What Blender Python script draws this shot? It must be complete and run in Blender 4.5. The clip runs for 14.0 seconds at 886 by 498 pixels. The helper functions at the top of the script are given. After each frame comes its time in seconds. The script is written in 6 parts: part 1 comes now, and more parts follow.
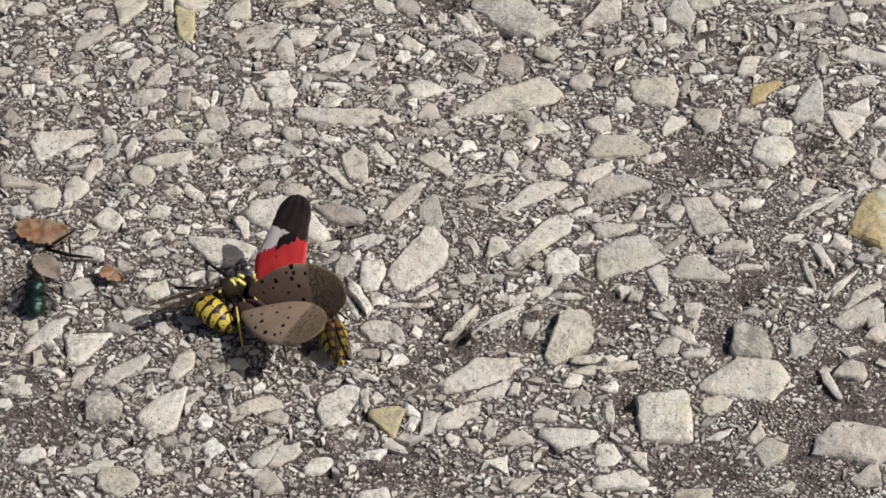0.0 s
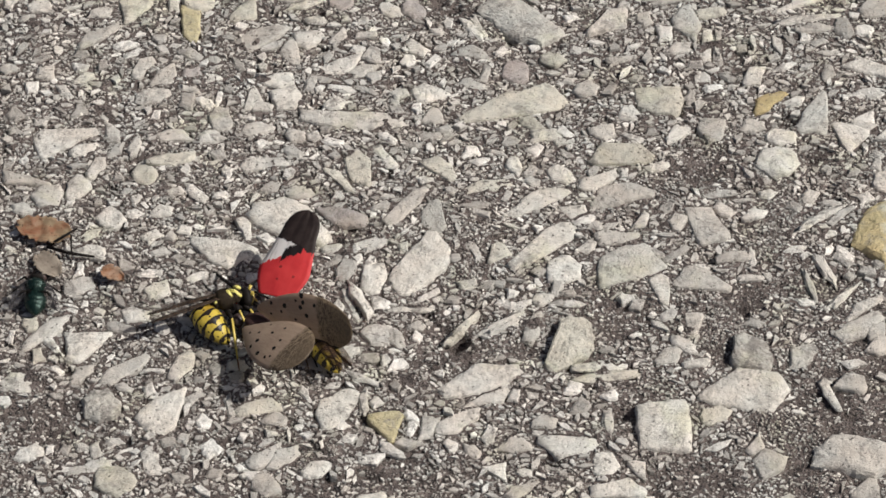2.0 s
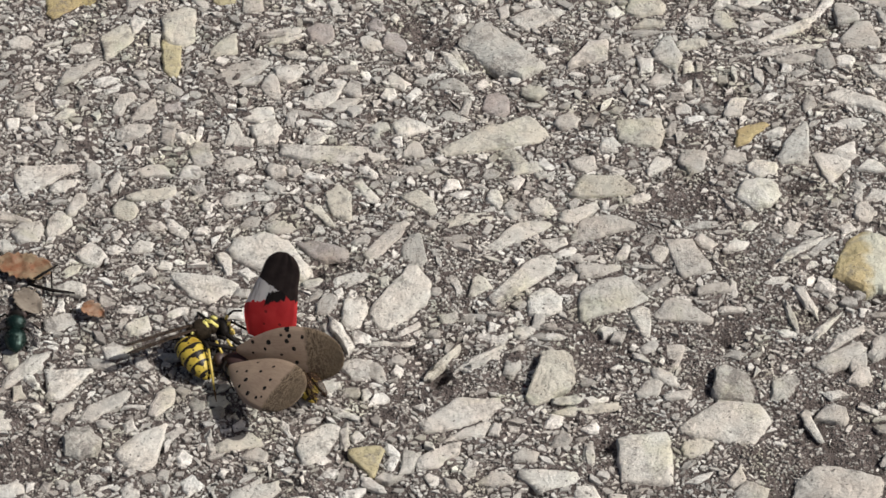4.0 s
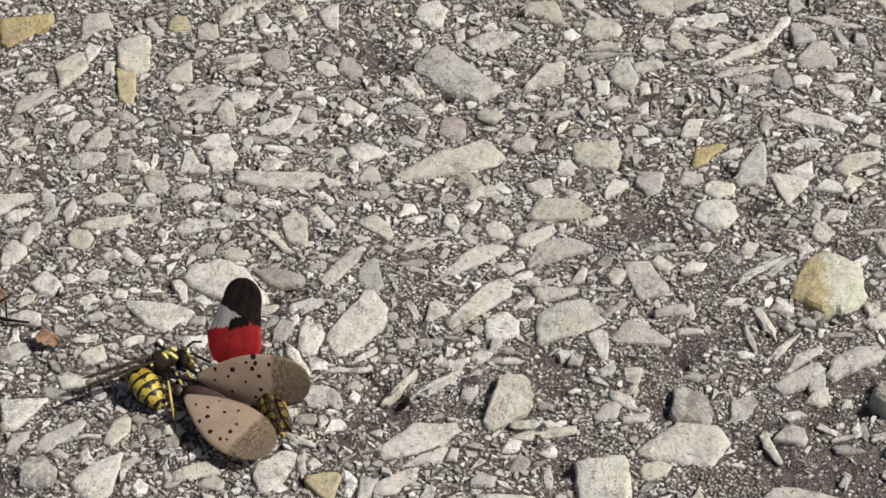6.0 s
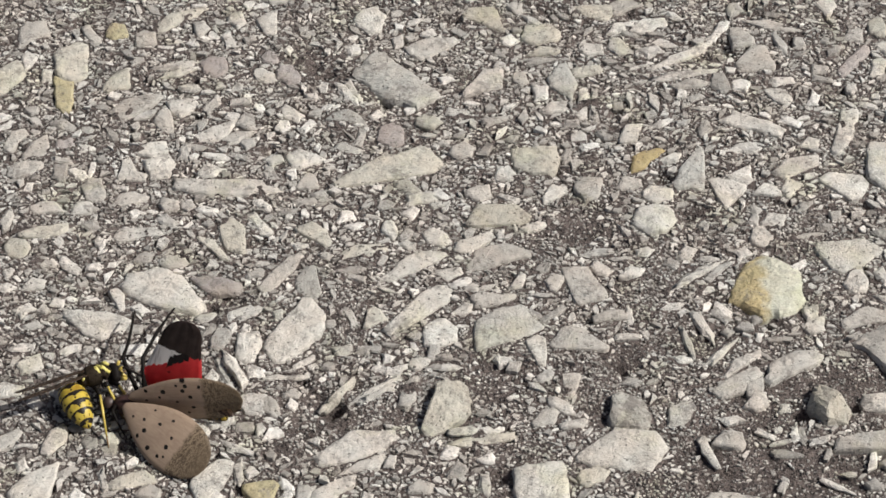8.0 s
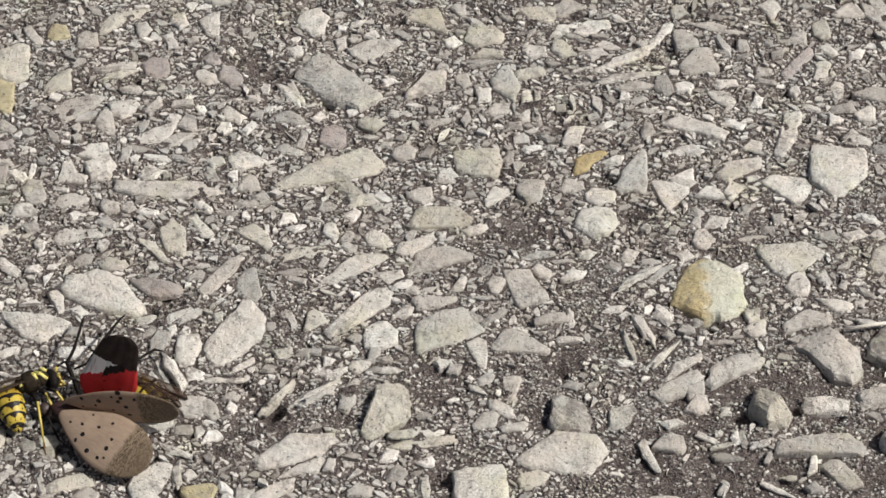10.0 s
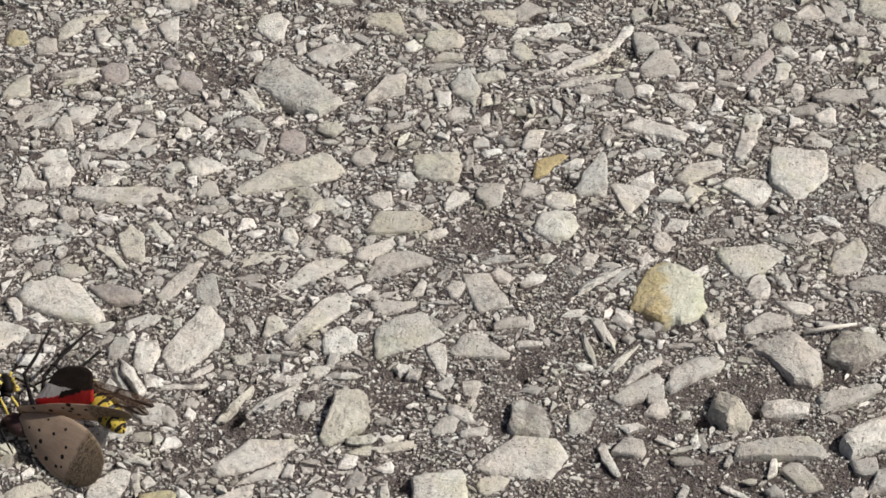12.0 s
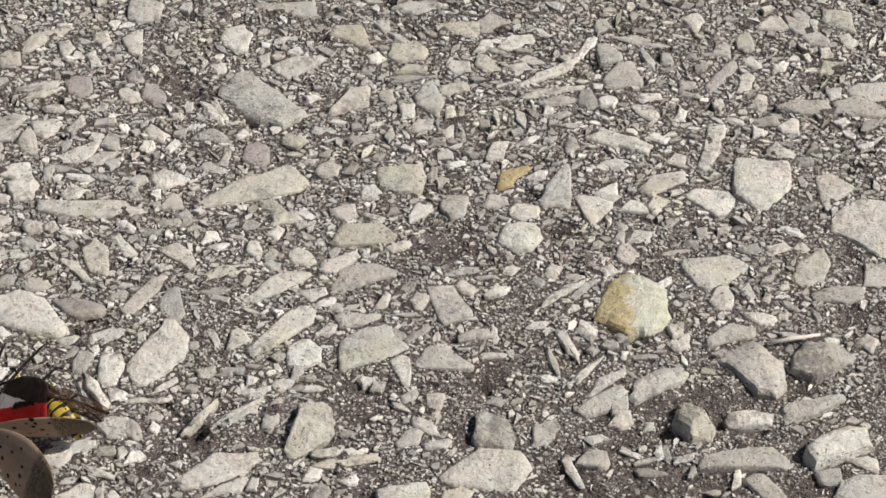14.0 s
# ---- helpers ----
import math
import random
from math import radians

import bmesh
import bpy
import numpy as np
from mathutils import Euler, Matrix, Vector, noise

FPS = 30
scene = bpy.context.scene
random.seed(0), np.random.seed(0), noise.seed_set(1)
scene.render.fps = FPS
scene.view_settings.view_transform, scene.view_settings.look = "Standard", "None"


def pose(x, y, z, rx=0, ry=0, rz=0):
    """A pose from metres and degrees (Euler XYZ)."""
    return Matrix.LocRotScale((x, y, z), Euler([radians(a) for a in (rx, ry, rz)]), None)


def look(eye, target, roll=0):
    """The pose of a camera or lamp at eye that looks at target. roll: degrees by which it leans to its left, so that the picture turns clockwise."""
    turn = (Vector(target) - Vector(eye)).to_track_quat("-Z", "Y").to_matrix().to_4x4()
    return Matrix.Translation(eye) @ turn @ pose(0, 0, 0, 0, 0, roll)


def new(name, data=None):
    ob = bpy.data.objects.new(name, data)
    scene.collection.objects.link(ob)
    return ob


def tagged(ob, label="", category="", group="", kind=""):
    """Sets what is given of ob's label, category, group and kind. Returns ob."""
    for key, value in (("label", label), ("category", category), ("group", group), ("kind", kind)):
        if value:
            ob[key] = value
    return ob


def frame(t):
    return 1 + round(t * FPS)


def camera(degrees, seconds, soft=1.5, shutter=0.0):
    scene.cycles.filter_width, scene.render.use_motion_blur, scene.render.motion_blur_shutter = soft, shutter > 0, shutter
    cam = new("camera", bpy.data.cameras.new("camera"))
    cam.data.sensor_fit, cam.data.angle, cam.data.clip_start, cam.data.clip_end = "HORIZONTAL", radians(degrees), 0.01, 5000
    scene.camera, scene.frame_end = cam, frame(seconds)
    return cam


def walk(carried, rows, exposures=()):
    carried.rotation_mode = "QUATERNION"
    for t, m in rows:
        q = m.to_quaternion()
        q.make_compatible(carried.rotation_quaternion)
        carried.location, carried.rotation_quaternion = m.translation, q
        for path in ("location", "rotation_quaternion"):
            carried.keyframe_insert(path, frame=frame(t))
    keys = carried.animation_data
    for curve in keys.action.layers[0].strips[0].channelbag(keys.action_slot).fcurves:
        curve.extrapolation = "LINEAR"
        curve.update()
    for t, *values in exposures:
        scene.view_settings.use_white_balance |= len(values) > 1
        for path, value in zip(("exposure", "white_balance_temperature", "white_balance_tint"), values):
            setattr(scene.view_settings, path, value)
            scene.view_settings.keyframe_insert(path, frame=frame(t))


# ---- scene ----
cam = camera(16.0, 14.0, soft=1.6)
PATH = [
    (0, (0.00000, -0.39542, 0.40947), (-0.00007, 0.00073, 0.0), -0.69),
    (0.5, (-0.00019, -0.39496, 0.40983), (0.00025, 0.00076, 0.0), -0.30),
    (1, (-0.00097, -0.39518, 0.40898), (-0.00046, 0.00103, 0.0), 0.20),
    (1.5, (-0.00049, -0.39465, 0.40920), (-0.00040, 0.00090, 0.0), 0.35),
    (2, (-0.00045, -0.39458, 0.40935), (-0.00042, 0.00202, 0.0), 0.36),
    (2.5, (-0.00083, -0.39466, 0.40926), (-0.00099, 0.00265, 0.0), 0.27),
    (3, (-0.00029, -0.39458, 0.40962), (-0.00085, 0.00600, 0.0), 0.16),
    (5.5, (0.00852, -0.39167, 0.40843), (0.00947, 0.01593, 0.0), -0.56),
    (6, (0.00795, -0.39222, 0.40739), (0.01102, 0.01689, 0.0), -0.41),
    (6.5, (0.00912, -0.39141, 0.40782), (0.01356, 0.01777, 0.0), -0.32),
    (7, (0.01030, -0.39081, 0.40619), (0.01664, 0.01702, 0.0), -0.28),
    (7.5, (0.01087, -0.39114, 0.40654), (0.01923, 0.01791, 0.0), -0.24),
    (8, (0.01271, -0.39140, 0.40680), (0.02237, 0.01833, 0.0), -0.13),
    (8.2, (0.01219, -0.39129, 0.40737), (0.02342, 0.01914, 0.0), 0.05),
    (10.5, (0.01858, -0.38957, 0.40538), (0.03543, 0.01888, 0.0), 0.59),
    (11, (0.01987, -0.38897, 0.40589), (0.03782, 0.01958, 0.0), 0.57),
    (11.5, (0.02072, -0.38855, 0.40580), (0.03974, 0.01923, 0.0), 0.58),
    (12, (0.02112, -0.38869, 0.40533), (0.04054, 0.01964, 0.0), 0.60),
    (12.5, (0.02155, -0.38845, 0.40607), (0.04211, 0.02005, 0.0), 0.71),
    (13, (0.02300, -0.38926, 0.40555), (0.04495, 0.02023, 0.0), 0.66),
    (13.5, (0.02426, -0.38839, 0.40653), (0.04663, 0.02201, 0.0), 0.59),
    (14, (0.02266, -0.38826, 0.40650), (0.04726, 0.02258, 0.0), 0.87),
]
walk(cam, [(t, look(eye, target, roll)) for t, eye, target, roll in PATH], exposures=[(0, -0.15, 6400, 10), (14, -0.15, 6400, 10)])

# ---- light ----
SUN_AZ, SUN_EL = 98.0, 48.0        # degrees from +y towards +x, and above the ground


def make_light():
    world = bpy.data.worlds.new("sky")
    scene.world = world
    world.use_nodes = True
    nt = world.node_tree
    sky = nt.nodes.new("ShaderNodeTexSky")
    sky.sky_type = "NISHITA"
    sky.sun_disc = False
    sky.air_density, sky.dust_density, sky.ozone_density = 0.6, 4.5, 1.0
    sky.sun_elevation, sky.sun_rotation = radians(SUN_EL), radians(SUN_AZ)
    nt.links.new(sky.outputs[0], nt.nodes["Background"].inputs[0])
    nt.nodes["Background"].inputs[1].default_value = 0.063
    sun = bpy.data.lights.new("sun", "SUN")
    sun.energy, sun.angle, sun.color = 4.9, radians(0.5), (1.0, 0.955, 0.885)
    to_sun = Vector((math.sin(radians(SUN_AZ)) * math.cos(radians(SUN_EL)), math.cos(radians(SUN_AZ)) * math.cos(radians(SUN_EL)), math.sin(radians(SUN_EL))))
    ob = new("sun", sun)
    ob.matrix_world = look(to_sun, (0, 0, 0))


make_light()
scene.view_settings.exposure = 0.0


# ---- materials ----
class Nodes:
    """A node material with short calls to add and link nodes."""

    def __init__(self, name, rough=0.8):
        self.mat = bpy.data.materials.new(name)
        self.mat.use_nodes = True
        self.nt = self.mat.node_tree
        self.bsdf = self.nt.nodes["Principled BSDF"]
        self.out = self.nt.nodes["Material Output"]
        self.bsdf.inputs["Roughness"].default_value = rough

    def put(self, a, b):
        if isinstance(a, (int, float)):
            b.default_value = a
        elif isinstance(a, tuple):
            b.default_value = (*a, 1.0) if len(a) == 3 and b.type == "RGBA" else a
        else:
            self.nt.links.new(a, b)

    def coord(self, which="Object"):
        return self.nt.nodes.new("ShaderNodeTexCoord").outputs[which]

    def noise(self, vec, scale, detail=4.0, rough=0.55, distort=0.0):
        n = self.nt.nodes.new("ShaderNodeTexNoise")
        self.put(vec, n.inputs["Vector"])
        n.inputs["Scale"].default_value, n.inputs["Detail"].default_value = scale, detail
        n.inputs["Roughness"].default_value, n.inputs["Distortion"].default_value = rough, distort
        return n.outputs["Fac"]

    def cells(self, vec, scale, feature="F1", out="Distance"):
        n = self.nt.nodes.new("ShaderNodeTexVoronoi")
        n.feature = feature
        self.put(vec, n.inputs["Vector"])
        n.inputs["Scale"].default_value = scale
        return n.outputs[out]

    def ramp(self, fac, *stops):
        n = self.nt.nodes.new("ShaderNodeValToRGB")
        self.put(fac, n.inputs[0])
        el = n.color_ramp.elements
        while len(el) < len(stops):
            el.new(0.5)
        for e, (at, col) in zip(el, stops):
            e.position = at
            e.color = (*col, 1) if isinstance(col, tuple) else (col, col, col, 1)
        return n.outputs["Color"]

    def mix(self, fac, a, b, mode="MIX"):
        n = self.nt.nodes.new("ShaderNodeMix")
        n.data_type, n.blend_type = "RGBA", mode
        self.put(fac, n.inputs[0]), self.put(a, n.inputs[6]), self.put(b, n.inputs[7])
        return n.outputs[2]

    def math(self, op, a, b=0.0, c=0.0):
        n = self.nt.nodes.new("ShaderNodeMath")
        n.operation = op
        for v, s in zip((a, b, c), n.inputs):
            self.put(v, s)
        return n.outputs[0]

    def split(self, vec):
        n = self.nt.nodes.new("ShaderNodeSeparateXYZ")
        self.put(vec, n.inputs[0])
        return n.outputs[0], n.outputs[1], n.outputs[2]

    def vec(self, op, a, b):
        n = self.nt.nodes.new("ShaderNodeVectorMath")
        n.operation = op
        self.put(a, n.inputs[0]), self.put(b, n.inputs[1])
        return n.outputs["Value"] if op in ("DISTANCE", "LENGTH", "DOT_PRODUCT") else n.outputs["Vector"]

    def random(self):
        return self.nt.nodes.new("ShaderNodeObjectInfo").outputs["Random"]

    def island(self):
        return self.nt.nodes.new("ShaderNodeNewGeometry").outputs["Random Per Island"]

    def position(self):
        return self.nt.nodes.new("ShaderNodeNewGeometry").outputs["Position"]

    def bump(self, height, strength, distance):
        n = self.nt.nodes.new("ShaderNodeBump")
        n.inputs["Strength"].default_value, n.inputs["Distance"].default_value = strength, distance
        self.put(height, n.inputs["Height"])
        self.nt.links.new(n.outputs[0], self.bsdf.inputs["Normal"])

    def colour(self, c):
        self.put(c, self.bsdf.inputs["Base Color"])
        return self

    def translucent(self, c, share):
        """Lets light through a thin skin."""
        tr = self.nt.nodes.new("ShaderNodeBsdfTranslucent")
        self.put(c, tr.inputs["Color"])
        mx = self.nt.nodes.new("ShaderNodeMixShader")
        mx.inputs[0].default_value = share
        self.nt.links.new(self.bsdf.outputs[0], mx.inputs[1])
        self.nt.links.new(tr.outputs[0], mx.inputs[2])
        self.nt.links.new(mx.outputs[0], self.out.inputs[0])


def stone_material(name, dark, light, joined=False, other=None, tar=0.8, film=0.0):
    """Crushed limestone: a pale dusty face with fine dark grain, pits and stains of bitumen."""
    m = Nodes(name, 0.85)
    p = m.position()
    middle = tuple(a * 0.58 + b * 0.42 for a, b in zip(dark, light))
    tone = m.ramp(m.island() if joined else m.random(), (0.0, dark), (0.55, middle), (1.0, light))
    if other:
        x, y, z = m.split(p)
        side = m.ramp(m.math("ADD", m.math("MULTIPLY", m.math("SUBTRACT", x, 0.0803), 190.0), m.noise(p, 300, 3)), (0.30, 0.0), (0.6, 1.0))
        tone = m.mix(side, tone, other)
    cloud = m.ramp(m.noise(p, 330, 4, 0.6), (0.28, 0.82), (0.5, 1.0), (0.72, 1.10))
    tone = m.mix(1.0, tone, cloud, "MULTIPLY")
    warm = m.ramp(m.noise(p, 140, 2), (0.35, (1.0, 0.975, 0.94)), (0.65, (0.965, 1.0, 1.0)))
    tone = m.mix(1.0, tone, warm, "MULTIPLY")
    algae = m.ramp(m.noise(p, 95, 3, 0.6, 0.4), (0.54, (1.0, 1.0, 1.0)), (0.68, (0.965, 0.98, 0.89)))
    tone = m.mix(1.0, tone, algae, "MULTIPLY")
    grain = m.ramp(m.noise(p, 2200, 3, 0.7), (0.30, 0.81), (0.46, 1.0), (0.72, 1.05))
    tone = m.mix(1.0, tone, grain, "MULTIPLY")
    # bitumen clinging in clusters of specks, and thin grey films
    cluster = m.noise(p, 210, 4, 0.65, 0.6)
    speck = m.noise(p, 1250, 4, 0.7)
    stain = m.ramp(m.math("ADD", m.math("MULTIPLY", cluster, 0.62), m.math("MULTIPLY", speck, 0.38)), (0.53 - film, 0.0), (0.60 - film, 0.7))
    tone = m.mix(m.math("MULTIPLY", stain, tar), tone, (0.17, 0.152, 0.138))
    pits = m.ramp(m.noise(p, 1300, 2, 0.5), (0.30, 1.0), (0.345, 0.0))
    tone = m.mix(m.math("MULTIPLY", pits, 0.8), tone, (0.09, 0.08, 0.07))
    scuff = m.ramp(m.noise(p, 400, 5, 0.7, 0.5), (0.54, 0.0), (0.68, 0.55))
    tone = m.mix(scuff, tone, (0.27, 0.252, 0.228))
    m.colour(tone)
    m.bump(m.math("ADD", m.noise(p, 520, 6, 0.7), m.math("MULTIPLY", m.noise(p, 2600, 2), 0.15)), 0.9, 0.0010)
    m.bsdf.inputs["Specular IOR Level"].default_value = 0.3
    return m.mat


def binder_material():
    """Weathered bitumen full of sand and fine chippings."""
    m = Nodes("bitumen", 0.75)
    p = m.position()
    base = m.ramp(m.noise(p, 300, 5, 0.6), (0.3, (0.078, 0.060, 0.053)), (0.7, (0.225, 0.184, 0.166)))
    # shade of small hollows painted into the colour as near-black specks
    pit = m.ramp(m.noise(p, 1300, 4, 0.65, 0.5), (0.40, 1.0), (0.47, 0.0))
    base = m.mix(m.math("MULTIPLY", pit, 0.9), base, (0.020, 0.016, 0.015))
    sand = m.ramp(m.cells(p, 1700, "F1"), (0.28, 1.0), (0.46, 0.0))
    pick = m.ramp(m.noise(p, 700, 4, 0.65), (0.52, 0.0), (0.58, 1.0))
    base = m.mix(m.math("MULTIPLY", m.math("MULTIPLY", sand, pick), 0.95), base, (0.52, 0.49, 0.45))
    # beyond the modelled stretch: the same stones, too far off to be told apart
    x, y, z = m.split(p)
    out = m.math("MAXIMUM", m.math("DIVIDE", m.math("ABSOLUTE", m.math("SUBTRACT", x, 0.025)), 0.130), m.math("DIVIDE", m.math("ABSOLUTE", m.math("SUBTRACT", y, 0.0215)), 0.0965))
    gap = m.ramp(m.cells(p, 230, "DISTANCE_TO_EDGE"), (0.04, 0.0), (0.10, 1.0))
    shade = m.ramp(m.cells(p, 230, "F1", "Color"), (0.0, (0.30, 0.28, 0.255)), (1.0, (0.58, 0.55, 0.51)))
    far = m.mix(gap, base, shade)
    base = m.mix(m.math("GREATER_THAN", out, 1.0), base, far)
    m.colour(base)
    m.bump(m.math("ADD", m.noise(p, 1000, 6, 0.72), m.math("MULTIPLY", sand, 0.6)), 1.0, 0.0012)
    return m.mat


STONE = {
    "w": stone_material("grey_limestone", (0.46, 0.428, 0.39), (0.66, 0.62, 0.57)),
    "p": stone_material("pale_limestone", (0.60, 0.565, 0.515), (0.74, 0.705, 0.65)),
    "g": stone_material("blue_grey_stone", (0.42, 0.405, 0.375), (0.55, 0.53, 0.49)),
    "v": stone_material("purplish_stone", (0.39, 0.345, 0.325), (0.50, 0.445, 0.42)),
    "y": stone_material("buff_stone", (0.49, 0.46, 0.395), (0.60, 0.565, 0.495)),
    "o": stone_material("ochre_stone", (0.46, 0.37, 0.20), (0.50, 0.40, 0.23)),
    "o2": stone_material("straw_stone", (0.50, 0.44, 0.28), (0.52, 0.46, 0.30)),
    "yg": stone_material("yellow_green_stone", (0.53, 0.435, 0.245), (0.55, 0.455, 0.265), other=(0.60, 0.585, 0.485), tar=0.15),
    "t": stone_material("tarry_stone", (0.44, 0.415, 0.375), (0.54, 0.51, 0.465), tar=1.0, film=0.05),
}
CHIPS = stone_material("mixed_chippings", (0.35, 0.327, 0.30), (0.82, 0.783, 0.735), joined=True, tar=0.8)
BITUMEN = binder_material()


# ---- ground ----
def mesh_object(name, verts, faces, material, parent=None, smooth=True):
    me = bpy.data.meshes.new(name)
    me.from_pydata(verts, [], faces)
    me.materials.append(material)
    if smooth:
        me.polygons.foreach_set("use_smooth", [True] * len(me.polygons))
    ob = new(name, me)
    ob.parent = parent
    return ob


X0, X1, Y0, Y1 = -0.105, 0.155, -0.075, 0.118     # the stretch of paving with modelled stones


def spread(a, b, step):
    """Even steps from a to b, then ever longer ones out to the horizon."""
    far, s, reach = [], step * 8, 0.0
    while reach < 400:
        reach += s
        far.append(reach)
        s *= 1.7
    near = np.linspace(a, b, int((b - a) / step) + 1)
    return np.concatenate([a - np.array(far[::-1]), near, b + np.array(far)])


bare = []


def bare_patch(x, y, r, deep=0.9):
    """A worn place with bitumen and sand only, or a hollow sunk in place of shade, in millimetres."""
    bare.append((x / 1000, y / 1000, r / 1000, deep / 1000))


bare_patch(48.1, 25.5, 6.1)
bare_patch(30.9, -14.7, 6.7)
bare_patch(53.8, -8.4, 5.5)
bare_patch(69.9, -37.7, 8.6)
bare_patch(-68.9, -41.0, 7.3)
bare_patch(-8.7, -48.2, 6.1)
bare_patch(-1.5, 68.9, 6.7)
bare_patch(79.7, -36.9, 11.0)
bare_patch(101.6, -16.0, 4.9)
bare_patch(-35.6, 65.3, 3.7)
bare_patch(-20.7, 4.6, 4.3)
bare_patch(23.1, -25.5, 4.9)
bare_patch(58.1, 50.4, 3.1)
bare_patch(-75.2, -38.5, 4.9)
bare_patch(90.5, -17.6, 6.7)
bare_patch(74.9, -25.8, 5.5)
bare_patch(107.9, -13.4, 5.5)
bare_patch(68.2, -35.3, 6.7)
bare_patch(90.3, -37.3, 8.0)
bare_patch(109.2, -37.2, 4.9)
bare_patch(31.3, -12.0, 6.1)
bare_patch(67.7, -29.2, 5.5)
bare_patch(-0.2, -18.9, 4.3)
bare_patch(32.0, -37.2, 3.7)
bare_patch(-0.2, -22.6, 5.1)
bare_patch(3.5, -25.7, 3.7)
bare_patch(65.4, -33.1, 7.3)
bare_patch(84.6, -35.8, 6.7)
bare_patch(109.7, -29.7, 6.1)
bare_patch(60.4, -47.9, 6.1)
bare_patch(43.9, -50.5, 5.5)
bare_patch(74.5, -18.5, 4.3)
bare_patch(120.2, 2.5, 4.9)
bare_patch(81.6, -41.3, 6.1)
bare_patch(95.3, -18.5, 4.3)
bare_patch(49.5, -23.4, 4.3)
bare_patch(-3.1, 71.3, 5.6)
bare_patch(1.3, 65.4, 3.6)
bare_patch(47.1, 21.6, 4.9)
bare_patch(43.0, 22.4, 3.1)
bare_patch(68.9, 26.4, 4.1)
bare_patch(69.8, -38.7, 4.6)
bare_patch(76.6, -37.6, 5.1)
bare_patch(82.3, -38.9, 3.6)
bare_patch(59.0, -8.0, 3.6)
bare_patch(54.2, -11.4, 3.1)
bare_patch(-3.6, -25.1, 4.1)
bare_patch(-16.1, 6.7, 3.3)
bare_patch(54.1, 9.7, 2.2)
bare_patch(91.2, 74.6, 3.1)
bare_patch(20.9, 56.9, 2.2)
bare_patch(19.7, 51.3, 3.1)
bare_patch(71.1, 3.7, 2.9)
bare_patch(63.1, -32.2, 4.1)
bare_patch(-44.2, 15.8, 2.9)
bare_patch(29.8, 64.9, 2.6)
bare_patch(-12.2, 21.1, 2.6)
bare_patch(32.1, -14.4, 4.1)
bare_patch(30.0, -18.4, 3.1)
bare_patch(14.1, -22.8, 3.1)
bare_patch(2.2, -31.1, 2.0)
bare_patch(-26.1, 65.1, 3.1)
bare_patch(4.6, 67.0, 2.6)
bare_patch(52.4, 22.2, 2.6)
bare_patch(45.1, 84.8, 3.1)
bare_patch(98.6, -24.0, 3.1)
bare_patch(81.5, -18.0, 3.6)
bare_patch(106.7, -14.9, 3.1)
bare_patch(94.2, 26.9, 2.9)
bare_patch(109.9, -5.5, 2.0)
bare_patch(99.3, 7.6, 2.0)
bare_patch(105.6, -38.5, 4.1)
bare_patch(-10.5, -52.1, 5.6)
bare_patch(-2.8, -53.5, 3.6)
bare_patch(37.3, -52.9, 4.6)
bare_patch(45.9, -53.0, 4.1)
bare_patch(59.9, -55.7, 3.6)
bare_patch(-70.6, -41.1, 4.1)
bare_patch(-66.0, -37.3, 3.6)
bare_patch(-58.0, 22.3, 2.0)
bare_patch(-20.9, -54.5, 3.6)
# hollow sunk to stand in for a diffuse dark shadow
bare_patch(2.0, -20.3, 2.6, 3.6)
bare_patch(-19.7, 5.0, 1.6, 2.5)
# two hollows sunk where stones throw their shade to the left
bare_patch(93.2, -22.8, 1.3, 3.0)
bare_patch(83.7, -24.1, 2.2, 2.5)
bare_patch(63.6, -22.2, 1.4, 2.5)
bare_patch(69.9, -37.0, 2.0, 2.0)
bare_patch(-1.5, 69.7, 1.8, 2.0)


def bed_height(x, y):
    dip = 0.0
    for bx, by, br, deep in bare:
        worn = math.hypot(x - bx, (y - by) * 1.3) / br
        if worn < 1:
            dip = max(dip, deep * (1 - worn) ** 0.5)
    pit = 0.0040 * max(0.0, noise.noise((x * 260, y * 260, 7.7)) - 0.36)
    smear = 0.0021 * max(0.0, noise.noise((x * 130, y * 150, 3.1)) + 0.25 * noise.noise((x * 700, y * 700, 6.0)) - 0.33)
    return -dip - pit + min(0.0007, smear) + 0.00035 * noise.fractal((x * 90, y * 90, 0.3), 1.0, 2.0, 4) + 0.00034 * noise.noise((x * 420, y * 420, 4.0)) + 0.00030 * noise.noise((x * 1100, y * 1100, 2.0))


def make_ground():
    xs, ys = spread(X0, X1, 0.00048), spread(Y0, Y1, 0.00052)
    verts = []
    for y in ys:
        for x in xs:
            inside = X0 <= x <= X1 and Y0 <= y <= Y1
            verts.append((x, y, bed_height(x, y) - 0.0001 if inside else -0.0002))
    n = len(xs)
    faces = [(j * n + i, j * n + i + 1, (j + 1) * n + i + 1, (j + 1) * n + i) for j in range(len(ys) - 1) for i in range(n - 1)]
    ob = mesh_object("ground", verts, faces, BITUMEN)
    return tagged(ob, "weathered grey asphalt with exposed pale crushed stone", "asphalt", kind="structure")


ground = make_ground()


CORNERS = ((1, 1), (-1, 1), (-1, -1), (1, -1))


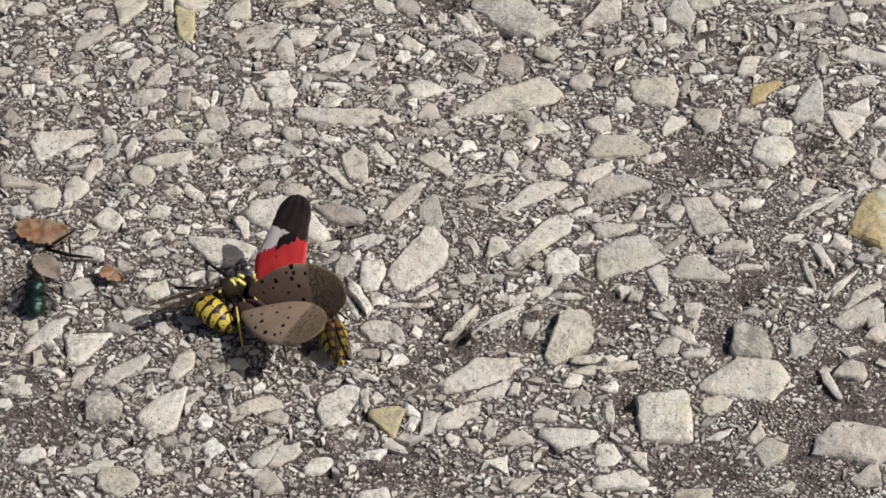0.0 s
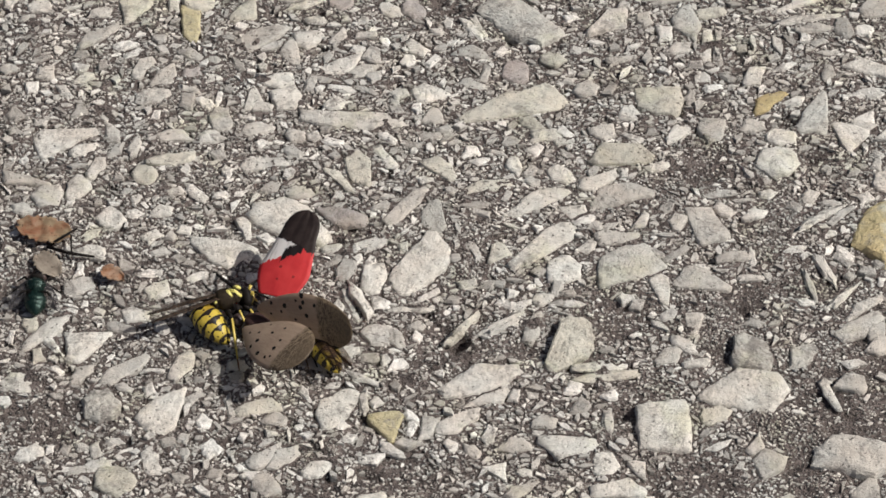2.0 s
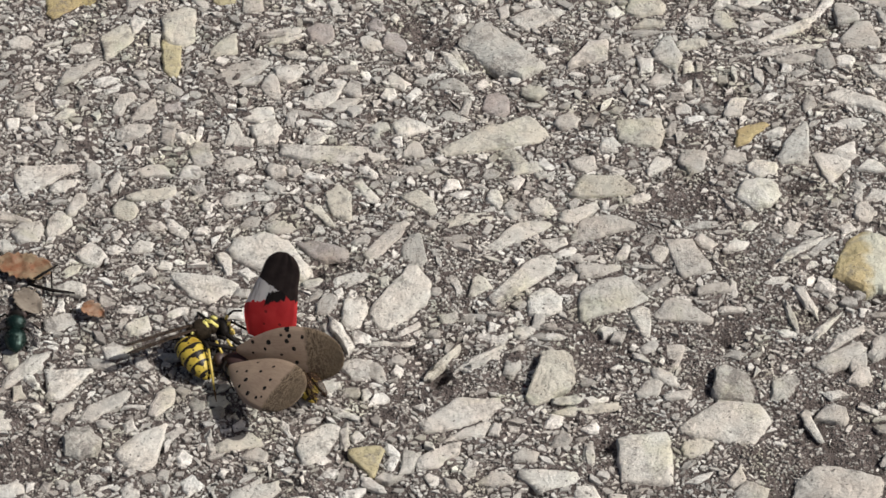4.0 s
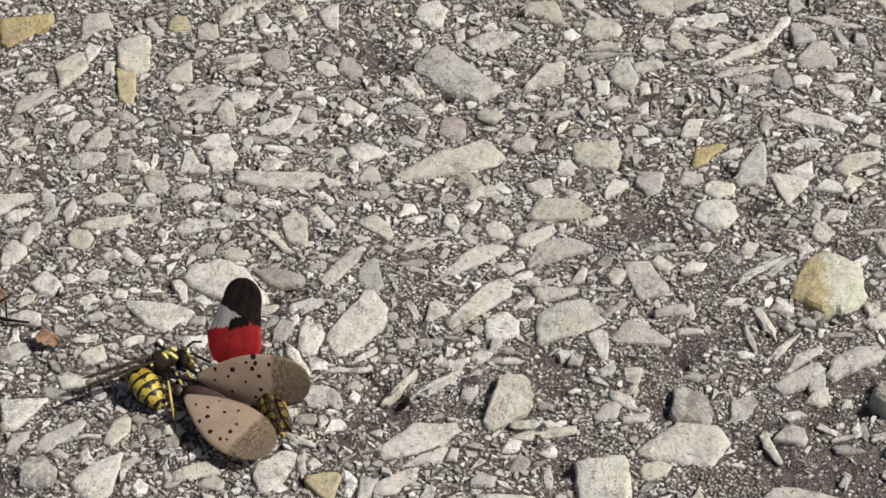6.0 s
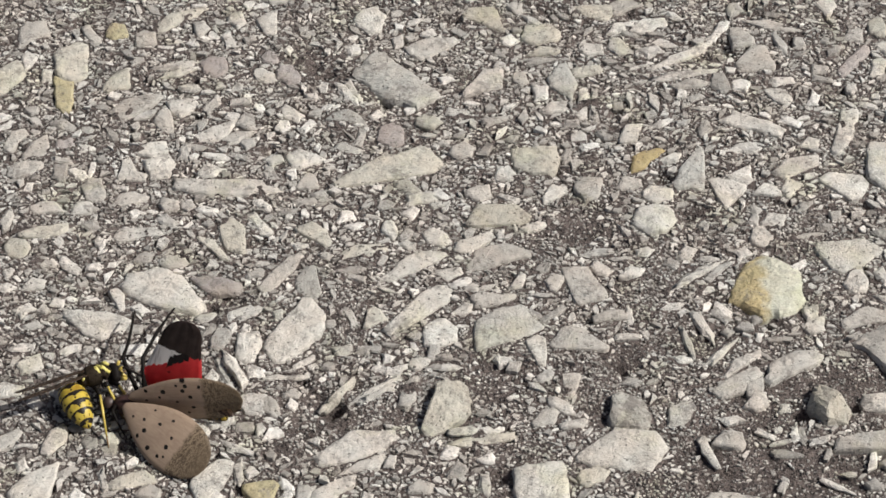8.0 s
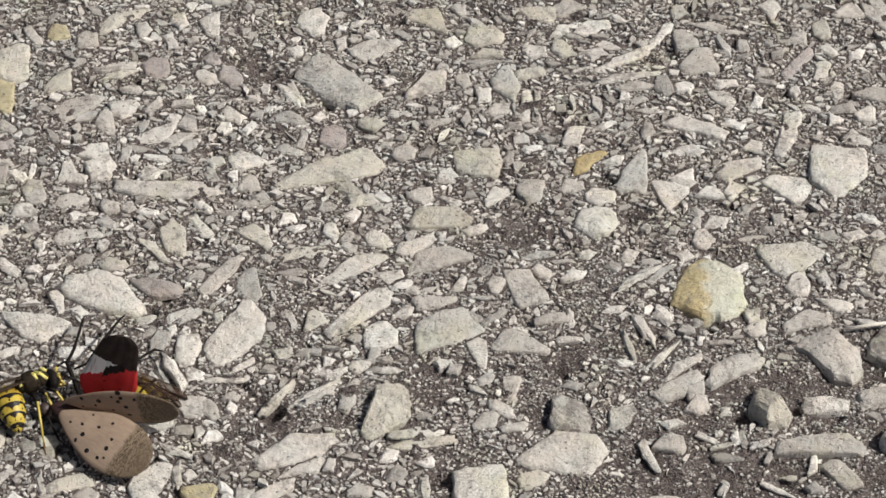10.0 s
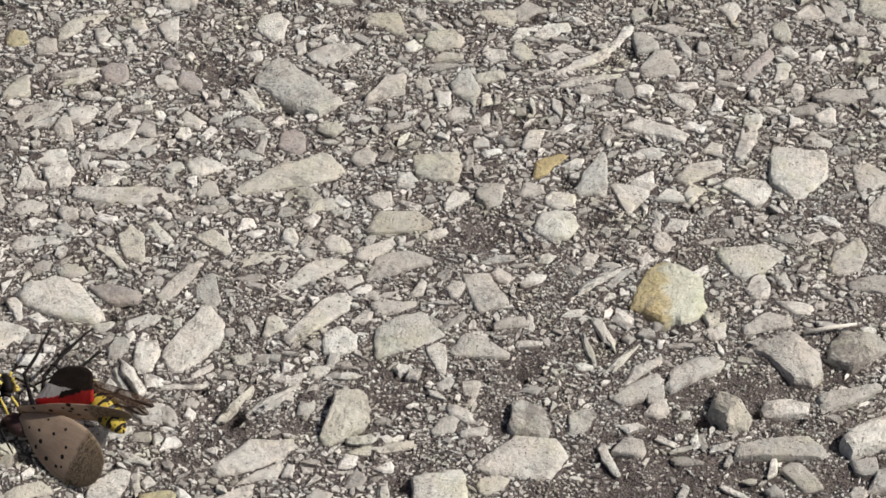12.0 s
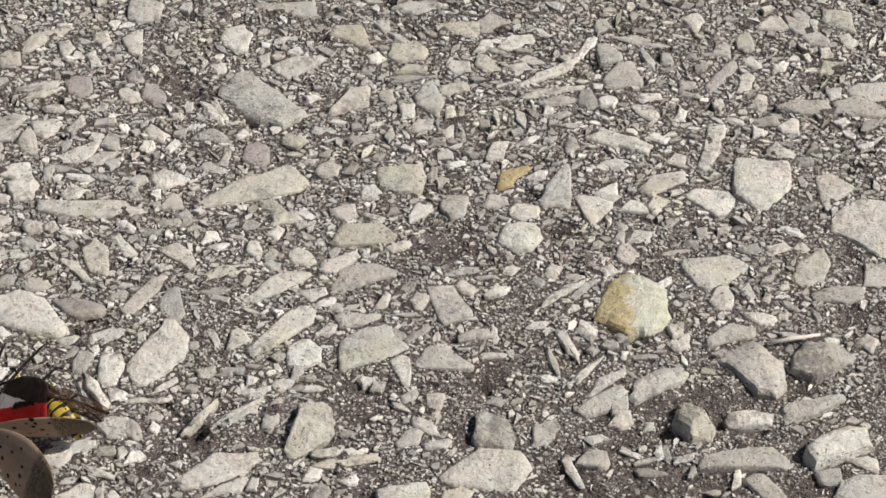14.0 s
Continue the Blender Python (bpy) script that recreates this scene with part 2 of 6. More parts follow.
def chipped(rng, cuts):
    """A box whose corners are broken off by shares of its length and width, its edges slightly bent."""
    corners = []
    for k, (sx, sy) in enumerate(CORNERS):
        a, b = max(0.03, cuts[2 * k]), max(0.04, cuts[2 * k + 1])
        pair = [Vector((sx, sy * (1 - 2 * b))), Vector((sx * (1 - 2 * a), sy))]
        corners += pair if k % 2 == 0 else pair[::-1]
    pts = []
    for p, q, o in zip(corners, corners[1:] + corners[:1], corners[-1:] + corners[:-1]):
        pts.append(p * 0.975 + (o + q) * 0.0125)
        far = (q - p).length
        if far > 0.3:
            bent = rng.uniform(-0.035, 0.035) * far
            side = Vector((q[1] - p[1], p[0] - q[0])).normalized()
            pts += [p + (q - p) * s + side * (bent + rng.uniform(-0.02, 0.02)) for s in ((0.33, 0.68) if far > 0.7 else (0.5,))]
    return [(p[0], p[1]) for p in pts]


def outline(rng, shape):
    """The edge of a broken stone, within one unit of its middle: o several corners, q four or five, l and r narrowing towards one end; or a box with its four corners broken off."""
    if isinstance(shape, tuple):
        return chipped(rng, shape)
    m = {"o": rng.choice((5, 6, 7)), "q": rng.choice((4, 4, 5)), "l": rng.choice((5, 6)), "r": rng.choice((5, 6))}[shape]
    power = {"o": 2.2, "q": 3.4, "l": 2.3, "r": 2.3}[shape]
    first = math.pi / 4 if shape == "q" else rng.uniform(0, 6.28)
    corners = []
    for k in range(m):
        a = first + 2 * math.pi * (k + rng.uniform(-0.3, 0.3)) / m
        c, s = math.cos(a), math.sin(a)
        r = 1 / (abs(c) ** power + abs(s) ** power) ** (1 / power) * rng.uniform(0.88, 1.08)
        corners.append(Vector((r * c, r * s)))
    reach = [max(abs(c[i]) for c in corners) for i in (0, 1)]
    corners = [Vector((c[0] / reach[0], c[1] / reach[1])) for c in corners]
    sharp = {"o": 0.15, "q": 0.09, "l": 0.15, "r": 0.15}[shape]
    dense = []
    for k in range(m):
        p, q, o = corners[k], corners[(k + 1) % m], corners[k - 1]
        dense.append(p + (o - p) * sharp)
        dense.append(p * 0.98 + (o + q) * 0.01)
        dense.append(p + (q - p) * sharp)
        cuts = int((q - p).length / 0.34)
        for c in range(1, cuts):
            dense.append((p + (q - p) * (sharp + (1 - 2 * sharp) * c / cuts)) * (1 + rng.uniform(-0.06, 0.05)))
    pts = []
    for p in dense:
        x, y = p[0] + rng.uniform(-0.035, 0.035), p[1] + rng.uniform(-0.035, 0.035)
        if shape == "l":
            y *= 0.70 + 0.34 * x
        elif shape == "r":
            y *= 0.70 - 0.34 * x
        pts.append((x, y))
    return pts


def stone_shape(rng, shape, length, width, high, fine=1.0):
    """A broken stone sunk in the bed: an angular, ragged edge, sloping worn flanks and an uneven, tilted top."""
    pts = outline(rng, shape)
    dense = []
    for (ax, ay), (bx, by) in zip(pts, pts[1:] + pts[:1]):
        far = math.hypot((bx - ax) * length, (by - ay) * width) / 2
        cuts = max(1, int(far / (0.0008 / fine)))
        dense += [(ax + (bx - ax) * c / cuts, ay + (by - ay) * c / cuts) for c in range(cuts)]
    n = len(dense)
    proud = high > 0.0008
    lean = 0.4 if proud else 0.22
    planes = [(1.0, rng.uniform(-lean, lean), rng.uniform(-lean, lean))]
    for _ in range(3 if proud else 2):        # worn facets that fall away to the sides
        a, fall = rng.uniform(0, 6.28), rng.uniform(0.6, 1.3) if proud else rng.uniform(0.3, 0.8)
        planes.append((1.0 + fall * rng.uniform(0.25, 0.6), -fall * math.cos(a), -fall * math.sin(a)))
    seed = rng.uniform(0, 50)
    small = min(length, width)
    edge = min(0.3, 0.00028 / (small / 2))
    rings = ((-2.0, 1.05), (0.0, 1.0 + 0.5 * edge), (0.55, 1.0 - 0.2 * edge), (0.92, 1.0 - edge), (1.0, 0.80 - 0.3 * edge), (1.0, 0.52), (1.0, 0.26))
    if high > 0.0011:        # standing proud of the paving
        rings = ((-1.0, 1.06), (0.0, 1.04), (0.5, 1.0), (0.85, 0.93), (1.0, 0.76), (1.0, 0.5), (1.0, 0.25))
    verts, faces = [], []

    def top(x, y, mx, my):
        level = min(c + p * x + q * y for c, p, q in planes)
        rough = min(high, 0.0010) * (0.16 * noise.noise((mx * 300, my * 300, seed + 3)) + 0.16 * noise.noise((mx * 900, my * 900, seed + 5)))
        return max(0.15 if proud else 0.6, level) * high + rough

    for z, k in rings:
        for x, y in dense:
            mx, my = x * k * length / 2, y * k * width / 2
            rag = 1 + (0.00026 * noise.noise((mx * 1100, my * 1100, seed)) + 0.00034 * noise.noise((mx * 380, my * 380, seed + 9))) / max(small / 2, 0.0008)
            zz = z * (top(x * k, y * k, mx, my) if z > 0 else high)
            verts.append((mx * rag, my * rag, zz))
    verts.append((0, 0, top(0, 0, 0, 0)))
    last = len(rings) - 1
    for ring in range(last):
        for i in range(n):
            a, b = ring * n + i, ring * n + (i + 1) % n
            faces.append((a, b, b + n, a + n))
    faces += [(last * n + i, last * n + (i + 1) % n, (last + 1) * n) for i in range(n)]
    return verts, faces


CELL = 0.00025
taken = np.zeros((int((Y1 - Y0) / CELL), int((X1 - X0) / CELL)), bool)


def footprint(x, y, length, width, turn, grow=1.0, shape=None):
    """The cells of the plan that a stone covers."""
    r = max(length, width) * grow / 2 + CELL
    j0, j1 = max(0, int((y - r - Y0) / CELL)), min(taken.shape[0], int((y + r - Y0) / CELL) + 1)
    i0, i1 = max(0, int((x - r - X0) / CELL)), min(taken.shape[1], int((x + r - X0) / CELL) + 1)
    if j1 <= j0 or i1 <= i0:
        return None
    gy, gx = np.mgrid[j0:j1, i0:i1]
    gx, gy = X0 + (gx + 0.5) * CELL - x, Y0 + (gy + 0.5) * CELL - y
    c, s = math.cos(turn), math.sin(turn)
    u, v = (gx * c + gy * s) / (length * grow / 2), (gy * c - gx * s) / (width * grow / 2)
    if isinstance(shape, tuple):
        within = (abs(u) < 1) & (abs(v) < 1)
        for k, (sx, sy) in enumerate(CORNERS):
            within &= (1 - sx * u) / 2 / max(0.01, shape[2 * k]) + (1 - sy * v) / 2 / max(0.01, shape[2 * k + 1]) > 1
        return (slice(j0, j1), slice(i0, i1)), within
    return (slice(j0, j1), slice(i0, i1)), u * u + v * v < 1


def stone(x, y, length, width, turn, shape="o", tone="w", high=None):
    """One stone of the paving, in millimetres and degrees."""
    rng = random.Random(int(x * 977 + y * 131071) & 0xFFFFFF)
    x, y, length, width = x / 1000, y / 1000, length / 1000, width / 1000
    h = (0.00040 + 0.02 * min(width, length) * rng.uniform(0.5, 1.4)) if high is None else high / 1000
    h *= 0.55 if width < 0.0023 and high is None else 1.0        # slivers lie flat
    grow = 1.0 if isinstance(shape, tuple) else 1.03 if shape == "q" else 1.06
    verts, faces = stone_shape(rng, shape, length * grow, width * grow, h)
    ob = mesh_object("stone", verts, faces, STONE[tone], ground, smooth=h < 0.0011)
    ob.matrix_basis = pose(x, y, 0, 0, 0, turn)
    cut = footprint(x, y, length + 0.0004, width + 0.0004, radians(turn), 1.0, shape)
    if cut:
        taken[cut[0]] |= cut[1]
    return ob


bits_verts, bits_faces = [], []


def add_bits(verts, faces):
    """Adds a chipping to the mesh that all of them share."""
    first = bits_count[0]
    bits_verts.append(verts)
    bits_faces.extend(tuple(k + first for k in f) for f in faces)
    bits_count[0] += len(verts)


bits_count = [0]


def chip(x, y, length, width, turn, shape="q"):
    """A smaller stone, in millimetres and degrees, joined with the other chippings."""
    rng = random.Random(int(x * 977 + y * 131071) & 0xFFFFFF)
    x, y, length, width = x / 1000, y / 1000, length / 1000, width / 1000
    h = 0.00036 + 0.03 * min(width, length) * rng.uniform(0.5, 1.5)
    h *= 0.55 if width < 0.0016 else 1.0
    verts, faces = stone_shape(rng, shape, length * 1.02, width * 1.02, h, 0.8)
    m = pose(x, y, 0, 0, 0, turn)
    add_bits(np.array([m @ Vector(v) for v in verts]), faces)
    cut = footprint(x, y, length + 0.0003, width + 0.0003, radians(turn), 1.0, shape)
    if cut:
        taken[cut[0]] |= cut[1]


# the stones that can be told apart: place, length, width, turn, then how far each of the four corners is broken off along and across
stone(127.0, 24.9, 15.4, 14.4, -10, (.4, .24, .3, .43, .6, .37, .35, .15), "p", 1.1)
stone(81.0, 6.4, 14.1, 13.3, 46, (.15, .36, .55, .25, .3, .24, .35, .37), "yg", 1.3)
stone(13.9, 64.1, 17.4, 8.8, -50, (0, 0, .7, .05, .1, .71, .25, .32), "g", 1.2)
stone(108.0, 37.8, 13.6, 10.7, 86, (.4, .07, .2, .37, .4, .44, .05, .86), "p", 0.9)
stone(-28.0, 9.1, 16.2, 9.1, -26, (.45, .54, .25, .44, .2, .25, .35, .18), "p", 0.75)
stone(12.9, 38.6, 19.3, 9.1, 34, (.4, .25, .2, .08, .85, .74, .1, .27), "y")
stone(51.7, -31.2, 14.6, 9.3, -10, (.1, .25, .4, .76, .85, .04, .1, .36), "p", 0.7)
stone(-4.5, -1.9, 17.2, 9.5, 78, (.7, .45, .2, .29, .5, .57, .2, .4), "p")
stone(70.2, -46.8, 14.8, 9.0, -6, (.35, .14, .2, .58, .55, .23, .3, .44), "w", 1.3)
stone(-48.3, 72.1, 11.0, 8.9, 66, (.45, .26, .5, .38, .2, .22, .75, .47), "y")
stone(-49.5, 62.2, 9.9, 3.7, -86, (.85, .18, .1, .92, 0, 0, .3, .37), "o2")
stone(37.7, -39.5, 12.1, 9.7, 86, (.2, .77, .75, .09, 0, 0, .75, .15), "p", 0.9)
stone(101.1, -9.9, 12.9, 8.7, -46, (.3, .44, .15, .78, .75, .13, .2, .2), "w", 1.9)
stone(32.1, -2.4, 13.2, 8.4, 34, (.2, .15, .3, .62, .65, .28, 0, 0), "g")
stone(21.2, -21.2, 12.8, 8.4, 40, (.15, .23, .7, .68, .45, .1, .25, .54), "y", 1.7)
stone(-18.2, 35.8, 19.2, 4.7, -6, (.15, .59, .65, .17, .35, .28, .25, .38), "w")
stone(6.0, -29.4, 15.1, 6.5, 26, (.4, .5, .55, .38, .4, .16, .3, .19), "w", 0.7)
stone(96.2, 15.0, 12.1, 9.8, -26, (.35, .14, .6, .47, .4, .35, .4, .8), "p")
stone(112.7, -28.7, 12.4, 8.1, 10, (.2, .2, .6, .57, .1, .19, .85, .23), "p", 2.2)
stone(112.9, -8.5, 9.3, 9.4, -34, (.3, .06, .65, .24, .1, .41, .35, .75), "t", 1.8)
stone(115.8, -39.8, 12.3, 8.2, 18, (.45, .18, .3, .49, .85, .48, .1, .41), "w", 1.3)
stone(-70.0, 79.2, 10.5, 8.8, 6, (0, 0, .95, .04, .15, .16, .8, .64), "o")
stone(96.3, -32.2, 13.5, 11.0, 34, (.8, .48, .15, .13, .85, .83, .05, .25), "w", 1.2)
stone(17.0, 3.0, 16.0, 4.9, 38, (.05, .42, .7, .55, .25, .17, .15, .32), "p")
stone(-32.1, 46.4, 5.9, 4.3, 6, (0, 0, .45, .3, .55, .32, .4, .22), "p")
stone(-30.0, 41.4, 6.2, 5.9, -70, (.35, .41, .6, .1, .4, .03, .1, .54), "p")
stone(40.6, 41.4, 8.8, 7.4, 6, (.9, .05, .05, .26, .35, .33, .2, .49), "y")
stone(-47.5, -37.3, 11.2, 7.7, 42, (.55, .2, .4, .14, .15, .35, .65, .74), "p")
stone(32.7, 26.2, 10.3, 9.1, -30, (.35, .13, .6, .38, .05, .47, .85, .63), "y")
stone(-40.9, 1.4, 11.9, 6.8, -26, (0, 0, .65, .37, .5, .47, .2, .69), "p")
stone(-70.9, 30.0, 12.2, 7.4, 18, (.8, .34, .15, .26, .05, .3, .9, .45), "w")
stone(133.3, 62.3, 11.1, 5.6, -2, (0, 0, .2, .43, .35, .37, .6, .15), "w")
stone(53.5, -23.3, 9.7, 7.4, -66, (.3, .27, .3, .39, .45, .4, .3, .64), "t", 1.3)
stone(47.7, 8.2, 9.6, 8.1, -90, (.2, .64, .7, .38, 0, 0, .95, .31), "w")
stone(61.4, 25.0, 8.4, 7.2, 6, (.4, .06, .25, .5, .35, .4, .3, .4), "p", 0.9)
stone(20.4, 91.3, 13.0, 4.8, -2, "q", "w")
stone(32.4, 16.0, 11.9, 6.0, 10, (.3, .46, .25, .73, .05, .13, .9, .34), "w")
stone(70.5, 37.5, 12.2, 6.3, 58, (.3, .06, .4, .22, .2, .63, .75, .75), "g", 0.7)
stone(-18.9, -36.9, 10.5, 6.2, 74, (.35, .53, .35, .43, .7, .37, .25, .08), "p")
stone(83.1, -12.7, 11.7, 5.0, 34, (.35, .41, .25, .43, .75, .22, .2, .16), "w", 1.2)
stone(98.0, 33.4, 8.5, 7.8, -58, (.25, .43, .5, .57, 0, 0, .95, .27), "p")
stone(82.4, 50.4, 12.5, 4.1, -26, (.2, .2, .1, .95, 0, 0, .8, .21), "w")
stone(84.1, 69.5, 7.6, 7.7, -86, (.1, .1, .85, .13, .7, .54, .25, .13), "w")
stone(114.5, 15.1, 9.6, 5.8, 62, (.5, .41, .45, .1, .3, .34, .3, .43), "w")
stone(-62.4, -22.5, 8.3, 7.5, 6, (.6, .08, 0, 0, .25, .13, .7, .84), "p")
stone(129.4, 58.5, 9.8, 5.9, -2, (.55, .6, .4, .32, .95, .14, 0, 0), "w")
stone(-8.7, 91.8, 7.4, 7.3, -2, "o", "w")
stone(88.8, -22.5, 8.3, 7.4, 74, (.6, .07, .35, .48, .1, .46, .6, .72), "y", 3.0)
stone(-59.1, -36.1, 7.4, 6.6, -74, (.45, .2, .5, .22, .25, .32, .25, .31), "t", 1.1)
stone(-35.7, 58.8, 9.9, 6.0, 54, (.5, .62, .1, .34, .7, .35, .25, .06), "w")
stone(-61.0, 67.9, 10.3, 6.1, 62, (.55, .33, .4, .65, .45, .24, .3, .61), "y")
stone(89.2, 38.4, 10.3, 4.9, 31, "o", "w")
stone(45.6, -6.4, 8.9, 7.2, -42, (.55, .04, .4, .2, .1, .59, .8, .8), "w")
stone(121.6, 35.7, 8.3, 7.2, -78, (.45, .95, .5, .43, .55, .18, 0, 0), "w")
stone(31.1, 64.0, 10.4, 5.8, 22, (.3, .11, .65, .85, 0, 0, .2, .74), "w", 0.9)
stone(20.9, -44.8, 10.4, 4.9, -2, (.8, .04, .15, .13, .35, .6, .6, .43), "p")
stone(-55.5, -53.2, 7.2, 7.1, 6, (.45, .35, .15, .33, .55, .39, .4, .31), "y")
stone(118.8, 58.5, 10.5, 4.8, 2, (.7, .11, .25, .29, .6, .53, .35, .11), "w")
stone(21.6, 75.0, 10.3, 5.2, 34, (.6, .73, 0, 0, .1, .92, .85, .03), "w")
stone(46.5, 63.4, 10.8, 5.3, -78, (.4, .37, .4, .08, .35, .71, .45, .57), "g")
stone(9.9, 82.6, 7.4, 6.2, -74, (.55, .37, .4, .18, .25, .28, .35, .21), "p")
stone(43.1, 77.7, 7.0, 6.8, -18, (.3, .26, .65, .3, .2, .19, .5, .38), "y")
stone(99.5, 48.5, 12.0, 3.5, 70, (.1, .62, .85, .21, .35, .17, .2, .16), "w")
stone(32.8, 83.3, 9.0, 6.3, -22, (.45, .95, .5, .3, .75, .17, 0, 0), "y")
stone(110.2, -19.7, 11.8, 4.3, 18, (.8, .37, .1, .38, .3, .14, .65, .43), "w", 1.3)
stone(16.7, 14.5, 12.9, 4.2, 26, (.3, .49, .5, .65, .05, .19, .9, .18), "p")
stone(21.3, -2.8, 6.8, 6.2, 86, (.3, .44, .65, .07, .2, .51, .35, .34), "p")
stone(-15.8, 22.3, 8.4, 6.2, -46, (.55, .7, 0, 0, .6, .44, .35, .19), "y")
stone(-56.7, 80.4, 7.0, 6.3, -82, (.4, .86, .55, .03, .65, .19, 0, 0), "w")
stone(129.2, 84.2, 7.6, 5.6, -22, (.3, .95, .65, .16, .45, .18, 0, 0), "y")
stone(118.4, 7.9, 8.8, 4.9, 18, (.65, .36, .3, .05, .55, .53, 0, 0), "w")
stone(45.9, 91.1, 10.4, 3.8, 6, "o", "w")
stone(97.5, -1.4, 8.2, 5.9, -10, (.5, .13, .45, .68, 0, 0, .85, .46), "w")
stone(-12.8, -5.8, 7.8, 4.7, -82, (.5, .39, 0, 0, .65, .18, .3, .3), "p")
stone(-7.2, 12.8, 11.5, 4.2, 42, (.15, .12, .8, .45, .1, .35, .65, .57), "w")
stone(60.2, 85.7, 6.6, 5.7, 27, "q", "w")
stone(125.7, 12.7, 6.4, 5.8, -2, "o", "w")
stone(-28.1, 84.8, 11.7, 4.0, 42, (.55, .95, .4, .24, .6, .27, 0, 0), "y")
stone(74.6, 32.3, 7.4, 7.2, 54, (.3, .57, .65, .95, 0, 0, .15, .09), "w")
stone(-19.0, 10.2, 9.1, 4.5, -10, (.65, .29, .3, .26, .4, .67, .35, .27), "v")
stone(73.1, -16.6, 9.6, 3.8, 34, "o", "w")
stone(-19.4, 50.9, 9.8, 4.2, 38, (.55, .28, .4, .06, .35, .52, .4, .66), "w")
stone(-1.6, 10.5, 7.2, 6.0, 58, (.15, .18, .35, .48, .25, .06, .7, .73), "g")
stone(-70.3, -19.0, 10.7, 3.4, 50, "o", "w")
stone(13.1, 49.2, 6.2, 5.9, -66, (.55, .23, .4, .15, .5, .4, .45, .27), "v")
stone(49.6, 33.2, 7.0, 5.0, 78, (.35, .14, .5, .53, .3, .45, .65, .03), "w")
stone(29.2, -54.2, 8.6, 5.6, -18, (.35, .17, .6, .61, .05, .36, .9, .48), "p")
stone(-55.7, -27.6, 9.2, 4.8, 58, (.7, .65, .25, .06, .65, .44, .3, .06), "w")
stone(99.4, -37.7, 6.8, 6.0, -82, (0, 0, .85, .42, .15, .2, .8, .43), "w")
stone(-73.3, 15.0, 5.8, 5.6, -78, (.45, .19, .15, .52, .4, .33, .55, .2), "w")
stone(54.2, 84.8, 7.4, 5.8, -42, (.25, .28, .7, .81, .25, .12, .4, .33), "y")
stone(98.4, -22.2, 8.3, 4.2, -14, (.35, .08, .6, .35, .1, .43, .65, .39), "w", 1.2)
stone(-20.7, 70.0, 5.8, 5.8, -50, (.55, .36, .4, .34, .5, .24, .45, .11), "v")
stone(70.4, 70.4, 13.7, 3.0, 38, (.65, .49, .3, .05, .5, .71, .15, .38), "w")
stone(-9.7, -40.6, 6.6, 5.8, -82, (.8, .4, .15, .09, 0, 0, .7, .5), "o2")
stone(54.9, -48.5, 6.3, 5.4, 62, (.5, .13, .45, .57, .6, .36, .35, .1), "w")
stone(-1.1, 22.4, 7.1, 5.2, -62, (.45, .17, .5, .29, 0, 0, .85, .56), "y")
stone(7.6, 18.2, 9.4, 4.1, 30, (.55, .7, .4, .23, .6, .47, 0, 0), "y")
stone(-67.3, 59.1, 9.4, 3.4, 38, (.6, .33, .35, .39, .5, .09, .45, .33), "w")
stone(-33.9, 23.2, 7.4, 6.8, 46, (.65, .65, .05, .26, .95, .67, 0, 0), "w")
stone(-73.5, -30.7, 5.7, 5.2, -38, (.5, .18, .45, .44, 0, 0, .4, .35), "p")
stone(-2.9, 43.6, 6.8, 5.4, 18, (.6, .87, .35, .25, .2, .09, .75, .09), "p")
stone(31.1, 5.5, 7.8, 4.0, 18, (.7, .59, 0, 0, .5, .19, .45, .12), "w")
stone(-39.0, 66.2, 7.7, 4.1, 42, (0, 0, .45, .32, .3, .26, .4, .92), "y")
stone(64.1, 79.5, 7.6, 4.4, 6, (0, 0, .45, .67, .35, .27, .6, .45), "p")
stone(82.2, 75.9, 5.6, 5.3, -74, (.25, .12, .7, .36, .95, .24, 0, 0), "w")
stone(2.4, -39.4, 7.5, 5.5, 6, (0, 0, .95, .49, .4, .07, .55, .7), "w")
stone(-15.6, -10.3, 10.5, 2.7, -68, "q", "p", 1.4)
stone(-11.0, 82.8, 6.7, 4.4, -90, (.7, .04, 0, 0, .35, .74, .6, .39), "w")
stone(-42.4, 35.7, 6.0, 4.8, 82, (.4, .15, .55, .36, .35, .19, .6, .33), "w")
stone(-53.4, 48.1, 6.9, 4.2, 74, (.5, .57, 0, 0, .05, .86, .5, .39), "w")
stone(-27.2, 58.8, 5.9, 5.1, 54, (.6, .64, .35, .48, 0, 0, .15, .28), "w")
stone(89.5, 78.9, 12.6, 2.2, -20, "o", "w")
stone(-32.2, -36.8, 7.2, 4.7, 34, (.65, .28, .3, .11, .95, .56, 0, 0), "y")
stone(62.7, 31.6, 5.8, 4.4, -6, (.7, .06, .25, .44, .45, .29, .5, .16), "p")
stone(62.4, -23.6, 6.9, 4.4, 50, (.5, .49, .45, .52, .35, .29, .15, .17), "t", 1.1)
stone(-68.1, 16.8, 6.3, 4.3, 58, (0, 0, .55, .52, .4, .24, .2, .42), "p")
stone(60.9, 41.4, 8.5, 3.4, 38, (.3, .44, .35, .65, .3, .06, .65, .26), "o")
stone(-55.5, 41.8, 6.7, 4.0, 22, "o", "w")
stone(-50.9, 24.8, 8.6, 3.0, 10, (.7, .05, .25, .35, .5, .31, .45, .35), "y")
stone(103.9, 68.4, 9.4, 2.6, 46, (0, 0, .45, .36, .5, .05, .45, .35), "v")
stone(-6.5, 67.0, 4.9, 5.3, 0, "o", "v")
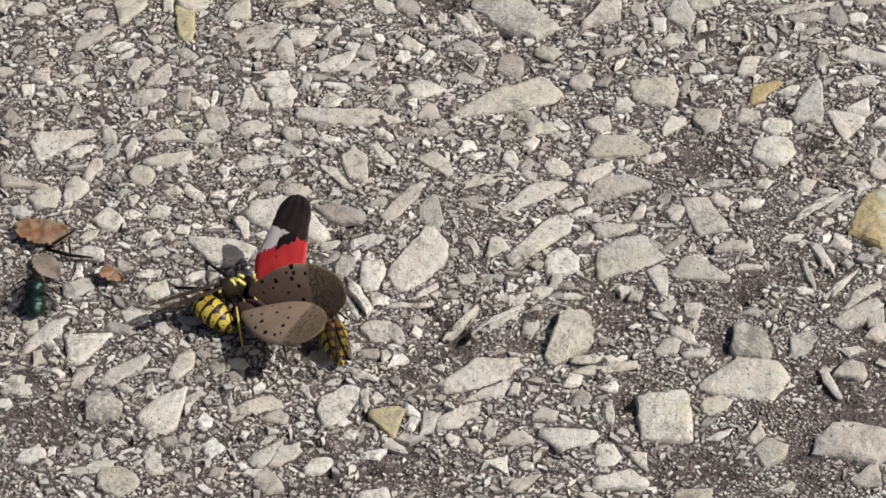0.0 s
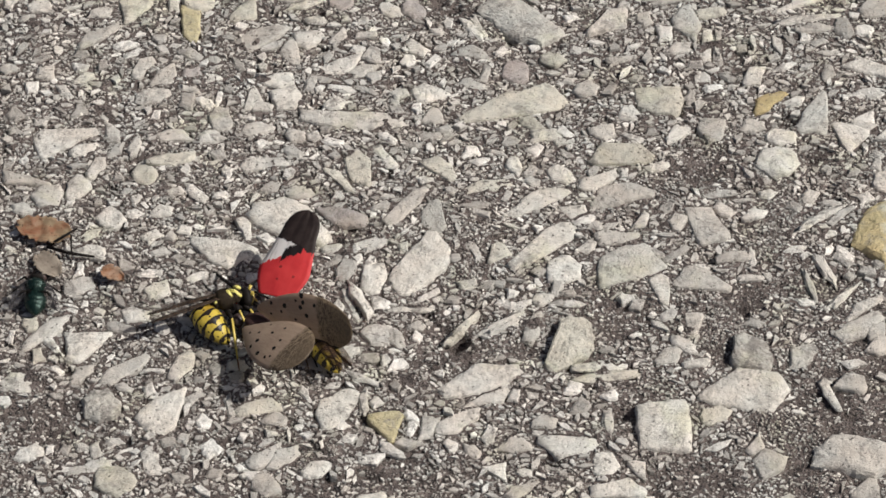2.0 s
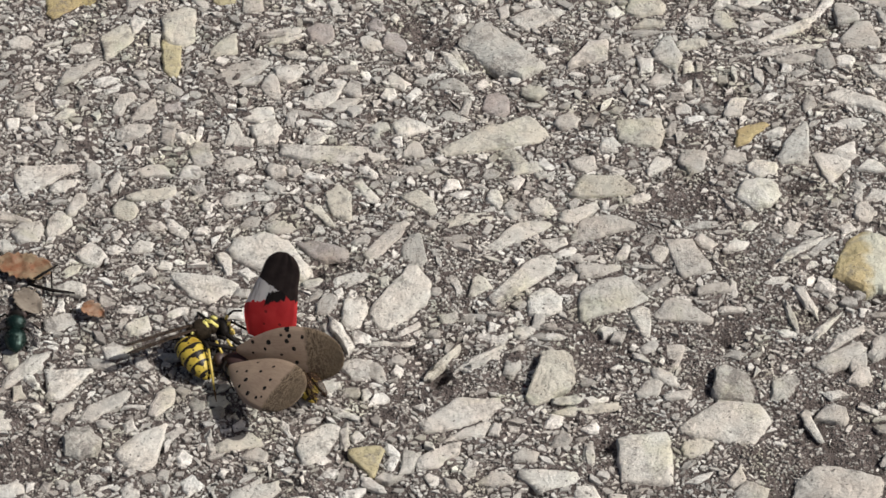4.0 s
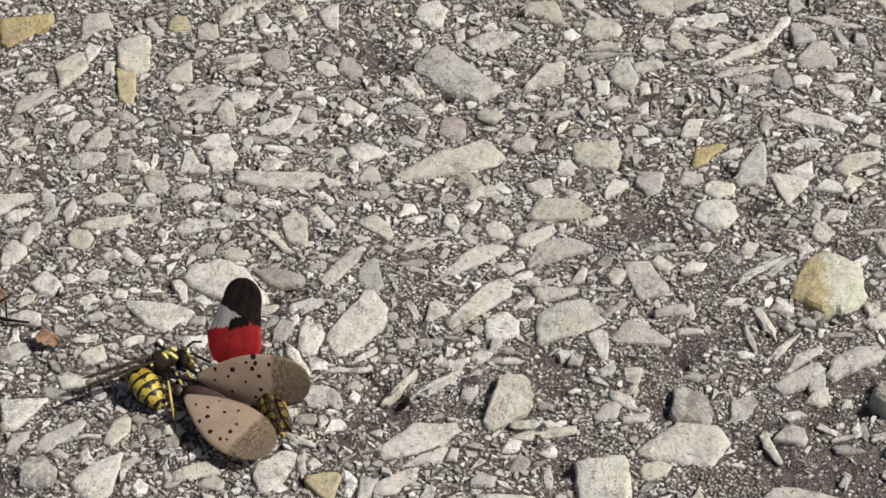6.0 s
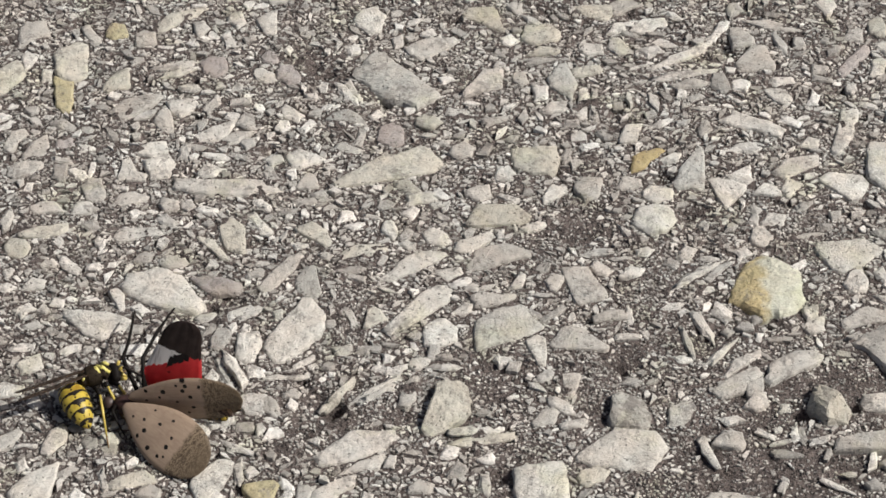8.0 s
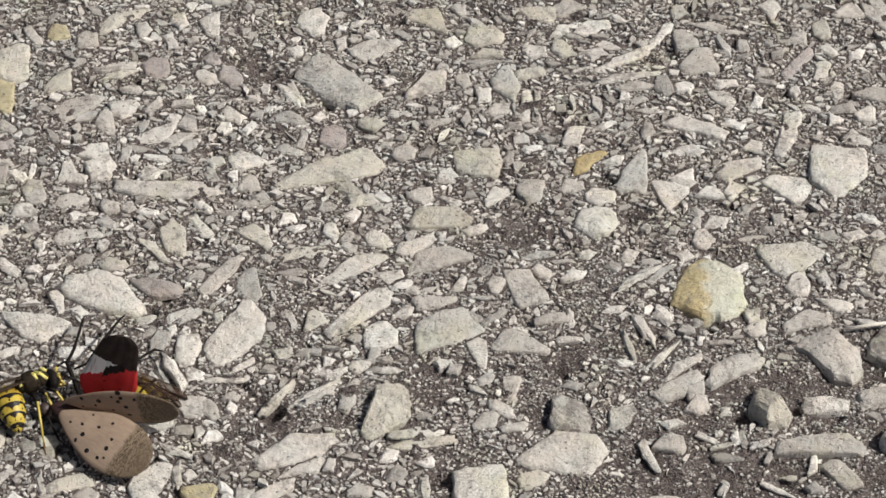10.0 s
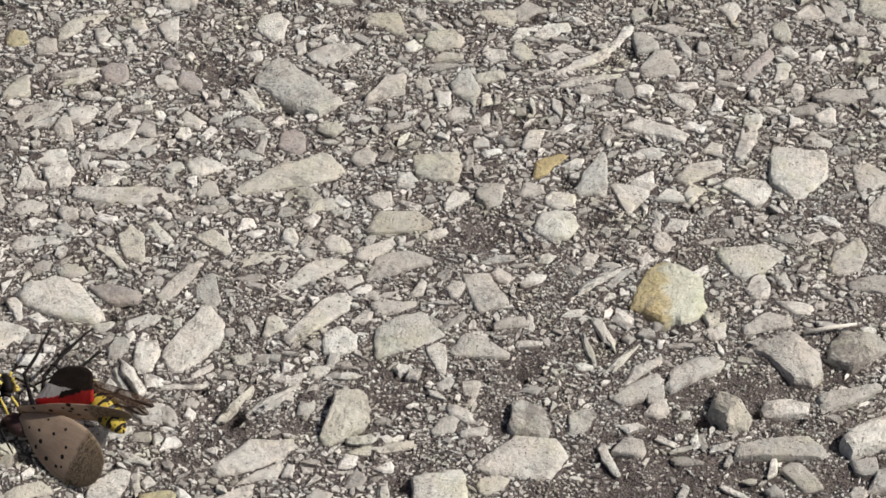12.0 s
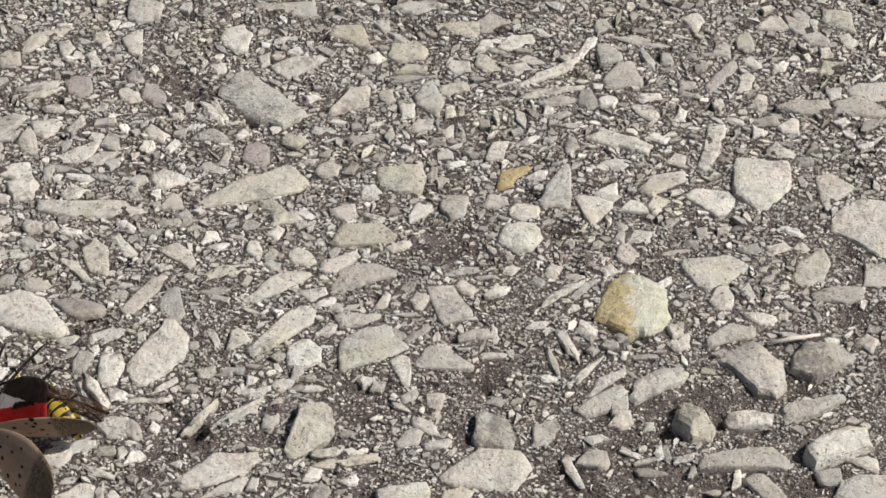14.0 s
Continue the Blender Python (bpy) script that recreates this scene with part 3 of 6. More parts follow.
stone(66.9, 9.6, 12.6, 1.9, 38, (.25, .68, .25, .32, .4, .14, .15, .23), "p")
stone(97.0, 8.0, 5.6, 4.7, -90, (.6, .19, .35, .27, .6, .35, .35, .29), "w")
stone(4.1, 54.0, 7.0, 4.9, 22, (.2, .95, .35, .22, .8, .74, 0, 0), "g")
stone(-61.0, 9.2, 4.9, 4.9, -38, (.7, .22, 0, 0, .35, .12, .6, .19), "w")
stone(-55.7, 20.6, 4.9, 4.8, 78, (.55, .1, .4, .29, .6, .04, .35, .46), "y")
stone(-29.4, 54.4, 6.1, 5.3, 66, (.7, .08, .25, .64, 0, 0, .95, .66), "w")
stone(-45.6, -26.7, 7.2, 3.6, 74, (.3, .37, .15, .25, .45, .53, .5, .26), "w")
stone(125.9, 69.9, 5.6, 4.0, -6, (.85, .04, .1, .95, 0, 0, .6, .39), "w")
stone(38.6, -7.5, 6.4, 5.7, 62, (.3, .21, .6, .74, 0, 0, .95, .5), "p")
stone(-78.1, 18.7, 9.0, 3.3, -18, (.95, .17, 0, 0, .15, .95, .8, .6), "w")
stone(-30.5, -53.6, 5.4, 4.0, -62, (0, 0, .15, .27, .45, .33, .5, .3), "w")
stone(70.4, 64.9, 10.8, 2.2, 6, (.75, .03, .2, .38, .05, .04, .8, .51), "w")
stone(71.0, -29.9, 5.0, 5.1, -34, (.3, .36, .65, .26, 0, 0, .95, .3), "w")
stone(115.8, 83.5, 6.9, 4.3, -14, (.35, .66, .4, .95, 0, 0, .5, .29), "w")
stone(27.8, -28.7, 10.8, 2.1, 10, (.65, .18, .3, .3, .35, .39, .6, .09), "y")
stone(-34.6, 78.3, 5.2, 5.0, 66, (.45, .19, .5, .3, .4, .54, .55, .32), "w")
stone(41.5, -57.7, 6.6, 3.0, 6, (.7, .07, .15, .94, 0, 0, 0, 0), "y")
stone(-35.9, 32.8, 5.2, 4.6, 54, (.45, .43, .5, .12, .55, .54, 0, 0), "w")
stone(80.7, 20.0, 4.7, 4.8, 38, (.4, .16, .55, .41, .3, .27, .65, .11), "w")
stone(15.3, -17.3, 7.2, 3.1, 78, (.5, .61, .45, .11, .35, .22, .6, .03), "w", 0.7)
stone(27.6, 19.7, 7.3, 3.2, 34, (.7, .36, .25, .4, .2, .33, .45, .14), "p")
stone(26.6, 44.4, 4.7, 4.6, 42, (.5, .1, .45, .26, .5, .18, .45, .29), "w")
stone(27.5, -48.5, 5.0, 4.8, 74, (.15, .55, .55, .21, .5, .28, .45, .43), "p")
stone(-27.4, -47.8, 6.7, 3.4, 44, "o", "w")
stone(-51.1, 30.6, 5.1, 4.9, 34, (.45, .36, 0, 0, .95, .49, 0, 0), "w")
stone(-21.5, -50.0, 6.2, 3.9, 42, (.5, .54, .45, .15, .4, .5, .55, .1), "p")
stone(-30.3, -47.0, 7.5, 3.5, 54, (.7, .53, .1, .37, .7, .26, .25, .43), "w")
stone(-49.5, -49.2, 6.3, 3.7, -58, (.7, .45, 0, 0, .55, .31, .2, .52), "w")
stone(18.2, 31.8, 6.6, 3.3, 7, "q", "w")
stone(59.0, 48.6, 5.4, 5.0, 14, (.55, .11, .4, .69, .5, .15, .45, .84), "p")
stone(70.9, -53.3, 5.3, 4.7, -90, (0, 0, 0, 0, .8, .8, .15, .19), "w")
stone(-39.9, 80.5, 4.9, 4.8, -30, (.55, .56, .4, .17, .2, .35, .45, .42), "o2")
stone(21.0, 21.2, 5.1, 4.2, -46, (.45, .16, .5, .24, .45, .27, .5, .41), "p")
stone(29.2, 32.6, 5.0, 4.2, 6, (0, 0, .4, .2, .55, .44, .4, .29), "w")
stone(-58.2, 49.8, 5.7, 5.1, 26, (.4, .15, .55, .72, .15, .18, .8, .53), "w")
stone(-51.3, -8.7, 4.4, 4.0, 22, (.45, .06, .5, .23, .45, .03, .5, .13), "p")
stone(123.7, 78.7, 5.5, 3.9, -18, (.45, .47, .5, .43, .3, .27, 0, 0), "w")
stone(76.5, -17.6, 4.1, 5.1, -2, "q", "w")
stone(109.6, 77.8, 4.8, 4.8, -62, (.95, .42, 0, 0, .6, .3, .35, .16), "y")
stone(-16.0, 49.4, 6.7, 3.1, 22, "o", "w")
stone(34.7, 37.7, 5.1, 4.2, -74, (0, 0, .85, .19, .45, .44, .3, .69), "p")
stone(58.3, 73.7, 5.1, 4.3, -82, (0, 0, .95, .37, .5, .14, .45, .26), "w")
stone(-12.5, -57.0, 5.2, 3.8, 18, (.7, .17, .25, .37, .95, .27, 0, 0), "p")
stone(44.2, -16.0, 5.8, 3.9, -78, (.75, .62, .1, .95, 0, 0, .95, .14), "w")
stone(-11.4, 67.0, 6.1, 3.2, -40, "o", "w")
stone(-64.2, 0.7, 5.6, 3.5, 2, (.55, .21, .4, .44, .95, .21, 0, 0), "p")
stone(46.5, -37.4, 4.6, 4.5, 62, (.45, .56, .15, .3, .6, .46, 0, 0), "y")
stone(-55.1, -14.9, 5.1, 4.0, -22, (0, 0, .25, .43, .4, .51, .55, .47), "w")
stone(100.2, 84.3, 4.9, 3.9, -66, (.35, .83, .05, .95, 0, 0, .95, .15), "p")
stone(88.2, 58.5, 5.8, 3.4, -62, (.55, .11, .4, .62, 0, 0, .5, .34), "p")
stone(53.2, 72.8, 4.7, 4.5, -42, (.4, .44, .55, .39, 0, 0, .45, .54), "w")
stone(50.0, 56.8, 7.9, 2.1, 86, (.7, .2, .25, .45, 0, 0, .95, .04), "w")
stone(51.4, 66.5, 6.2, 3.0, 15, "o", "y")
stone(83.5, 24.0, 4.5, 3.9, -6, (.65, .08, .3, .67, 0, 0, .55, .17), "w")
stone(74.4, -11.7, 9.0, 2.8, 46, (.55, .63, .4, .37, .85, .38, .1, .17), "w")
stone(-79.6, 67.1, 4.9, 3.7, 0, "o", "w")
stone(121.5, 84.7, 5.4, 3.4, -70, (.55, .3, .4, .3, .95, .23, 0, 0), "w")
stone(112.6, 46.0, 4.9, 3.4, -46, (.95, .08, 0, 0, .4, .03, .55, .47), "w")
stone(-67.3, 27.2, 5.8, 3.2, 18, (.65, .23, .3, .29, .5, .4, .15, .54), "p")
stone(7.2, -34.2, 8.6, 2.6, 18, (0, 0, .5, .68, .7, .26, .25, .95), "w")
stone(71.7, 62.0, 6.9, 2.9, 22, (.35, .79, 0, 0, .65, .54, .3, .13), "w")
stone(108.0, 65.9, 5.5, 3.8, 42, (.35, .14, .6, .65, .45, .13, .5, .48), "p")
stone(-3.0, -40.9, 6.2, 2.8, 75, "q", "w")
stone(114.8, 53.4, 4.3, 4.2, 86, (.6, .68, .35, .23, 0, 0, .15, .29), "w")
stone(-2.9, 36.9, 4.5, 4.5, -78, (.4, .09, .55, .17, .8, .62, .15, .39), "w")
stone(52.4, 57.2, 9.5, 1.7, 86, (.85, .15, .1, .38, 0, 0, .9, .23), "w")
stone(44.5, 55.9, 5.2, 3.5, 6, (0, 0, .45, .61, .35, .17, .6, .37), "w")
stone(-36.9, 41.4, 5.4, 3.6, -78, (.3, .37, .65, .12, .95, .48, 0, 0), "p")
stone(20.2, 53.0, 5.3, 3.2, -14, "o", "y")
stone(43.2, 32.6, 5.4, 4.1, 18, (.35, .38, .6, .69, 0, 0, .95, .29), "p")
stone(-11.3, 25.8, 6.8, 2.1, -58, (0, 0, .8, .07, .75, .06, .2, .56), "w")
stone(-34.7, 38.8, 4.3, 3.9, 86, "q", "w")
stone(82.5, 31.8, 5.4, 3.9, 22, (.3, .31, .65, .42, .8, .55, 0, 0), "p")
stone(-16.7, 83.4, 5.2, 3.2, -74, (.3, .66, 0, 0, .15, .94, .55, .31), "w")
stone(-8.9, -20.1, 5.1, 3.3, -74, (0, 0, .95, .2, .45, .05, .5, .56), "w")
stone(-5.8, 55.8, 4.8, 3.3, -34, (.95, .22, 0, 0, .45, .42, .5, .08), "p")
stone(-76.4, 48.0, 3.7, 4.4, 0, "q", "w")
stone(23.5, 11.5, 4.8, 3.7, 2, (0, 0, .95, .17, .35, .49, .6, .42), "p")
stone(8.9, 1.2, 4.7, 3.7, 30, (0, 0, .6, .88, .55, .09, 0, 0), "y")
stone(-19.5, 19.3, 8.2, 3.8, -26, (.6, .95, 0, 0, .75, .79, 0, 0), "y")
stone(-67.5, 65.5, 5.0, 3.2, 30, "o", "w")
stone(26.4, -26.3, 7.2, 2.1, 6, (.3, .89, .3, .18, .5, .15, 0, 0), "w")
stone(102.9, 2.7, 6.4, 2.5, -22, (0, 0, .5, .33, .5, .56, .45, .14), "p")
stone(-29.6, 70.1, 8.5, 2.3, 6, (0, 0, .95, .45, .35, .53, .6, .26), "w")
stone(-17.1, -11.0, 9.2, 1.7, -68, "o", "g")
stone(57.7, 34.7, 4.5, 3.2, -10, (0, 0, .15, .89, 0, 0, .4, .42), "w")
stone(4.9, 45.4, 4.7, 3.0, -38, (0, 0, .85, .21, 0, 0, .35, .54), "g")
stone(39.1, -23.9, 5.2, 3.2, 30, (.4, .07, .55, .38, .6, .35, .35, .47), "w")
stone(43.7, 72.5, 5.8, 2.9, -10, (.65, .08, .3, .95, 0, 0, .6, .53), "y")
stone(-48.9, 53.6, 5.7, 2.8, -30, (.65, .34, .3, .7, .45, .21, 0, 0), "w")
stone(-70.2, -46.7, 4.6, 3.3, 0, "o", "w")
stone(16.1, 34.9, 4.0, 4.0, -70, (0, 0, .95, .35, 0, 0, .5, .46), "w")
stone(-21.0, 39.9, 3.7, 3.8, 46, (0, 0, .95, .13, .35, .4, .6, .23), "p")
stone(-23.7, 81.1, 4.8, 3.1, -70, (.4, .78, .55, .07, .5, .19, 0, 0), "w")
stone(51.8, 0.6, 5.6, 2.4, 6, (0, 0, .35, .57, 0, 0, .35, .03), "w")
stone(-26.9, 16.2, 4.3, 3.9, 34, (.4, .76, .05, .05, .7, .43, 0, 0), "w")
stone(-36.3, 6.5, 6.1, 3.3, -54, (.6, .74, .35, .03, .95, .41, 0, 0), "w")
stone(76.3, -20.7, 4.2, 4.0, 74, (.95, .33, 0, 0, .4, .4, .55, .23), "w")
stone(42.1, 9.2, 4.1, 3.4, 62, (.6, .13, .35, .47, 0, 0, .65, .14), "w")
stone(13.0, -54.2, 6.4, 3.4, 54, (.65, .92, 0, 0, .8, .39, 0, 0), "w")
stone(87.5, 32.7, 4.8, 3.0, 66, (0, 0, .3, .45, .8, .19, .15, .95), "w")
stone(-43.8, 30.9, 4.9, 3.3, -2, (.4, .53, .2, .95, 0, 0, .4, .42), "w")
stone(-64.8, 22.5, 5.3, 3.4, -86, (.5, .64, 0, 0, .75, .51, .2, .07), "w")
stone(-63.1, -29.1, 4.0, 4.1, -82, (.55, .7, 0, 0, .6, .41, 0, 0), "w")
stone(-64.0, 36.7, 3.9, 3.5, -50, (.25, .83, 0, 0, .6, .23, 0, 0), "w")
stone(-28.3, 31.2, 4.2, 3.5, -22, (.25, .54, 0, 0, .45, .37, .5, .34), "w")
stone(-28.0, 68.2, 6.9, 2.1, 15, "o", "w")
stone(-51.9, 11.1, 4.0, 3.7, -10, (.65, .12, .3, .75, 0, 0, .65, .35), "w")
stone(17.2, -39.1, 4.7, 3.1, -2, (.6, .26, .35, .61, 0, 0, .2, .68), "w")
stone(88.4, -2.8, 4.5, 3.2, 18, (0, 0, .45, .43, .2, .41, .25, .89), "p")
stone(12.1, -44.5, 5.0, 2.9, -14, (.3, .19, .25, .95, 0, 0, .5, .43), "w")
stone(129.6, 77.9, 4.1, 3.1, -62, (0, 0, .15, .74, .65, .2, .3, .33), "p")
stone(-45.3, 79.8, 5.7, 2.8, -74, (0, 0, .95, .36, .35, .06, .6, .51), "w")
stone(70.8, -9.2, 7.6, 1.8, 47, "o", "w")
stone(87.7, 0.2, 4.4, 3.1, 24, "q", "w")
stone(-50.6, 16.8, 4.2, 3.2, 18, (.45, .45, 0, 0, .3, .77, 0, 0), "w")
stone(9.5, -17.6, 8.4, 1.6, 32, "q", "w")
stone(-57.1, 72.2, 4.8, 3.1, 62, (0, 0, .55, .7, .35, .24, .6, .26), "w")
stone(28.2, -39.5, 6.6, 1.9, -86, (.45, .43, .5, .05, .5, .19, .45, .15), "w")
stone(8.7, -50.9, 4.2, 4.3, 10, (0, 0, .65, .1, .8, .87, .15, .95), "p")
stone(110.4, 59.9, 4.7, 3.1, 62, (0, 0, .45, .67, .35, .25, .6, .36), "w")
stone(9.6, -16.2, 9.3, 1.3, 34, (.15, .26, .35, .58, .2, .17, .35, .34), "w")
stone(12.6, 23.6, 4.0, 3.2, 66, (0, 0, .25, .95, 0, 0, .5, .53), "p")
stone(50.8, 12.3, 4.0, 3.0, -42, (.95, .09, 0, 0, .6, .22, .35, .44), "w")
stone(42.0, -21.2, 5.5, 2.3, -39, "o", "w")
stone(-62.5, 32.0, 4.5, 2.9, 86, (0, 0, .5, .31, 0, 0, .45, .76), "w")
stone(78.3, 35.5, 4.5, 2.8, 0, "o", "w")
stone(122.1, -4.2, 3.6, 3.2, -42, (.25, .95, .1, .95, 0, 0, 0, 0), "w")
stone(-46.0, 16.0, 5.6, 2.2, -48, "o", "w")
stone(-29.0, -39.0, 4.0, 2.8, -22, (0, 0, .3, .64, 0, 0, .6, .19), "w")
stone(3.1, -17.2, 8.2, 1.7, 58, (.7, .63, .25, .12, .4, .43, .15, .25), "y", 0.7)
stone(-58.1, 28.1, 4.2, 3.7, -62, (.6, .62, 0, 0, .55, .8, 0, 0), "w")
stone(68.8, -2.8, 7.4, 1.6, -71, "o", "w")
stone(38.6, 64.8, 3.7, 3.4, -50, (.75, .33, .2, .65, .5, .33, 0, 0), "w")
stone(109.9, 71.8, 3.9, 2.8, -58, (0, 0, .1, .95, 0, 0, .95, .25), "p")
stone(39.4, 24.0, 4.7, 4.2, -10, (0, 0, .9, .74, .3, .22, .65, .54), "p")
stone(-7.7, -13.1, 9.0, 1.4, 2, (.45, .25, .5, .55, 0, 0, .95, .22), "p")
stone(56.6, 11.2, 3.7, 3.2, -18, (0, 0, .3, .81, 0, 0, .6, .4), "p")
stone(88.3, 19.7, 8.6, 1.6, 18, (.5, .54, .45, .95, 0, 0, 0, 0), "w")
stone(-20.6, 59.1, 5.3, 2.3, 54, (0, 0, .95, .11, .55, .13, .4, .95), "w")
stone(-73.4, -17.3, 3.0, 3.8, 0, "q", "y")
stone(66.7, -32.5, 5.9, 2.1, -70, (.95, .31, 0, 0, .4, .22, .55, .37), "p")
stone(117.3, -32.3, 5.8, 2.7, -34, (.3, .6, .45, .95, 0, 0, .95, .04), "p")
stone(-81.1, 63.6, 4.7, 2.4, 23, "o", "w")
stone(-10.0, 71.9, 3.7, 3.1, -42, (.4, .32, 0, 0, .4, .27, .55, .41), "v")
stone(-83.5, 49.2, 4.1, 2.7, 0, "o", "w")
stone(73.1, 49.4, 4.6, 2.7, 70, (0, 0, .45, .42, .5, .55, .45, .41), "w")
stone(-61.2, -50.7, 5.2, 2.1, 0, "o", "w")
stone(57.6, 79.0, 4.0, 3.2, 10, (0, 0, .6, .9, 0, 0, .6, .27), "p")
stone(-36.2, -26.7, 3.7, 2.9, -1, "o", "w")
stone(6.4, 61.9, 5.5, 2.3, -54, (.95, .52, 0, 0, .4, .43, .55, .12), "w")
stone(17.4, -10.2, 3.4, 3.0, 62, (.35, .59, 0, 0, .65, .28, 0, 0), "w")
stone(53.2, -44.2, 4.9, 2.4, 50, (0, 0, .95, .16, .6, .25, .35, .95), "w")
stone(44.0, -25.5, 4.7, 2.6, 26, (.95, .3, 0, 0, .65, .45, .3, .43), "w")
stone(-71.3, -24.7, 3.0, 3.5, 0, "q", "y")
stone(-85.2, 68.2, 2.6, 4.0, 0, "q", "w")
stone(-77.4, 11.7, 3.4, 3.0, 14, (.3, .95, .65, .07, .4, .32, 0, 0), "g")
stone(-69.3, 46.6, 4.6, 2.3, 18, (0, 0, .55, .59, 0, 0, .8, .19), "w")
stone(-64.5, 5.0, 4.4, 2.2, 42, (.55, .42, 0, 0, .05, .95, .3, .41), "w")
stone(35.8, 9.2, 4.6, 2.4, 54, (0, 0, .95, .15, .4, .46, .55, .49), "w")
stone(-65.7, 44.7, 4.8, 2.1, -21, "o", "w")
stone(65.5, 41.5, 3.9, 3.4, -18, (0, 0, .65, .94, .5, .04, .45, .4), "p")
stone(-14.0, -34.9, 6.7, 1.5, -85, "o", "w")
stone(67.0, 16.2, 3.2, 3.0, 66, (.6, .18, .35, .31, .95, .19, 0, 0), "w")
stone(33.2, -49.4, 4.2, 3.1, -38, (.5, .95, .45, .36, .55, .31, 0, 0), "w")
stone(125.3, 62.6, 3.6, 3.0, 18, (.75, .16, .2, .95, 0, 0, .35, .81), "w")
stone(92.5, 45.0, 3.4, 2.8, -18, (.6, .07, .35, .95, 0, 0, .95, .06), "p")
stone(65.4, -7.0, 8.2, 1.2, -79, "o", "g")

stone(-22.0, -24.8, 6.0, 5.4, 0, (.3, .3, .3, .3, .15, .35, .2, .35), "p")
stone(-17.6, -23.3, 4.7, 2.6, 12, (.3, .3, .4, .4, .1, .35, .3, .4), "p")

# smaller ones
chip(-12.1, -19.2, 6.3, 5.1, -13, "q")
chip(76.9, 62.5, 6.4, 4.4, -65, "q")
chip(119.7, 82.9, 7.5, 3.5, -68, "q")
chip(111.6, -35.5, 6.0, 4.1, -2, "q")
chip(-14.5, 53.9, 4.1, 4.8, 0, "q")
chip(103.7, 20.0, 3.7, 2.3, 14, (.05, .95, 0, 0, .25, .92, 0, 0))
chip(-17.9, -3.4, 5.2, 3.7, 69, "o")
chip(-53.4, 68.1, 2.4, 4.0, 0, "q")
chip(-65.3, -7.8, 5.3, 3.6, 21, "o")
chip(-11.6, -11.7, 3.5, 2.8, -14, (.6, .21, 0, 0, .3, .74, .65, .2))
chip(108.8, 20.5, 4.0, 2.0, 18, (0, 0, 0, 0, .2, .95, 0, 0))
chip(50.2, 16.6, 6.6, 1.8, 2, (0, 0, .6, .91, 0, 0, .55, .34))
chip(4.5, 27.4, 3.5, 2.7, 14, (.55, .2, .4, .69, 0, 0, .6, .12))
chip(42.9, 70.1, 6.5, 1.9, 18, (.6, .9, 0, 0, .3, .95, 0, 0))
chip(-32.4, 17.1, 3.3, 2.8, 58, (.9, .19, 0, 0, .45, .5, .5, .22))
chip(-80.7, 31.5, 3.2, 2.7, -42, (.95, .21, 0, 0, .45, .25, .5, .19))
chip(-39.4, -45.4, 5.1, 3.6, 50, "q")
chip(78.9, 34.8, 5.1, 3.6, -43, "q")
chip(-18.5, 77.8, 4.1, 2.0, -74, (0, 0, 0, 0, .2, .95, .75, .14))
chip(-14.2, -29.5, 5.7, 1.7, -18, (.65, .48, 0, 0, .25, .89, 0, 0))
chip(21.9, 32.5, 3.3, 2.8, -50, (.95, .04, 0, 0, .25, .95, .7, .34))
chip(39.8, -14.0, 3.6, 2.5, 48, "q")
chip(72.0, 10.9, 5.9, 2.3, 26, (0, 0, .6, .68, .2, .29, .75, .7))
chip(-13.0, 2.5, 4.8, 2.1, 50, (.95, .47, 0, 0, .4, .45, .55, .06))
chip(102.1, 9.1, 3.5, 2.5, -58, (.95, .33, 0, 0, .4, .12, .55, .15))
chip(-69.0, 37.6, 3.4, 2.8, 82, (.95, .1, 0, 0, .45, .7, .5, .35))
chip(6.5, 74.1, 2.8, 2.8, -66, (.85, .26, .1, .95, 0, 0, 0, 0))
chip(80.3, 43.9, 5.5, 3.2, -7, "o")
chip(7.7, -42.0, 3.7, 3.1, -62, (.6, .56, .35, .26, .55, .71, 0, 0))
chip(-42.2, 26.1, 2.9, 2.6, -62, (.95, .16, 0, 0, .05, .95, .9, .06))
chip(-28.2, 26.9, 3.5, 2.2, -46, (.95, .07, 0, 0, .05, .03, .5, .38))
chip(80.6, -33.5, 4.9, 2.0, -22, (0, 0, .3, .65, 0, 0, .65, .65))
chip(-39.6, -27.6, 3.0, 2.7, -22, (.25, .52, 0, 0, .35, .33, .6, .26))
chip(16.9, 27.9, 3.1, 2.5, 46, (0, 0, 0, 0, .1, .95, .85, .32))
chip(-53.0, -4.6, 4.0, 2.3, -2, (.5, .1, .45, .72, 0, 0, .6, .32))
chip(22.2, -31.6, 2.9, 2.6, 70, (.7, .12, 0, 0, .2, .7, .75, .1))
chip(-44.2, -5.3, 3.8, 2.7, 50, (.55, .65, 0, 0, .55, .47, .4, .31))
chip(34.0, -11.3, 3.0, 2.8, 0, "q")
chip(79.1, 36.9, 4.9, 3.4, 27, "q")
chip(-11.7, 12.6, 3.4, 2.6, 42, (.85, .17, 0, 0, .6, .54, .35, .28))
chip(15.0, 76.2, 3.3, 2.3, -78, (.95, .23, 0, 0, .05, .95, .9, .1))
chip(-12.6, -47.9, 4.2, 1.8, 6, (0, 0, 0, 0, .05, .89, .3, .95))
chip(62.7, 2.4, 4.9, 1.8, 2, (0, 0, .5, .95, 0, 0, .1, .95))
chip(-6.8, -30.3, 3.6, 3.1, -18, (.55, .47, .4, .16, .7, .78, 0, 0))
chip(42.1, 1.4, 4.9, 1.7, 34, (0, 0, .8, .17, .4, .21, .55, .47))
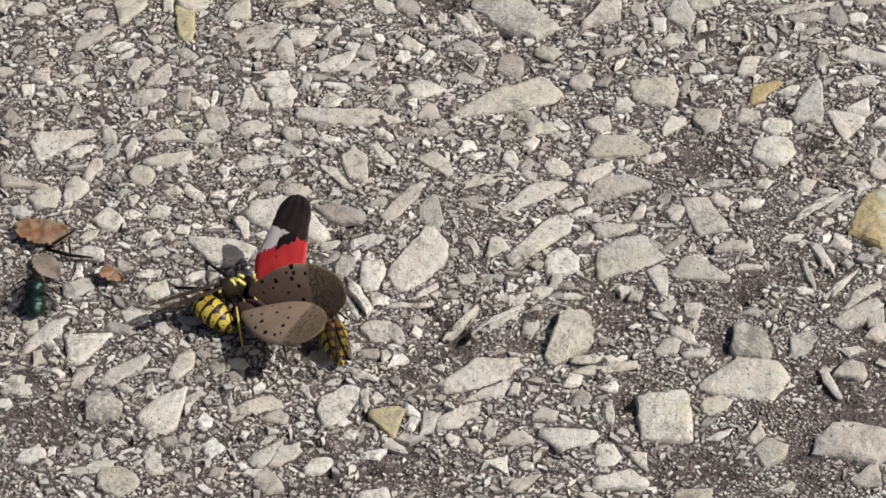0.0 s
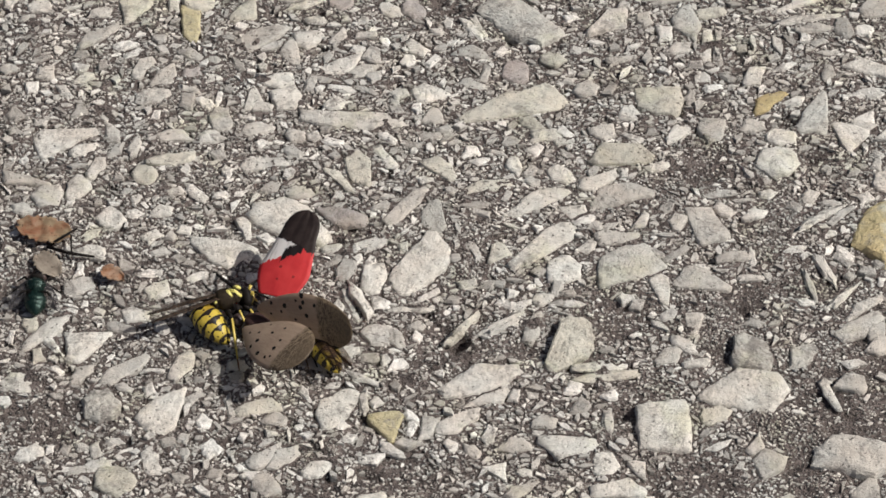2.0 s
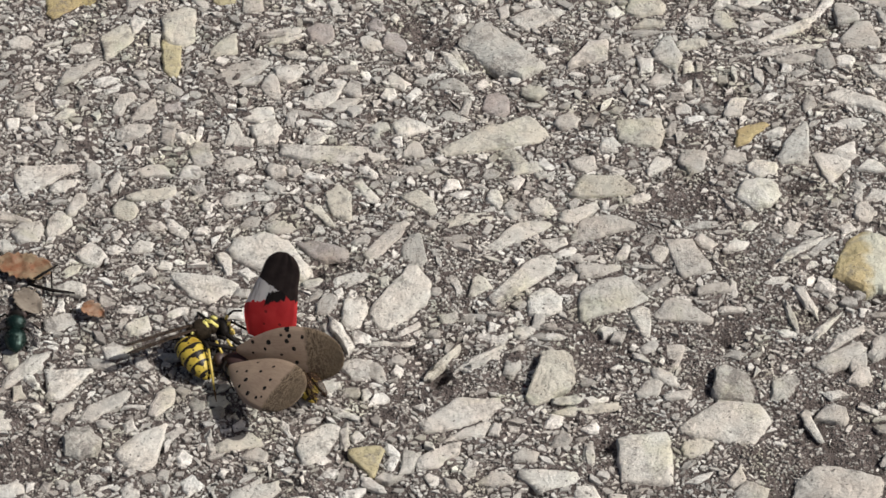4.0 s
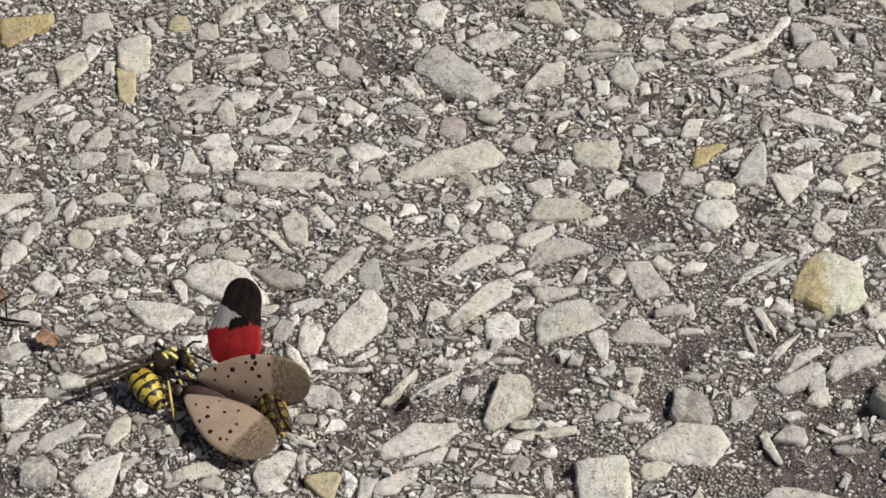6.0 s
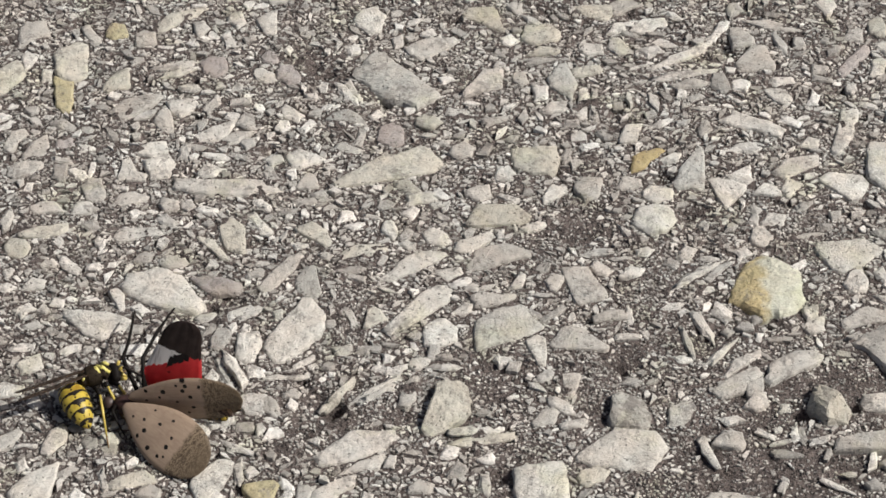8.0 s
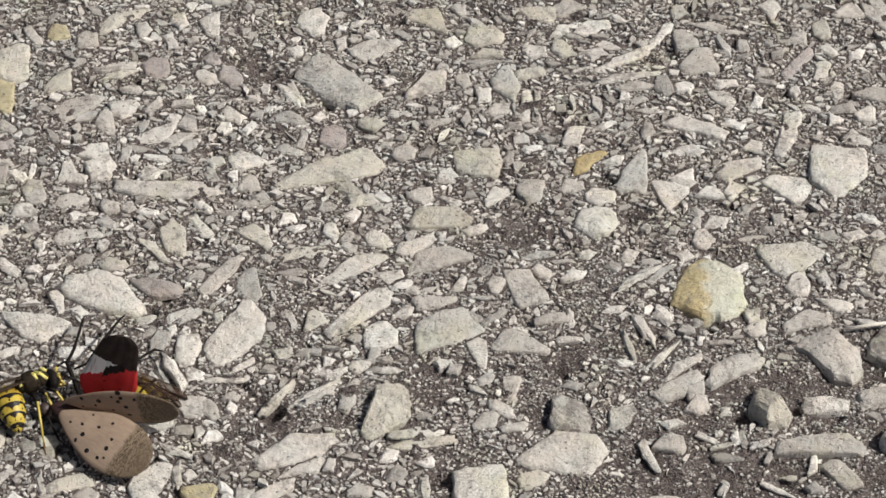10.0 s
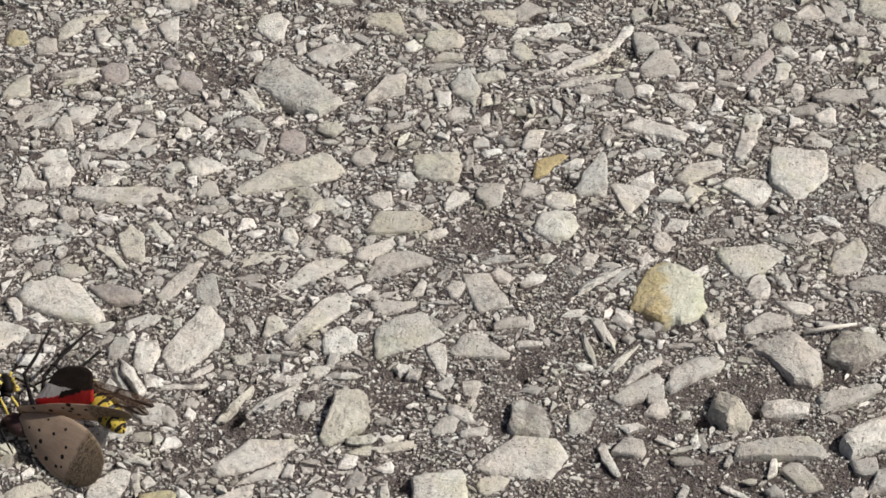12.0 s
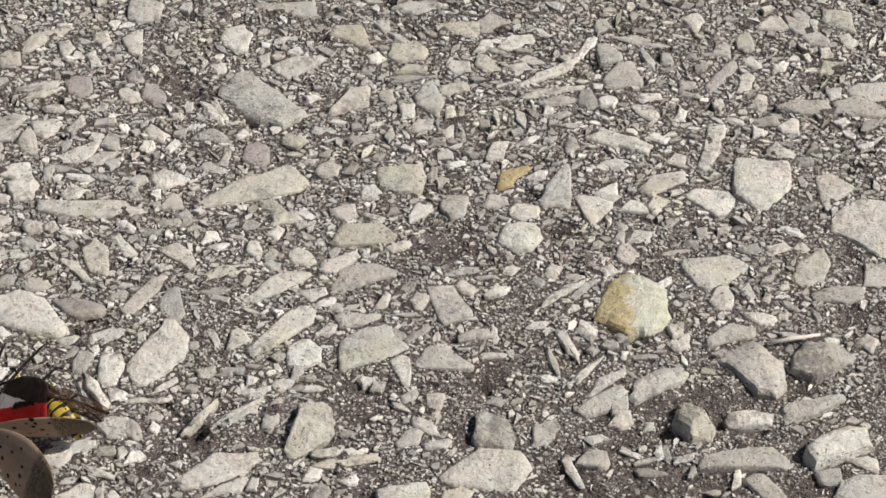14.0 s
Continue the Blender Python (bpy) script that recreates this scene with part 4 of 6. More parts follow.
chip(81.8, 84.2, 3.6, 4.5, -2, "q")
chip(-32.4, 4.1, 2.8, 2.8, -58, (0, 0, .95, .17, 0, 0, .95, .32))
chip(104.9, 75.7, 4.0, 4.0, -2, "q")
chip(23.4, -36.1, 3.9, 2.1, 58, (0, 0, 0, 0, .45, .95, .05, .95))
chip(7.5, 48.9, 4.0, 1.6, 74, (0, 0, 0, 0, 0, 0, .95, .14))
chip(13.9, -11.4, 4.9, 1.6, 27, "o")
chip(64.7, 71.9, 4.3, 3.6, 13, "q")
chip(-3.1, 31.4, 3.9, 1.8, 14, (.95, .15, 0, 0, .2, .95, 0, 0))
chip(42.3, 60.4, 3.3, 4.6, 0, "q")
chip(-40.6, 21.7, 2.8, 2.5, -42, (.25, .77, .7, .07, .55, .2, 0, 0))
chip(-61.4, 27.3, 3.7, 2.5, 22, (0, 0, .55, .72, 0, 0, .35, .93))
chip(-41.3, -40.0, 2.7, 2.6, -34, (.2, .53, 0, 0, .55, .29, .4, .29))
chip(-71.4, -47.5, 4.4, 3.3, 0, "q")
chip(-11.8, -34.9, 2.5, 2.9, 0, "q")
chip(32.7, 52.6, 5.8, 2.5, 15, "q")
chip(-81.2, 36.8, 4.8, 3.0, -38, "q")
chip(112.9, 19.9, 2.9, 2.2, 34, (0, 0, 0, 0, .3, .95, 0, 0))
chip(23.1, -11.4, 4.2, 1.7, 0, "o")
chip(5.1, 61.3, 7.4, 1.9, -61, "o")
chip(-57.2, -18.1, 5.6, 2.5, -25, "q")
chip(-33.3, -5.6, 4.5, 3.1, 0, "q")
chip(93.6, 73.3, 4.8, 2.9, -66, "q")
chip(80.8, 61.6, 3.6, 3.8, -30, "q")
chip(25.8, 54.9, 4.8, 2.8, -28, "q")
chip(15.6, 22.0, 2.9, 2.6, 38, (0, 0, .95, .31, .45, .28, .5, .4))
chip(-49.0, 40.7, 4.9, 2.7, 87, "q")
chip(-5.0, -17.2, 2.6, 2.5, 54, (.8, .26, 0, 0, .35, .55, 0, 0))
chip(111.2, 54.9, 4.7, 2.8, 13, "q")
chip(80.1, 24.2, 2.7, 2.4, 58, (0, 0, .95, .1, 0, 0, .95, .43))
chip(-0.1, 33.2, 2.7, 2.4, -42, (.1, .4, .25, .95, 0, 0, .55, .39))
chip(-57.2, 10.6, 2.9, 2.2, -38, (0, 0, .35, .95, 0, 0, .15, .95))
chip(-34.6, 29.2, 2.4, 2.2, 42, (0, 0, .15, .95, 0, 0, .05, .95))
chip(28.9, -33.2, 2.8, 2.4, 42, (.35, .22, 0, 0, .55, .43, .4, .49))
chip(67.6, -1.4, 6.3, 2.0, -76, "o")
chip(94.6, -35.1, 3.3, 3.1, -70, (.95, .43, 0, 0, .95, .68, 0, 0))
chip(-5.9, -41.0, 3.2, 1.9, 62, (0, 0, .35, .65, 0, 0, .75, .27))
chip(57.2, -56.2, 3.5, 2.4, 46, (.95, .39, 0, 0, .4, .95, .55, .19))
chip(79.4, 43.3, 6.8, 1.8, 12, "o")
chip(27.3, 8.3, 2.8, 2.1, -18, (.55, .05, .4, .95, 0, 0, .95, .05))
chip(-14.5, 3.0, 5.5, 2.2, 21, "q")
chip(77.9, 77.4, 6.0, 2.0, 56, "o")
chip(-69.9, 53.6, 2.6, 2.3, 0, "q")
chip(115.4, 70.3, 4.6, 2.6, 47, "q")
chip(89.4, 62.9, 4.6, 2.6, 6, "q")
chip(77.3, 15.8, 2.4, 2.0, 26, (0, 0, 0, 0, .95, .09, 0, 0))
chip(124.9, 74.0, 3.5, 3.4, -2, "q")
chip(41.5, 81.9, 6.6, 1.8, -43, "o")
chip(-6.4, 29.1, 3.6, 1.5, -10, (0, 0, 0, 0, .3, .92, .05, .95))
chip(6.5, 24.8, 3.5, 2.0, 26, (.95, .48, 0, 0, .2, .95, .75, .12))
chip(-9.6, 38.9, 4.7, 2.5, -72, "q")
chip(-61.9, 56.1, 4.8, 2.4, 12, "o")
chip(-44.5, -43.4, 2.3, 2.5, 0, "q")
chip(-25.3, 63.6, 4.6, 2.5, 0, "o")
chip(-20.0, 44.3, 5.7, 2.0, -14, "o")
chip(-25.6, 45.6, 4.7, 2.4, 85, "q")
chip(-50.0, -18.0, 4.0, 2.8, -56, "q")
chip(54.7, -15.9, 3.0, 1.8, -22, (0, 0, .3, .95, 0, 0, .15, .9))
chip(3.8, -6.8, 3.7, 3.0, 14, "q")
chip(123.6, 82.7, 4.6, 2.4, -84, "q")
chip(5.1, 13.2, 6.4, 1.7, 7, "o")
chip(-14.0, 47.5, 3.0, 3.6, 0, "q")
chip(89.8, 73.6, 6.0, 1.8, -66, "o")
chip(-21.2, 29.6, 4.5, 2.4, -14, "q")
chip(96.7, 65.9, 3.5, 3.0, -2, "q")
chip(83.3, -29.5, 3.3, 1.4, -74, (.2, .95, 0, 0, .05, .95, 0, 0))
chip(36.8, 76.1, 3.3, 3.1, 27, "q")
chip(-7.4, 52.3, 3.0, 3.4, 0, "q")
chip(1.3, -10.5, 2.4, 2.1, -18, (0, 0, .35, .95, 0, 0, .95, .22))
chip(86.6, 12.2, 5.0, 2.0, 36, "q")
chip(82.1, -28.8, 3.3, 1.5, -78, (0, 0, 0, 0, .45, .95, 0, 0))
chip(-6.3, 74.2, 2.8, 1.8, -54, (.3, .95, 0, 0, .2, .95, 0, 0))
chip(-36.3, -29.3, 3.1, 3.2, 14, "o")
chip(94.7, 57.8, 4.5, 2.2, 77, "q")
chip(-78.8, 44.3, 3.0, 3.3, 0, "q")
chip(-72.5, 42.9, 5.2, 1.9, -56, "q")
chip(-51.2, -32.3, 2.5, 1.8, -70, (.1, .95, .85, .03, .2, .88, 0, 0))
chip(38.3, 85.8, 3.1, 3.1, -2, "q")
chip(32.2, -10.1, 3.2, 3.0, 0, "q")
chip(-45.8, 40.1, 4.0, 2.4, -39, "o")
chip(89.7, 50.8, 4.0, 2.4, -31, "q")
chip(34.6, 31.3, 4.5, 2.1, -21, "q")
chip(54.5, -4.7, 4.7, 2.0, 0, "r")
chip(-39.9, 51.0, 5.5, 1.7, -58, "o")
chip(-5.5, -38.3, 4.9, 1.9, -57, "q")
chip(25.5, 9.5, 4.2, 2.2, 27, "o")
chip(-10.4, -24.9, 2.4, 1.8, -66, (.25, .95, 0, 0, .95, .1, 0, 0))
chip(96.9, 62.7, 4.6, 2.0, -17, "q")
chip(56.2, 21.6, 5.7, 1.6, -57, "o")
chip(-69.9, 49.9, 3.5, 2.6, 0, "q")
chip(-8.7, -45.9, 5.3, 1.7, -31, "o")
chip(-58.5, -49.3, 5.9, 1.5, 11, "o")
chip(-68.8, -22.2, 5.2, 1.7, -50, "o")
chip(-19.2, -0.2, 6.3, 1.4, 55, "o")
chip(-59.6, 54.0, 4.6, 1.9, 23, "o")
chip(-55.5, 58.2, 3.1, 2.8, 0, "q")
chip(-23.0, 46.7, 5.1, 1.7, -14, "o")
chip(59.5, 16.4, 3.6, 2.4, 27, "q")
chip(22.0, -8.8, 3.9, 2.2, 7, "q")
chip(50.9, 42.2, 4.5, 1.9, 0, "l")
chip(112.3, 24.6, 4.5, 1.9, -31, "o")
chip(20.9, 78.3, 3.1, 2.7, 27, "q")
chip(116.8, 43.6, 3.1, 2.7, 12, "q")
chip(46.3, 42.5, 4.4, 1.9, 80, "q")
chip(-46.4, 16.6, 3.8, 2.2, -48, "q")
chip(12.1, -33.6, 3.8, 2.2, 74, "q")
chip(20.4, -11.1, 3.5, 1.2, -10, (0, 0, .35, .88, 0, 0, .2, .95))
chip(72.2, 1.3, 4.6, 1.8, -63, "o")
chip(72.1, -0.1, 4.6, 1.8, -42, "q")
chip(7.7, -6.8, 2.5, 1.8, -10, (0, 0, .45, .95, 0, 0, .2, .95))
chip(-10.9, 31.0, 4.3, 1.9, -39, "o")
chip(64.6, 51.0, 5.0, 1.6, 28, "o")
chip(53.8, 47.9, 4.0, 2.0, -29, "o")
chip(-33.0, -51.7, 4.0, 2.0, 7, "q")
chip(-24.1, -33.3, 4.0, 2.0, -65, "q")
chip(11.4, -11.6, 4.2, 1.9, -11, "o")
chip(24.0, 64.5, 3.6, 2.2, 15, "q")
chip(-3.2, -9.6, 5.6, 1.4, 33, "o")
chip(-56.0, -44.3, 3.4, 2.3, 7, "q")
chip(-20.6, 2.0, 3.9, 2.0, 14, "o")
chip(-2.4, 52.7, 3.7, 2.1, 51, "q")
chip(94.3, -40.7, 3.1, 2.5, -28, "q")
chip(7.0, 10.9, 3.5, 2.2, -27, "q")
chip(-43.0, -33.9, 3.5, 2.2, 33, "q")
chip(-12.8, -24.4, 3.2, 2.4, 0, "o")
chip(102.2, 60.0, 2.4, 3.2, -2, "q")
chip(-1.5, 60.5, 3.6, 2.1, -14, "o")
chip(71.6, -25.2, 4.2, 1.8, 11, "q")
chip(87.6, -40.5, 6.3, 1.2, -35, "o")
chip(108.7, 51.8, 2.6, 2.9, -2, "q")
chip(88.5, 6.4, 2.9, 2.6, 24, "q")
chip(73.1, 55.2, 5.0, 1.5, 0, "o")
chip(-44.9, -52.3, 3.0, 2.5, 0, "o")
chip(50.8, 45.0, 3.4, 2.2, 0, "q")
chip(55.4, 0.5, 5.3, 1.4, -87, "o")
chip(-24.6, 31.0, 2.7, 2.7, 0, "q")
chip(47.9, 51.7, 2.8, 2.6, 0, "q")
chip(-70.7, -3.5, 2.6, 2.8, 0, "q")
chip(-47.2, -44.2, 2.8, 2.6, 39, "q")
chip(20.0, -7.4, 3.6, 2.0, 81, "q")
chip(108.9, 5.8, 4.0, 1.8, -49, "q")
chip(-17.5, -40.2, 3.1, 2.3, 49, "q")
chip(38.4, 32.8, 2.8, 2.5, 0, "q")
chip(-51.7, 0.7, 3.3, 2.1, 14, "q")
chip(-65.6, -4.2, 3.3, 2.1, 87, "q")
chip(-3.9, 19.8, 3.3, 2.1, 0, "o")
chip(-44.3, 52.1, 3.1, 2.2, -27, "o")
chip(35.1, 72.4, 3.1, 2.2, -2, "o")
chip(13.3, -50.8, 3.4, 2.0, 0, "q")
chip(104.8, 55.1, 4.0, 1.7, -31, "o")
chip(72.2, -17.2, 4.5, 1.5, -16, "o")
chip(34.6, 68.7, 2.9, 2.3, -17, "q")
chip(86.2, -30.2, 3.9, 1.7, 17, "q")
chip(75.6, 22.5, 3.0, 2.2, 27, "q")
chip(63.9, 13.5, 3.3, 2.0, -52, "q")
chip(-50.8, -28.1, 4.1, 1.6, 0, "q")
chip(38.5, 1.1, 3.1, 2.1, -40, "q")
chip(-67.5, -28.2, 3.1, 2.1, -36, "q")
chip(-49.9, 5.0, 2.6, 2.5, 52, "q")
chip(-3.5, -31.8, 2.7, 2.4, 0, "q")
chip(-5.1, -19.8, 3.0, 2.1, 67, "q")
chip(76.6, -28.6, 4.2, 1.5, -29, "q")
chip(-16.3, 63.7, 3.3, 1.9, 70, "q")
chip(-14.8, 43.9, 4.8, 1.3, -28, "o")
chip(69.0, 59.9, 2.6, 2.4, 0, "q")
chip(82.2, -6.0, 5.2, 1.2, -2, "o")
chip(-56.8, 14.3, 2.7, 2.3, 41, "q")
chip(36.3, 47.8, 3.0, 2.0, 28, "o")
chip(-5.7, 38.8, 2.3, 2.6, 0, "q")
chip(-33.3, -0.7, 2.6, 2.3, 0, "q")
chip(-38.7, -51.1, 2.7, 2.2, 0, "q")
chip(0.8, 17.0, 3.3, 1.8, -7, "o")
chip(69.5, 82.7, 3.3, 1.8, -44, "o")
chip(105.0, 7.3, 3.7, 1.6, 76, "q")
chip(79.0, -40.2, 3.7, 1.6, 62, "q")
chip(-43.1, 41.1, 4.9, 1.2, 83, "o")
chip(-48.1, -0.7, 2.8, 2.1, -26, "q")
chip(72.7, -4.3, 2.8, 2.1, -40, "q")
chip(-41.2, 15.2, 2.9, 2.0, 14, "q")
chip(-73.5, -27.5, 3.6, 1.6, -36, "o")
chip(-47.5, 6.4, 2.5, 2.3, 0, "q")
chip(12.1, -8.8, 2.6, 2.2, -13, "q")
chip(-17.2, 55.5, 3.0, 1.9, 0, "q")
chip(72.3, 58.3, 3.0, 1.9, 15, "q")
chip(-65.8, 50.7, 2.1, 2.7, 0, "q")
chip(21.3, 29.7, 2.7, 2.1, 0, "q")
chip(95.1, 25.2, 2.1, 2.7, -2, "q")
chip(-76.3, 34.7, 2.8, 2.0, 0, "q")
chip(-63.6, -50.6, 4.0, 1.4, 0, "q")
chip(60.7, 77.1, 4.3, 1.3, -24, "o")
chip(1.8, -0.2, 2.4, 2.3, 0, "q")
chip(70.4, 22.9, 2.3, 2.4, 0, "q")
chip(10.5, 54.7, 2.6, 2.1, 28, "q")
chip(-76.2, -20.1, 3.4, 1.6, 84, "q")
chip(10.1, -6.7, 2.8, 1.9, 0, "q")
chip(55.2, 14.9, 4.4, 1.2, 0, "o")
chip(-16.5, -43.4, 3.1, 1.7, 20, "o")
chip(-55.4, -32.0, 2.9, 1.8, -36, "q")
chip(39.3, 6.1, 4.7, 1.1, 0, "l")
chip(5.4, 1.0, 3.4, 1.5, -68, "q")
chip(113.6, 2.8, 3.0, 1.7, -83, "q")
chip(56.9, 56.6, 2.2, 2.3, 0, "q")
chip(-71.9, 39.2, 3.6, 1.4, 0, "o")
chip(-44.3, -46.7, 2.7, 1.8, 78, "q")
chip(98.6, 74.2, 2.2, 2.2, -2, "q")
chip(-60.2, 19.5, 2.3, 2.1, 0, "q")
chip(70.2, 14.6, 3.7, 1.3, 0, "o")
chip(79.5, -30.6, 4.3, 1.1, 17, "o")
chip(-10.6, 15.3, 2.9, 1.6, 0, "o")
chip(33.2, 22.2, 2.1, 2.2, 0, "q")
chip(-13.4, -1.0, 1.9, 2.4, 0, "q")
chip(-16.0, -0.6, 2.5, 1.8, 39, "q")
chip(-30.0, -42.2, 2.5, 1.8, 0, "q")
chip(78.1, -1.0, 2.2, 2.0, -2, "q")
chip(-61.6, -45.5, 2.3, 1.9, 0, "o")
chip(89.4, 82.4, 2.9, 1.5, -2, "o")
chip(81.1, -22.8, 2.2, 1.9, -2, "q")
chip(-19.7, -31.2, 3.2, 1.3, 14, "o")
chip(87.3, -33.5, 2.6, 1.6, 69, "q")
chip(-7.6, 2.3, 1.8, 2.3, 0, "q")
chip(93.2, 22.3, 2.3, 1.8, -2, "q")
chip(-42.6, -24.0, 2.7, 1.5, -25, "q")
chip(-34.4, -42.9, 2.5, 1.6, 77, "q")
chip(80.6, 27.2, 2.5, 1.6, -43, "q")
chip(78.8, -10.0, 3.9, 1.0, -42, "o")
chip(23.3, 46.8, 2.4, 1.6, 0, "q")
chip(-64.5, -46.2, 2.4, 1.6, 79, "q")
chip(-54.2, -42.3, 2.1, 1.8, 0, "q")
chip(107.4, 3.0, 1.8, 2.1, -2, "q")
chip(69.2, -18.5, 2.6, 1.4, -29, "o")
chip(16.7, 7.5, 2.1, 1.7, 0, "q")
chip(-42.8, -30.0, 2.2, 1.6, 0, "q")
chip(78.2, -5.2, 2.5, 1.4, 78, "q")
chip(90.7, -38.1, 2.5, 1.3, -2, "o")
chip(-67.3, -46.2, 1.7, 1.8, 0, "q")
chip(-3.5, -33.7, 2.3, 1.2, 0, "o")


def fill_with_chippings():
    """Packs the rest of the bed with ever smaller chippings, joined; the larger ones are stones of their own."""
    rng = random.Random(11)
    shapes = []
    for _ in range(26):
        n = rng.choice((3, 4, 4, 5, 5, 6))
        turn0, pts = rng.uniform(0, 6.28), []
        for k in range(n):
            a = turn0 + 2 * math.pi * (k + rng.uniform(-0.30, 0.30)) / n
            r = rng.uniform(0.72, 1.2)
            pts.append((r * math.cos(a), r * math.sin(a)))
        vs = []
        tx, ty = rng.uniform(-0.25, 0.25), rng.uniform(-0.25, 0.25)
        for z, k in ((-2.0, 1.0), (0.6, 1.0), (1.0, 0.84)):
            vs += [(px * k * rng.uniform(0.94, 1.06) / 2, py * k * rng.uniform(0.94, 1.06) / 2, z * (1 + (tx * px + ty * py) * (z > 0))) for px, py in pts]
        fs = [(r * n + i, r * n + (i + 1) % n, (r + 1) * n + (i + 1) % n, (r + 1) * n + i) for r in (0, 1) for i in range(n)]
        fs.append(tuple(2 * n + i for i in range(n)))
        shapes.append((np.array(vs), fs))
    own = 0
    plan = [(3.2, 250, 0.97), (2.6, 900, 0.95), (2.1, 2800, 0.92), (1.7, 6500, 0.89), (1.3, 15000, 0.86), (0.95, 36000, 0.80), (0.7, 60000, 0.72), (0.48, 90000, 0.56), (0.34, 30000, 0.5)]
    for size, tries, need in plan:
        for _ in range(tries):
            x, y = rng.uniform(X0, X1), rng.uniform(Y0, Y1)
            i, j = int((x - X0) / CELL), int((y - Y0) / CELL)
            if taken[min(j, taken.shape[0] - 1), min(i, taken.shape[1] - 1)]:
                continue
            length = size / 1000 * rng.uniform(0.9, 2.0 if size > 0.9 else 1.5)
            width = size / 1000 * rng.uniform(0.42 if size > 0.9 else 0.6, 1.0)
            turn = rng.gauss(0.15, 0.75)
            cut = footprint(x, y, length, width, turn, 1.05)
            if cut is None:
                continue
            where, mask = cut
            if mask.sum() == 0 or (taken[where] & mask).sum() > (1 - need + (0.08 if y > 0.005 and size < 2 else 0.0)) * mask.sum():
                continue
            worn = min((math.hypot(x - bx, (y - by) * 1.3) / br for bx, by, br, deep in bare), default=9)
            thin = 0.03 if x > 0.045 and y < -0.005 else -0.22 if x > 0.035 and y < 0.035 else -0.7 if y > 0.035 else -0.5
            hole = any(deep > 0.0015 and math.hypot(x - bx, (y - by) * 1.3) < br for bx, by, br, deep in bare)
            if hole or (size > 0.95 or rng.random() < 0.78) and worn < rng.uniform(0.6, 1.15) or noise.noise((x * 75, y * 75, 9.0)) < thin and size > 0.9:
                continue
            taken[where] |= mask
            if size > 3 and own < 20 and -0.08 < x < 0.12 and -0.055 < y < 0.05:
                own += 1
                stone(x * 1000, y * 1000, length * 1000, width * 1000, math.degrees(turn), rng.choice("oqq"), rng.choice("wwwpgv"))
                continue
            vs, fs = shapes[rng.randrange(len(shapes))]
            h = min(0.00045, 0.15 * width + 0.00014) * rng.uniform(0.5, 1.6)
            c, s = math.cos(turn), math.sin(turn)
            vx, vy = vs[:, 0] * length, vs[:, 1] * width
            bed = bed_height(x, y) - 0.00015 if size < 2.5 else 0.0
            lean = (vs[:, 2] > 0) * (vx * rng.gauss(0, 0.09) + vy * rng.gauss(0, 0.09))
            add_bits(np.stack([x + c * vx - s * vy, y + s * vx + c * vy, bed + vs[:, 2] * h + lean], 1), fs)
    ob = mesh_object("chippings", np.concatenate(bits_verts).tolist(), bits_faces, CHIPS, ground, smooth=False)
    tagged(ob, "small crushed stone chippings in bitumen", kind="stuff")


fill_with_chippings()


# ---- insects: shapes and materials ----
MM = 0.001


def part(name, data, material, parent, label="", smooth=True):
    """Links verts and faces as one mesh under a thing or a part."""
    ob = mesh_object(name, data[0], data[1], material, parent, smooth)
    return tagged(ob, label)


def thing(name, label, category, m):
    ob = new(name)
    ob.empty_display_size = 0.004
    ob.matrix_basis = m
    return tagged(ob, label, category)


def tube(points, radii, n=7):
    """A round, tapering tube through points, in millimetres, closed at both ends."""
    pts = [Vector(p) * MM for p in points]
    verts, faces = [], []
    for i, p in enumerate(pts):
        d = (pts[min(i + 1, len(pts) - 1)] - pts[max(i - 1, 0)]).normalized()
        side = d.cross((0.31, 0.2, 0.93)).normalized()
        up = side.cross(d)
        for k in range(n):
            a = 2 * math.pi * k / n
            verts.append(p + (side * math.cos(a) + up * math.sin(a)) * radii[i] * MM)
    for i in range(len(pts) - 1):
        for k in range(n):
            a, b = i * n + k, i * n + (k + 1) % n
            faces.append((a, b, b + n, a + n))
    last = (len(pts) - 1) * n
    faces += [tuple(range(n - 1, -1, -1)), tuple(last + k for k in range(n))]
    return verts, faces


def body(profile, n=20, flat=1.0, curve=None):
    """A body of revolution along x from rows of (x, radius) in millimetres, flattened in z and bent by curve(x)."""
    verts, faces = [], []
    for x, r in profile:
        dz = curve(x) if curve else 0.0
        for k in range(n):
            a = 2 * math.pi * k / n
            verts.append((x * MM, r * math.cos(a) * MM, (r * flat * math.sin(a) + dz) * MM))
    for i in range(len(profile) - 1):
        for k in range(n):
            a, b = i * n + k, i * n + (k + 1) % n
            faces.append((a, b, b + n, a + n))
    last = (len(profile) - 1) * n
    faces += [tuple(range(n - 1, -1, -1)), tuple(last + k for k in range(n))]
    return verts, faces


def ovoid(length, r, blunt=0.5, steps=14, x0=0.0):
    """Profile rows of an egg, from x0 on."""
    rows = []
    for i in range(steps + 1):
        s = 0.004 + 0.992 * i / steps
        rows.append((x0 + length * s, r * (math.sin(math.pi * s ** blunt) ** 0.62)))
    return rows


def moved(data, x=0, y=0, z=0, rx=0, ry=0, rz=0):
    m = pose(x * MM, y * MM, z * MM, rx, ry, rz)
    return [m @ Vector(v) for v in data[0]], data[1]


